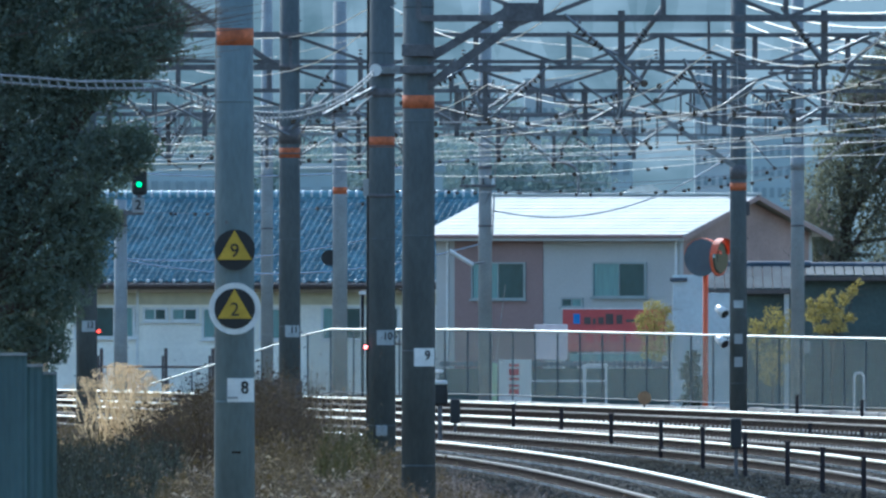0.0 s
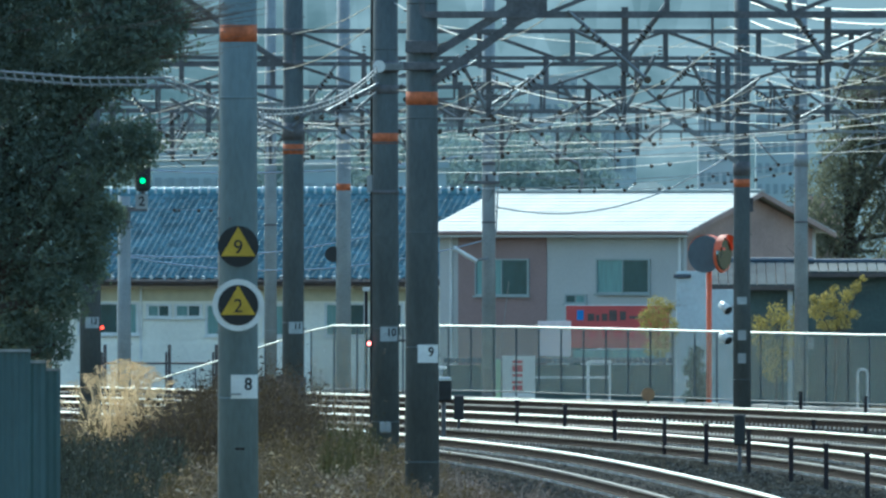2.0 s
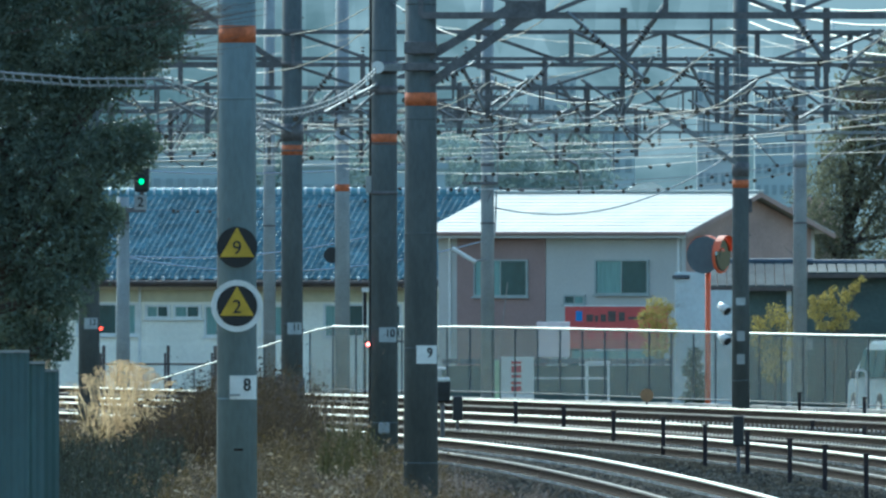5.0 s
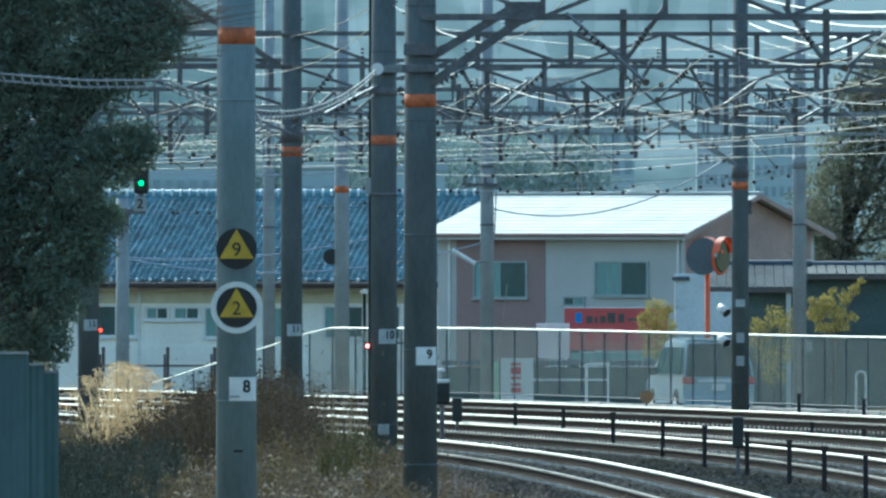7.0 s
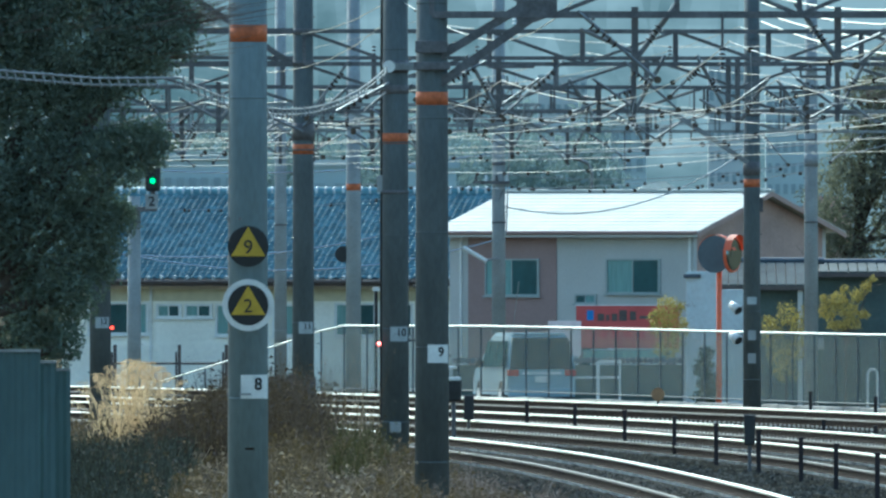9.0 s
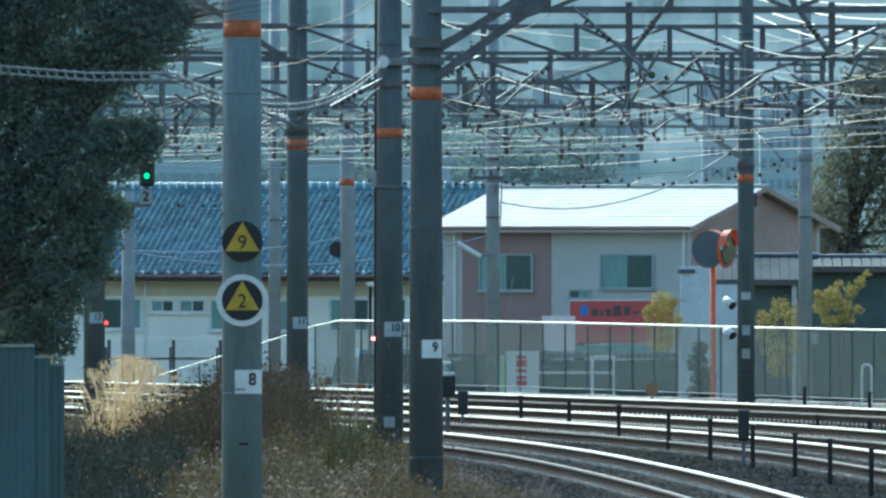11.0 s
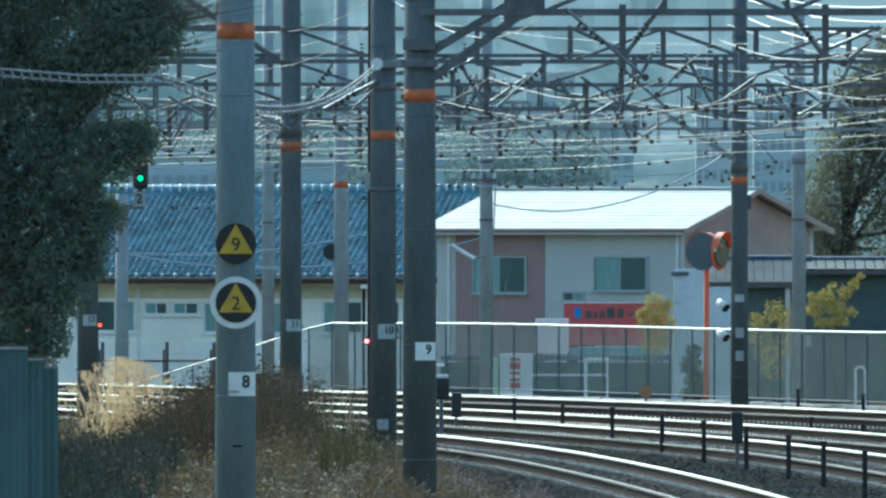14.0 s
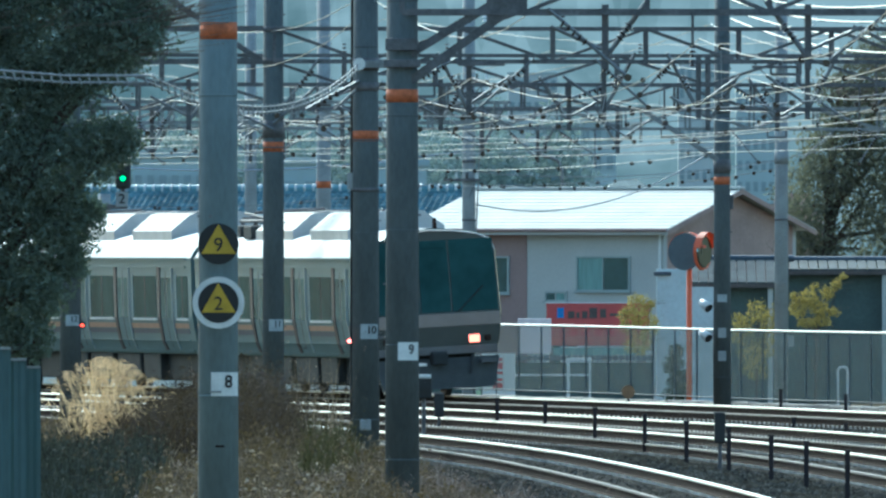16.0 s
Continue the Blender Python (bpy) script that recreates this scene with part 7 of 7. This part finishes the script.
TAIL = mat("tail_light_red", (0.45, 0.02, 0.02), 0.25, vary=0.1)


def build_van():
    """A tall silver people carrier; its nose points to +y in its own space, the tail stands at y = 0."""
    van = thing("people_carrier", (0, 0, 0), "tall silver-blue people carrier with dark rear glass", "van")
    side = [(0.0, 0.35), (-0.02, 0.95), (0.04, 1.3), (0.2, 1.72), (0.42, 1.83), (2.4, 1.86), (2.9, 1.78), (3.75, 1.12), (4.35, 0.95), (4.55, 0.75), (4.6, 0.35)]
    bm = bmesh.new()
    rows = []
    for t in (-1.0, -0.96, -0.8, 0, 0.8, 0.96, 1.0):
        rows.append([bm.verts.new((t * (0.86 - 0.13 * smooth(1.0, 1.86, z)), y if abs(t) < 0.9 else y + (0.06 if y < 1 else -0.08) * (1 if abs(t) > 0.97 else 0.4), z - (0.05 if abs(t) > 0.97 and z > 1.5 else 0))) for y, z in side])
    for a, b in zip(rows, rows[1:]):
        for i in range(len(side)):
            j = (i + 1) % len(side)
            bm.faces.new((a[i], a[j], b[j], b[i]))
    bm.faces.new(rows[0][::-1])
    bm.faces.new(rows[-1])
    bmesh.ops.recalc_face_normals(bm, faces=bm.faces[:])
    body = part("body", bm, VAN_PAINT, van, "silver-blue bodywork", False)
    part("roof_panel", boxed((-0.66, 0.35, 1.84), (0.66, 2.6, 1.885), 0.02), VAN_PAINT, van)
    g = bmesh.new()
    f = [g.verts.new(p) for p in ((-0.8, -0.05, 0.99), (0.8, -0.05, 0.99), (0.7, 0.16, 1.77), (-0.7, 0.16, 1.77))]
    b = [g.verts.new((p.co.x, p.co.y + 0.03, p.co.z)) for p in f]
    g.faces.new(f)
    g.faces.new(b[::-1])
    for i in range(4):
        g.faces.new((f[i], f[(i + 1) % 4], b[(i + 1) % 4], b[i]))
    bmesh.ops.recalc_face_normals(g, faces=g.faces[:])
    part("rear_window", g, VAN_GLASS, van, "dark rear window")
    for s in (-1, 1):
        for y0, y1, dark in ((0.3, 1.35, True), (1.45, 2.35, True), (2.42, 3.2, False)):
            g = bmesh.new()
            top = min(1.68, 1.72 - 0.0 * y1)
            ty1 = y1 if y1 < 3 else 2.85
            f = [g.verts.new(p) for p in ((s * 0.892, y0, 1.06), (s * 0.892, y1, 1.06), (s * 0.81, ty1, top), (s * 0.81, y0 + 0.06, top))]
            b = [g.verts.new((p.co.x - s * 0.04, p.co.y, p.co.z)) for p in f]
            g.faces.new(f)
            g.faces.new(b[::-1])
            for i in range(4):
                g.faces.new((f[i], f[(i + 1) % 4], b[(i + 1) % 4], b[i]))
            bmesh.ops.recalc_face_normals(g, faces=g.faces[:])
            part("side_window", g, VAN_GLASS if dark and s > 0 else VAN_SIDE_GLASS, van, "side window")
        part("tail_light", boxed((s * 0.72 - 0.14, -0.06, 0.82), (s * 0.72 + 0.14, 0.1, 0.98), 0.02), TAIL, van, "red tail light cluster")
        mr = part("door_mirror", boxed((s * 0.98 - 0.1, 2.95, 1.02), (s * 0.98 + 0.1, 3.08, 1.2), 0.03), BLACK, van)
        part("front_lamp", boxed((s * 0.66 - 0.14, 4.3, 0.7), (s * 0.66 + 0.14, 4.56, 0.86), 0.03), LIT, van)
        for y in (0.85, 3.7):
            w = part("wheel", rod(bmesh.new(), (s * 0.66, y, 0.31), (s * 0.88, y, 0.31), 0.31, n=24), TYRE, van, "black tyre")
            part("rim", rod(bmesh.new(), (s * 0.87, y, 0.31), (s * 0.89, y, 0.31), 0.2, n=16), FRAME, w)
            part("wheel_arch", rod(bmesh.new(), (s * 0.83, y, 0.33), (s * 0.866, y, 0.33), 0.37, n=24), BLACK, van)
    part("windscreen", beam(bmesh.new(), (0, 2.98, 1.735), (0, 3.70, 1.18), 1.4, 0.03), VAN_SIDE_GLASS, van)
    part("rear_bumper", boxed((-0.84, -0.08, 0.3), (0.84, 0.08, 0.52), 0.04), VAN_PAINT, van)
    part("plate_garnish", boxed((-0.5, -0.05, 0.86), (0.5, -0.02, 0.92), 0.01), FRAME, van)
    part("number_plate", boxed((-0.17, -0.06, 0.66), (0.17, -0.03, 0.82), 0.004), WHITE, van, "blank white plate")
    return van


TRAIN = build_train()
VAN = build_van()


TRAIN_SPEED = 25.4
VAN_TIMES = [(0.0, 311.65), (3.0, 337.83), (5.0, 354.26), (6.3, 364.3), (7.2, 371.2), (8.2, 379.0), (9.0, 385.0), (9.2, 386.65), (10.3, 393.93), (11.3, 399.91), (11.6, 402.36), (12.0, 406.15), (13.0, 411.08), (14.0, 412.69), (16.0, 413.75)]


def motions():
    """The train rounds the curve on the outermost track; the van drives off along the road, then slows to stay hidden
    in the dip.
    """
    rc, tilt = OUTER[0] - GAUGE / 2, math.degrees(math.atan2(CANT, GAUGE))
    # distances in metres along the curve, counted from where the cab stands at 15 s
    angles = np.linspace(0.1, 1.35, 2500)
    steps = rc * np.sqrt(np.sin(angles) ** 2 + (FAR * np.cos(angles)) ** 2) * (angles[1] - angles[0])
    run = np.cumsum(steps)
    run -= np.interp(0.3148, angles, run)
    for k, car in enumerate(TRAIN):
        rows = []
        for i in range(65):
            t = i * 0.25
            mid = TRAIN_SPEED * (15.0 - t) + 9.8 + 20.0 * k
            a, b = (arc_at(rc, float(np.interp(mid + e, run, angles)), CANT / 2) for e in (-6.8, 6.8))
            p = (a + b) / 2
            rows.append((t, pose(p.x, p.y, p.z, 0, -tilt * 0.6, math.degrees(math.atan2(-(b - a).x, (b - a).y)))))
        walk(car, rows)
    rows = []
    for t, y in VAN_TIMES:
        x = lane_x(y) + 0.74
        z0, z1 = road_z(y), road_z(y + 4.0 / FAR)
        rows.append((t, pose(x, y * FAR, z0, math.degrees(math.atan2(z1 - z0, 4.0)), 0, 10.8)))
    walk(VAN, rows)


motions()
